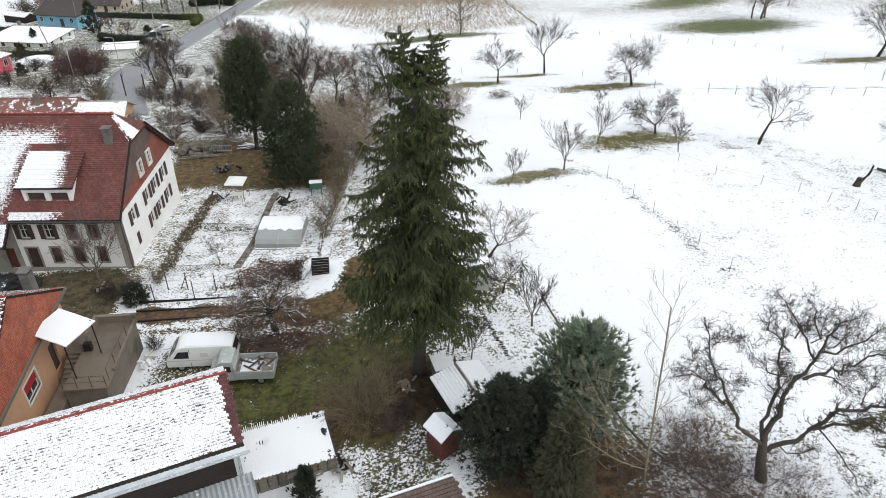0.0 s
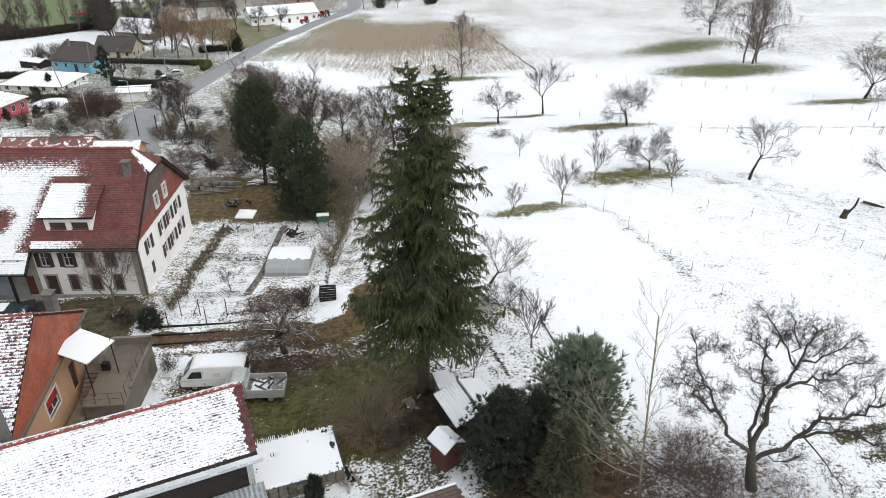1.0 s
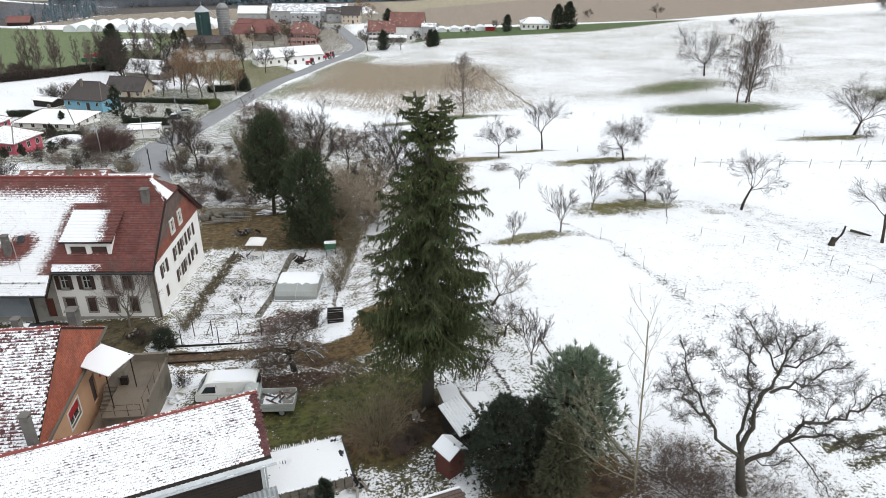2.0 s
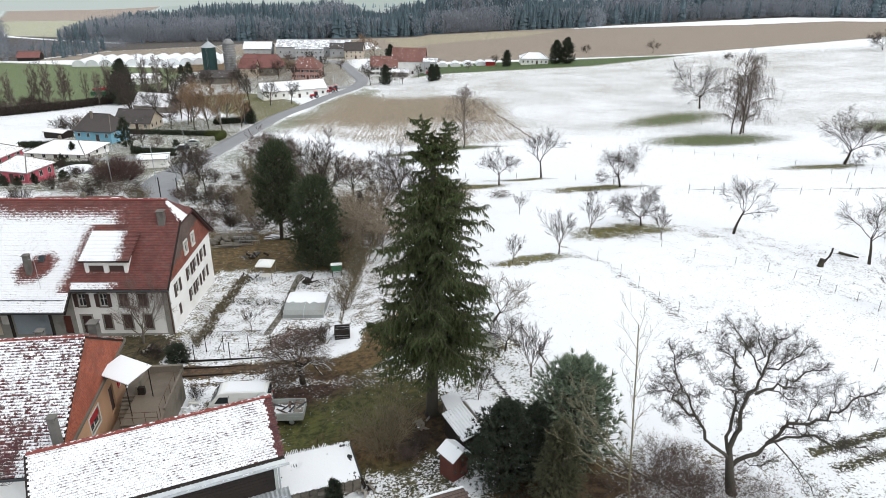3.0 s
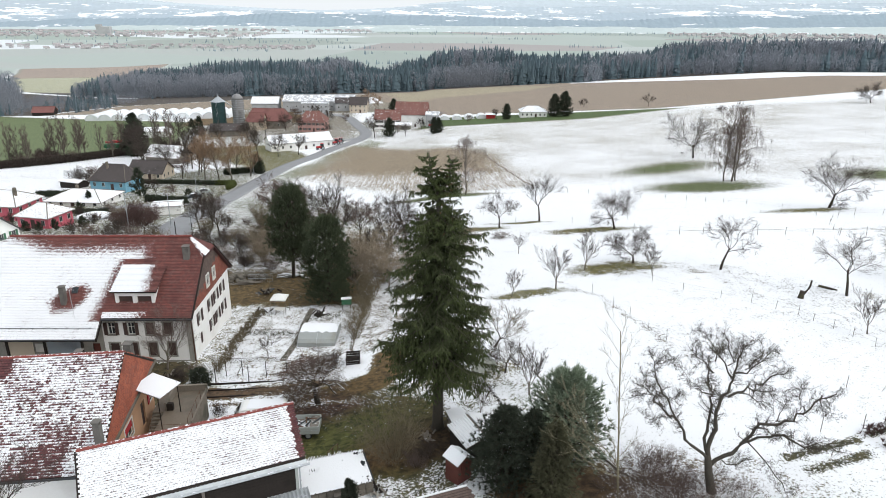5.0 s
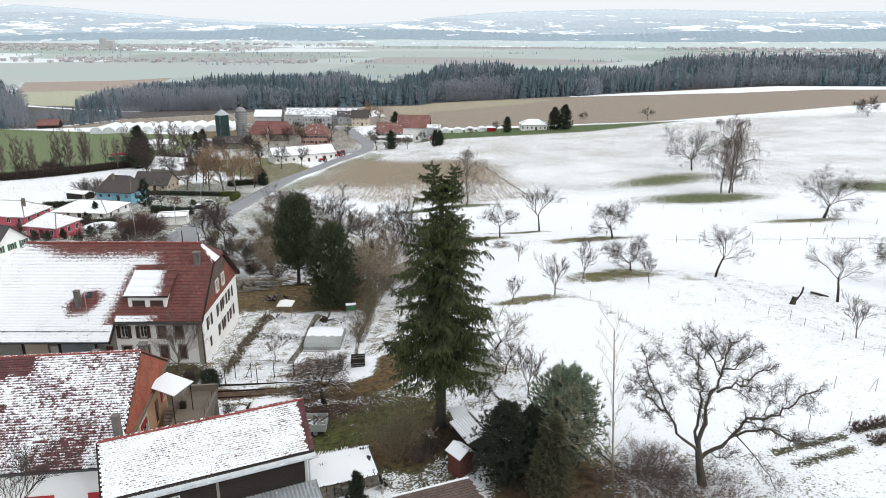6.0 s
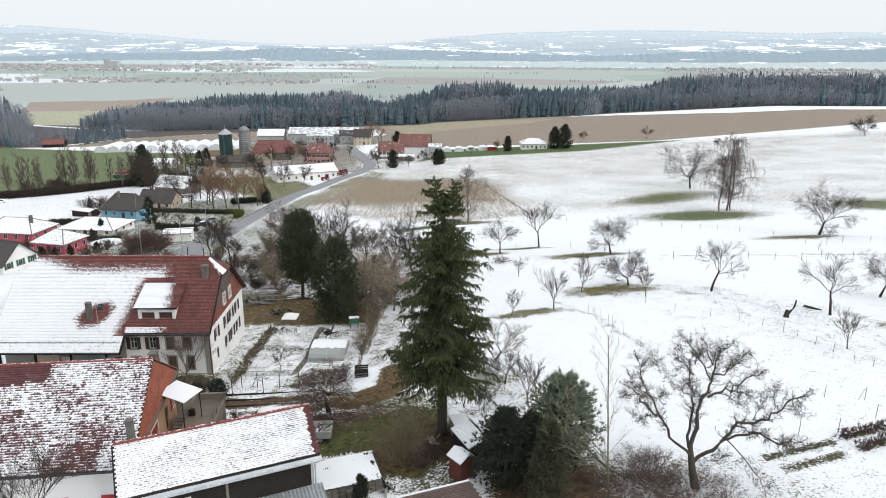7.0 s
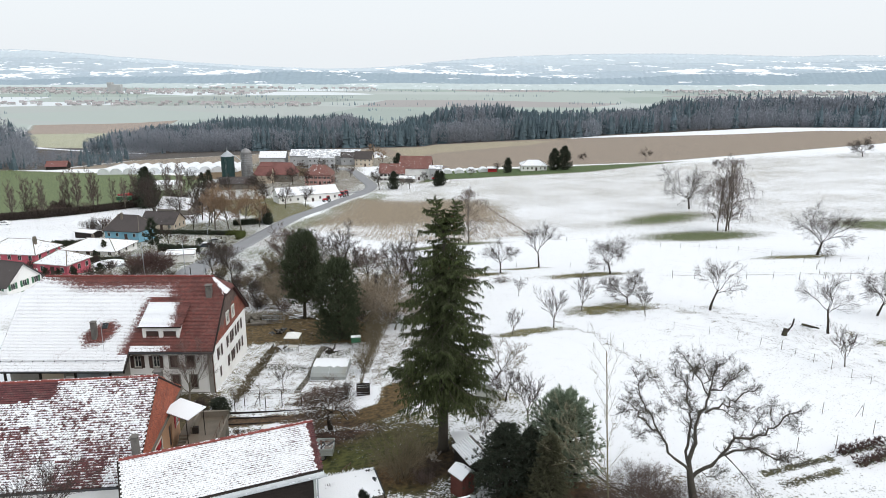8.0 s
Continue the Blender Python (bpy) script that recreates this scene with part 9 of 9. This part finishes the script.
for k, (x, y, c) in enumerate(((-149.8, 301, M_GREENP), (-143, 304, M_GREENP), (-154, 312, M_REDP))):
    o = thing("farm_trailer", pose(x, y, gz(x, y), 0, 0, 10 + 20 * k), "parked farm trailer beside the tree row", "trailer", "farm trailers")
    Geo().bevel_box(-3.4, -1.2, 0.9, 3.4, 1.2, 2.6, 0.1).link("body", c, o)
    for xx in (-2, 2):
        wheel(o, xx, -1.0, 0.5, 0.5, 0.3)
        wheel(o, xx, 1.0, 0.5, 0.5, 0.3)


def tractor(x, y, rz):
    o = thing("tractor", pose(x, y, gz(x, y), 0, 0, rz), "red farm tractor parked by the road", "tractor", "tractors")
    Geo().bevel_box(-1.8, -0.4, 0.9, 0.1, 0.4, 1.6, 0.08).link("bonnet", M_REDP, o)
    Geo().bevel_box(0.1, -0.7, 0.9, 1.5, 0.7, 1.5, 0.05).link("seat_box", M_REDP, o)
    Geo().bevel_box(0.2, -0.65, 1.5, 1.4, 0.65, 2.5, 0.05).link("cab", M_GLASS, o)
    Geo().bevel_box(0.1, -0.75, 2.5, 1.5, 0.75, 2.65, 0.04).link("cab_roof", M_REDP, o)
    for s in (-1, 1):
        wheel(o, 0.9, s * 0.8, 0.8, 0.8, 0.4)
        wheel(o, -1.3, s * 0.65, 0.5, 0.5, 0.3)


for x, y, rz in ((-51.5, 281, 30), (-46.8, 296, 60), (-45.2, 299.5, 70), (-2.5, 344, 10)):
    tractor(x, y, rz)


def film_tunnel(x, y, rz, r, h, ln, label, group):
    o = thing("film_tunnel", pose(x, y, gz(x, y), 0, 0, rz), label, "greenhouse", group)
    arc = [(-r * math.cos(math.pi * i / 12), h * math.sin(math.pi * i / 12) ** 0.8 - 0.4) for i in range(13)]
    g = Geo()
    for a, z in arc:
        g.V += [(a, -ln / 2, z), (a, ln / 2, z)]
    g.F = [(2 * i, 2 * i + 2, 2 * i + 3, 2 * i + 1) for i in range(12)] + [tuple(2 * i for i in range(13)), tuple(2 * i + 1 for i in range(13))[::-1]]
    g.link("cover", M_FILM, o)
    Geo().tube([(a * 1.01, -ln / 2, z * 1.01) for a, z in arc], 0.08, 4).link("hoop", M_GALV, o)
    return o


t0 = film_tunnel(-213.5, 432, -4, 4.2, 4.2, 26, "white plastic film tunnel in a long row", "film tunnels")
for k in range(1, 11):
    x, y = -213.5 + 8.2 * k, 432 - 0.2 * k
    copy_thing(t0, pose(x, y, gz(x, y), 0, 0, -4))
t1 = film_tunnel(5, 374, 0, 2.8, 2.6, 9, "small white film tunnel near the villa", "small film tunnels")
for k in range(1, 4):
    copy_thing(t1, pose(5 + 6.9 * k, 373, gz(5 + 6.9 * k, 373), 0, 0, 0))

# trees of the hamlet
big_con_w, big_con_n = conifer(231, 11.5, 4.3, 0.2, 1500, 0.8, 13, 0.3, 0.42, 0.5, 0.9)
bc = thing("conifer", planted(65.0, 363.5), "dark green conifer beside the villa", "tree", "hamlet conifers")
big_con_w.link("trunk", M_BARK, bc)
big_con_n.link("needles", M_HEDGEK, bc)
for x, y, s in ((70.6, 363.0, 1.1), (38.5, 361, 0.7), (-23.5, 321, 0.75), (-1.6, 318, 0.65), (0.5, 319, 0.6), (-25, 402, 0.9), (-147.9, 322, 1.2), (-128.8, 277, 1.3), (-65.1, 224, 0.55), (-63.6, 221, 0.45)):
    put_copy(bc, x, y, x * 13, s)
beech = tree_thing("beech_tree", planted(-79.7, 212), bare_tree(235, 14.5, 8.5, 0.28, (14, 6, 6, 5), 0.65, 0.1, 0.2, 0, 0.58, lead=0.85, twig=0.017, first=0.28), (M_BARKG, M_TWIGB), "tree with tan winter leaves near the road", group="tan trees")
for x, y, rz, s in ((-70.0, 209, 60, 0.98), (-75.5, 213, 130, 0.9), (-65.5, 216, 200, 0.8), (-85, 222, 250, 0.95), (-72, 222, 310, 0.9), (-43, 434, 20, 0.9), (-36, 430, 80, 0.8)):
    put_copy(beech, x, y, rz, s)
for x, y, rz, s in ((-115.6, 250, 0, 1.35), (-120, 262, 70, 1.2), (-75.4, 268, 20, 0.85), (-66, 263, 130, 0.8), (-58.5, 267, 220, 0.7), (-30.6, 318, 40, 0.85), (-15.5, 319, 90, 0.55), (33, 361, 20, 0.5), (-104, 262, 200, 1.1), (-84, 300, 30, 0.8), (-70, 340, 10, 0.8), (-80, 350, 100, 0.8), (-56, 332, 150, 0.5)):
    put_copy(ht, x, y, rz, s)
# row of tall bare trees along the stream, with a dark thicket at their foot
tr = random.Random(61)
alder = tree_thing("alder_tree", planted(-150, 272), bare_tree(241, 15.5, 13.0, 0.2, (22, 6, 5, 4), 0.62, 0.14, 0.07, 0, 0.5, lead=1.2, twig=0.017, first=0.2), (M_BARKG, M_TWIGR), "tall narrow leafless alder along the stream", group="stream trees")
for k in range(30):
    f = k / 29
    x, y = -205 + 88 * f + tr.gauss(0, 2), 250 + 38 * f + tr.gauss(0, 3)
    put_copy(alder, x, y, tr.random() * 360, tr.uniform(0.75, 1.15))
hedge_strip("stream_thicket", [(-215, 238), (-185, 247), (-160, 258), (-140, 277), (-124, 292)], 5.0, 2.8, M_TWIG, "dark brown thicket along the stream", 71, "", 1.6, 5, "thicket")
for k in range(26):
    f = tr.random()
    x, y = -222 + 108 * f + tr.gauss(0, 2.5), 236 + 58 * f ** 1.15 + tr.gauss(0, 3)
    put_copy(shr[k % 2], x, y, tr.random() * 360, tr.uniform(1.1, 1.9))
for x, y, k, q in ((-88, 338, 0, 0.8), (-99, 330, 1, 0.7), (-60, 372, 0, 0.7), (-52, 380, 1, 0.6), (-72, 392, 0, 0.8), (-84, 402, 1, 0.75), (-33, 372, 0, 0.7), (-20, 332, 1, 0.5), (-8, 338, 0, 0.5), (18, 352, 1, 0.45), (-100, 300, 0, 0.9), (-112, 312, 1, 0.9), (-130, 330, 0, 1.0), (-92, 318, 0, 0.8), (-64, 306, 1, 0.5)):
    put_copy((ht, hr)[k], x, y, x * 7, q)

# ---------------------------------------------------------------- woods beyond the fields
# Aerial haze is painted into the next four tree colours, lighter and bluer.
M_FARCON = surface("haze_tinted_spruce_wood", (0.105, 0.15, 0.172), 0.95, 0.3, 0.05, 0.2, 0.0, island=0.5)
M_FARBARE = surface("haze_tinted_bare_wood", (0.26, 0.28, 0.315), 0.95, 0.25, 0.03, 0.3, 0.0, island=0.2)
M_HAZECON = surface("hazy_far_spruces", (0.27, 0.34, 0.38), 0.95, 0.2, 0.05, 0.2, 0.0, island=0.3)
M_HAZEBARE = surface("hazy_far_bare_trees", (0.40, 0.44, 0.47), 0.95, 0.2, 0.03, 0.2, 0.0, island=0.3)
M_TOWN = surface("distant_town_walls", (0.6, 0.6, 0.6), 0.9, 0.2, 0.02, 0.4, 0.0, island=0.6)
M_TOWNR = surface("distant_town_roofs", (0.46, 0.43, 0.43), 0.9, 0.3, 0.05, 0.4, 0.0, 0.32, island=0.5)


def far_conifer(g, x, y, z, h, r, rng):
    s = 5
    tiers = 6
    for t in range(tiers):
        a, q = 0.06 + 0.8 * t / tiers, 1 - 0.8 * (t / tiers) ** 1.5
        k = len(g.V)
        off = rng.random()
        for i in range(s):
            w = 2 * math.pi * (i + off) / s
            rr = r * q * rng.uniform(0.75, 1.2)
            g.V.append((x + rr * math.cos(w), y + rr * math.sin(w), z + h * (a + rng.uniform(-0.04, 0.04))))
        g.V.append((x + rng.gauss(0, 0.25), y, z + h * min(1.0, a + 0.27)))
        g.F += [(k + i, k + (i + 1) % s, k + s) for i in range(s)]


def far_bare(g, x, y, z, h, rng, n=190):
    """A leafless tree seen from far: a thin trunk and a rounded crown of many twig ends."""
    k = len(g.V)
    w = h * 0.008
    g.V += [(x - w, y, z), (x + w, y, z), (x, y, z + h * 0.7)]
    g.F.append((k, k + 1, k + 2))
    rx = h * rng.uniform(0.26, 0.42)
    lean = rng.gauss(0, 0.05) * h
    for i in range(n):
        a, c = rng.random() * 6.283, rng.uniform(-1.0, 1.0)
        q = math.sqrt(max(0.0, 1 - c * c)) * rng.random() ** 0.42 * 1.08
        ca, sa = math.cos(a), math.sin(a)
        px, py, pz = x + lean * (0.5 + 0.4 * c) + rx * q * ca, y + rx * q * sa, z + h * 0.5 + h * 0.46 * c * rng.uniform(0.8, 1.0)
        e = h * rng.uniform(0.035, 0.085)
        b = a + 1.57 + rng.gauss(0, 0.7)
        sx, sy, sz = math.cos(b) * h * 0.017, math.sin(b) * h * 0.017, rng.gauss(0, 0.5) * h * 0.017
        o = rng.uniform(-0.5, 0.9)
        k = len(g.V)
        g.V += [(px - sx, py - sy, pz - sz), (px + sx, py + sy, pz + sz), (px + ca * e * o, py + sa * e * o, pz + e)]
        g.F.append((k, k + 1, k + 2))


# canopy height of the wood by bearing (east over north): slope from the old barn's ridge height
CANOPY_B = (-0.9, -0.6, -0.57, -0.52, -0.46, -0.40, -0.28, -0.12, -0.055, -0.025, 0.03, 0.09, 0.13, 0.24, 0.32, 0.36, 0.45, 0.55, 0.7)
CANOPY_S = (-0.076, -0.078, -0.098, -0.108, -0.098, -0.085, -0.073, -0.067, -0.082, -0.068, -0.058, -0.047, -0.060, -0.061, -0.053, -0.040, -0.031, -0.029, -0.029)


def woods(name, spots, mats, label, seed, hmin=14, hmax=23, canopy=False, n=190):
    """A stand of trees as one mass: (x0, x1, y0, y1, trees, conifer share) stretches."""
    r = random.Random(seed)
    con, bare = Geo(), Geo()
    for x0, x1, y0, y1, count, share in spots:
        for i in range(count):
            f = r.random()
            y = y0 + (y1 - y0) * f ** 1.25
            x = x0 + (x1 - x0) * r.random()
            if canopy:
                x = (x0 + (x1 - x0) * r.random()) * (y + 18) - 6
            z = gz(x, y) - 1
            patch = noise.noise(Vector((x * 0.014, y * 0.02, seed))) + 0.4 * noise.noise(Vector((x * 0.05, y * 0.05, seed)))
            h = r.uniform(hmin, hmax)
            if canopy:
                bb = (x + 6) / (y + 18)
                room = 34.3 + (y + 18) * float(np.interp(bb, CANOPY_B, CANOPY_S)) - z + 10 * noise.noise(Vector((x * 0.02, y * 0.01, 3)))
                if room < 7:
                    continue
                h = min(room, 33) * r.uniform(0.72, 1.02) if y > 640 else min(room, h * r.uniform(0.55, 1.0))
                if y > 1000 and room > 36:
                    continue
            if share + 0.16 + patch * 1.7 > r.random():
                far_conifer(con, x, y, z, h * r.uniform(0.9, 1.06), min(h * r.uniform(0.13, 0.21), 4.4), r)
            else:
                far_bare(bare, x, y, z, h * 0.95, r, n)
    a = con.link(name, mats[0])
    tagged(a, "dark haze-tinted spruces of the " + label, "woods", kind="stuff")
    b = bare.link(name, mats[1])
    tagged(b, "leafless grey-brown, haze-tinted trees of the " + label, "woods", kind="stuff")


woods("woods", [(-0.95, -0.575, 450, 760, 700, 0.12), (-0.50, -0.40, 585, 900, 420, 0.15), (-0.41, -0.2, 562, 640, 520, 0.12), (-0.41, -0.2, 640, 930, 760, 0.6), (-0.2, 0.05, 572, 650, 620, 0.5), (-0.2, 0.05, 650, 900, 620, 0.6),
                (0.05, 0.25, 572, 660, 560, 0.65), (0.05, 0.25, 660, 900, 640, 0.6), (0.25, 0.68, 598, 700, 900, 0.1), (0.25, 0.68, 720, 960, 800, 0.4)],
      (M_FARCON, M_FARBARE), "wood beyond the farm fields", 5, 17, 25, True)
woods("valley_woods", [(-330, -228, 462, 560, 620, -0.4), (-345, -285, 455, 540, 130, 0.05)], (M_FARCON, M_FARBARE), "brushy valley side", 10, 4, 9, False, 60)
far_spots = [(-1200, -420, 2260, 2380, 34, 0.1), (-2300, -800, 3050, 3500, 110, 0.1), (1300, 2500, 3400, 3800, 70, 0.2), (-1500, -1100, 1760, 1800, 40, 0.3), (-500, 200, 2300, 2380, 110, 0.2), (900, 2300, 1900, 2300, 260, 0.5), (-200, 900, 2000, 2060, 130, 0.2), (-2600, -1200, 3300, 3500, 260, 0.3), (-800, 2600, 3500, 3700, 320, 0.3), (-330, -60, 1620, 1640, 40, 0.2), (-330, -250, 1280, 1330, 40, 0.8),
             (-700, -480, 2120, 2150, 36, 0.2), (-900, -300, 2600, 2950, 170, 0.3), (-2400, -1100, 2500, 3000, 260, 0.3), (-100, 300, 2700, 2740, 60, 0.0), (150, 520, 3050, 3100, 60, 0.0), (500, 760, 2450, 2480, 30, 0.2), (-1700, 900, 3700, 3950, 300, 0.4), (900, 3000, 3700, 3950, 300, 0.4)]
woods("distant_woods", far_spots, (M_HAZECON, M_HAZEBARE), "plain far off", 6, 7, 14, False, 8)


# ---------------------------------------------------------------- towns on the plain
def town(name, stretches, seed, label):
    r = random.Random(seed)
    w, rf = Geo(), Geo()
    for x0, x1, y0, y1, n, s in stretches:
        for i in range(n):
            x, y = r.uniform(x0, x1), r.uniform(y0, y1)
            z = gz(x, y)
            a, b, h = r.uniform(4.5, 7) * s, r.uniform(3.5, 5) * s, r.uniform(3.5, 5.5) * s
            m = pose(x, y, z, 0, 0, r.uniform(-40, 40))
            w.box(-a, -b, -1, a, b, h, m)
            k = len(rf.V)
            for p in ((-a - .6, -b - .6, h), (a + .6, -b - .6, h), (a + .6, b + .6, h), (-a - .6, b + .6, h), (-a - .6, 0, h + b * 0.8), (a + .6, 0, h + b * 0.8)):
                rf.V.append(m @ Vector(p))
            rf.F += [(k, k + 1, k + 5, k + 4), (k + 2, k + 3, k + 4, k + 5), (k + 1, k + 2, k + 5), (k + 3, k, k + 4)]
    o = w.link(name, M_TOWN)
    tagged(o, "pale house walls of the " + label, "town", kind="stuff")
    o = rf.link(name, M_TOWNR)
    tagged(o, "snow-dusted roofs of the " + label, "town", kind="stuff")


town("town", [(-1250, -640, 2200, 2420, 95, 1.0), (-640, -380, 2230, 2400, 60, 1.0), (-2300, -1300, 3000, 3700, 260, 1.2), (-1300, -760, 3050, 3500, 90, 1.2), (1300, 2500, 3300, 3900, 210, 1.4), (-1600, -1150, 2150, 2350, 30, 1.1), (-1300, -300, 3800, 3990, 60, 1.4)], 8, "towns on the far plain")
tw = thing("grain_tower", pose(-1440, 3200, gz(-1440, 3200)), "pale tower block standing over the distant town", "tower")
Geo().box(-30, -12, 0, 30, 12, 38).link("block", M_TOWN, tw)
Geo().box(-30.5, -12.5, 38, -10, 12.5, 47).link("head", M_TOWN, tw)

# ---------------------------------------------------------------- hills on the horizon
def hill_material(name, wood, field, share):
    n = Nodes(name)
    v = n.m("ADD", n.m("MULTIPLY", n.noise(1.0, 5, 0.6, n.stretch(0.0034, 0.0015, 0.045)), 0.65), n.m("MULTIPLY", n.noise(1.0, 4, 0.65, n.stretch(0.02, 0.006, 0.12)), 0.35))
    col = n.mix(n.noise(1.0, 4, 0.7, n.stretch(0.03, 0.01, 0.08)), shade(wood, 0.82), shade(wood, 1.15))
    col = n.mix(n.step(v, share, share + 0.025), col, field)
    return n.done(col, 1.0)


def ridge(name, y, zbase, crest, mat, label, seed, rough):
    """A long line of low hills with depth: crest heights at even steps from west to east."""
    xs = np.linspace(-3700, 3700, 900)
    top = np.interp(xs, np.linspace(-0.655, 0.685, len(crest)) * y, crest)
    top = np.convolve(np.pad(top, 12, mode="edge"), np.ones(25) / 25, "valid")
    top = top + np.array([4 * noise.noise(Vector((x * 0.004, seed, 0))) + 3 * noise.noise(Vector((x * 0.012, seed, 2))) + rough * noise.noise(Vector((x * 0.06, seed, 4))) for x in xs])
    g = Geo()
    prof = ((-150, 0.0), (-110, 0.3), (-70, 0.62), (-30, 0.9), (0, 1.0), (50, 0.7))
    for dy, f in prof:
        for x, t in zip(xs, top):
            g.V.append((x, y + dy, zbase + max(0, t) * f))
    n = len(xs)
    for j in range(len(prof) - 1):
        for i in range(n - 1):
            k = j * n + i
            g.F.append((k, k + 1, k + n + 1, k + n))
    o = g.link(name, mat, smooth=True)
    return tagged(o, label, "hills", kind="structure")


# Aerial haze is mixed into these tones; hills A to D grow paler.
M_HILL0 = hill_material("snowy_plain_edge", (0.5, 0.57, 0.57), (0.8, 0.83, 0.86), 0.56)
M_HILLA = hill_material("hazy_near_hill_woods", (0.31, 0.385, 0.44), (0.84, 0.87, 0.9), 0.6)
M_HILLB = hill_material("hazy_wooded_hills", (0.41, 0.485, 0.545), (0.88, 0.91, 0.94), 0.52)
M_HILLC = hill_material("haze_paled_far_hills", (0.46, 0.53, 0.585), (0.88, 0.91, 0.94), 0.55)
M_HILLD = hill_material("haze_palest_far_hills", (0.55, 0.62, 0.67), (0.9, 0.93, 0.95), 0.6)
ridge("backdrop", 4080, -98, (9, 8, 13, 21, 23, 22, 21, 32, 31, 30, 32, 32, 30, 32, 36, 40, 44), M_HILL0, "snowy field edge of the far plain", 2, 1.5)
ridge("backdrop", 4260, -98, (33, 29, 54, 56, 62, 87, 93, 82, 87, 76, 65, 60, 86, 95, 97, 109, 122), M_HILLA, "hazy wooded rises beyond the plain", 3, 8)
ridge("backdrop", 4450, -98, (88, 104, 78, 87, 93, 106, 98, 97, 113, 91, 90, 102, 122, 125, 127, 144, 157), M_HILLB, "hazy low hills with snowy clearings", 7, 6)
ridge("backdrop", 4640, -98, (157, 167, 166, 136, 124, 98, 96, 95, 155, 140, 135, 149, 158, 161, 167, 177, 183), M_HILLC, "wooded hills with snowfields on the horizon, paled by painted haze", 11, 5)
ridge("backdrop", 4820, -98, (217, 220, 196, 166, 139, 119, 106, 116, 160, 193, 210, 220, 223, 218, 210, 224, 215), M_HILLD, "farthest hills, painted palest as if hazed into the overcast", 15, 4)
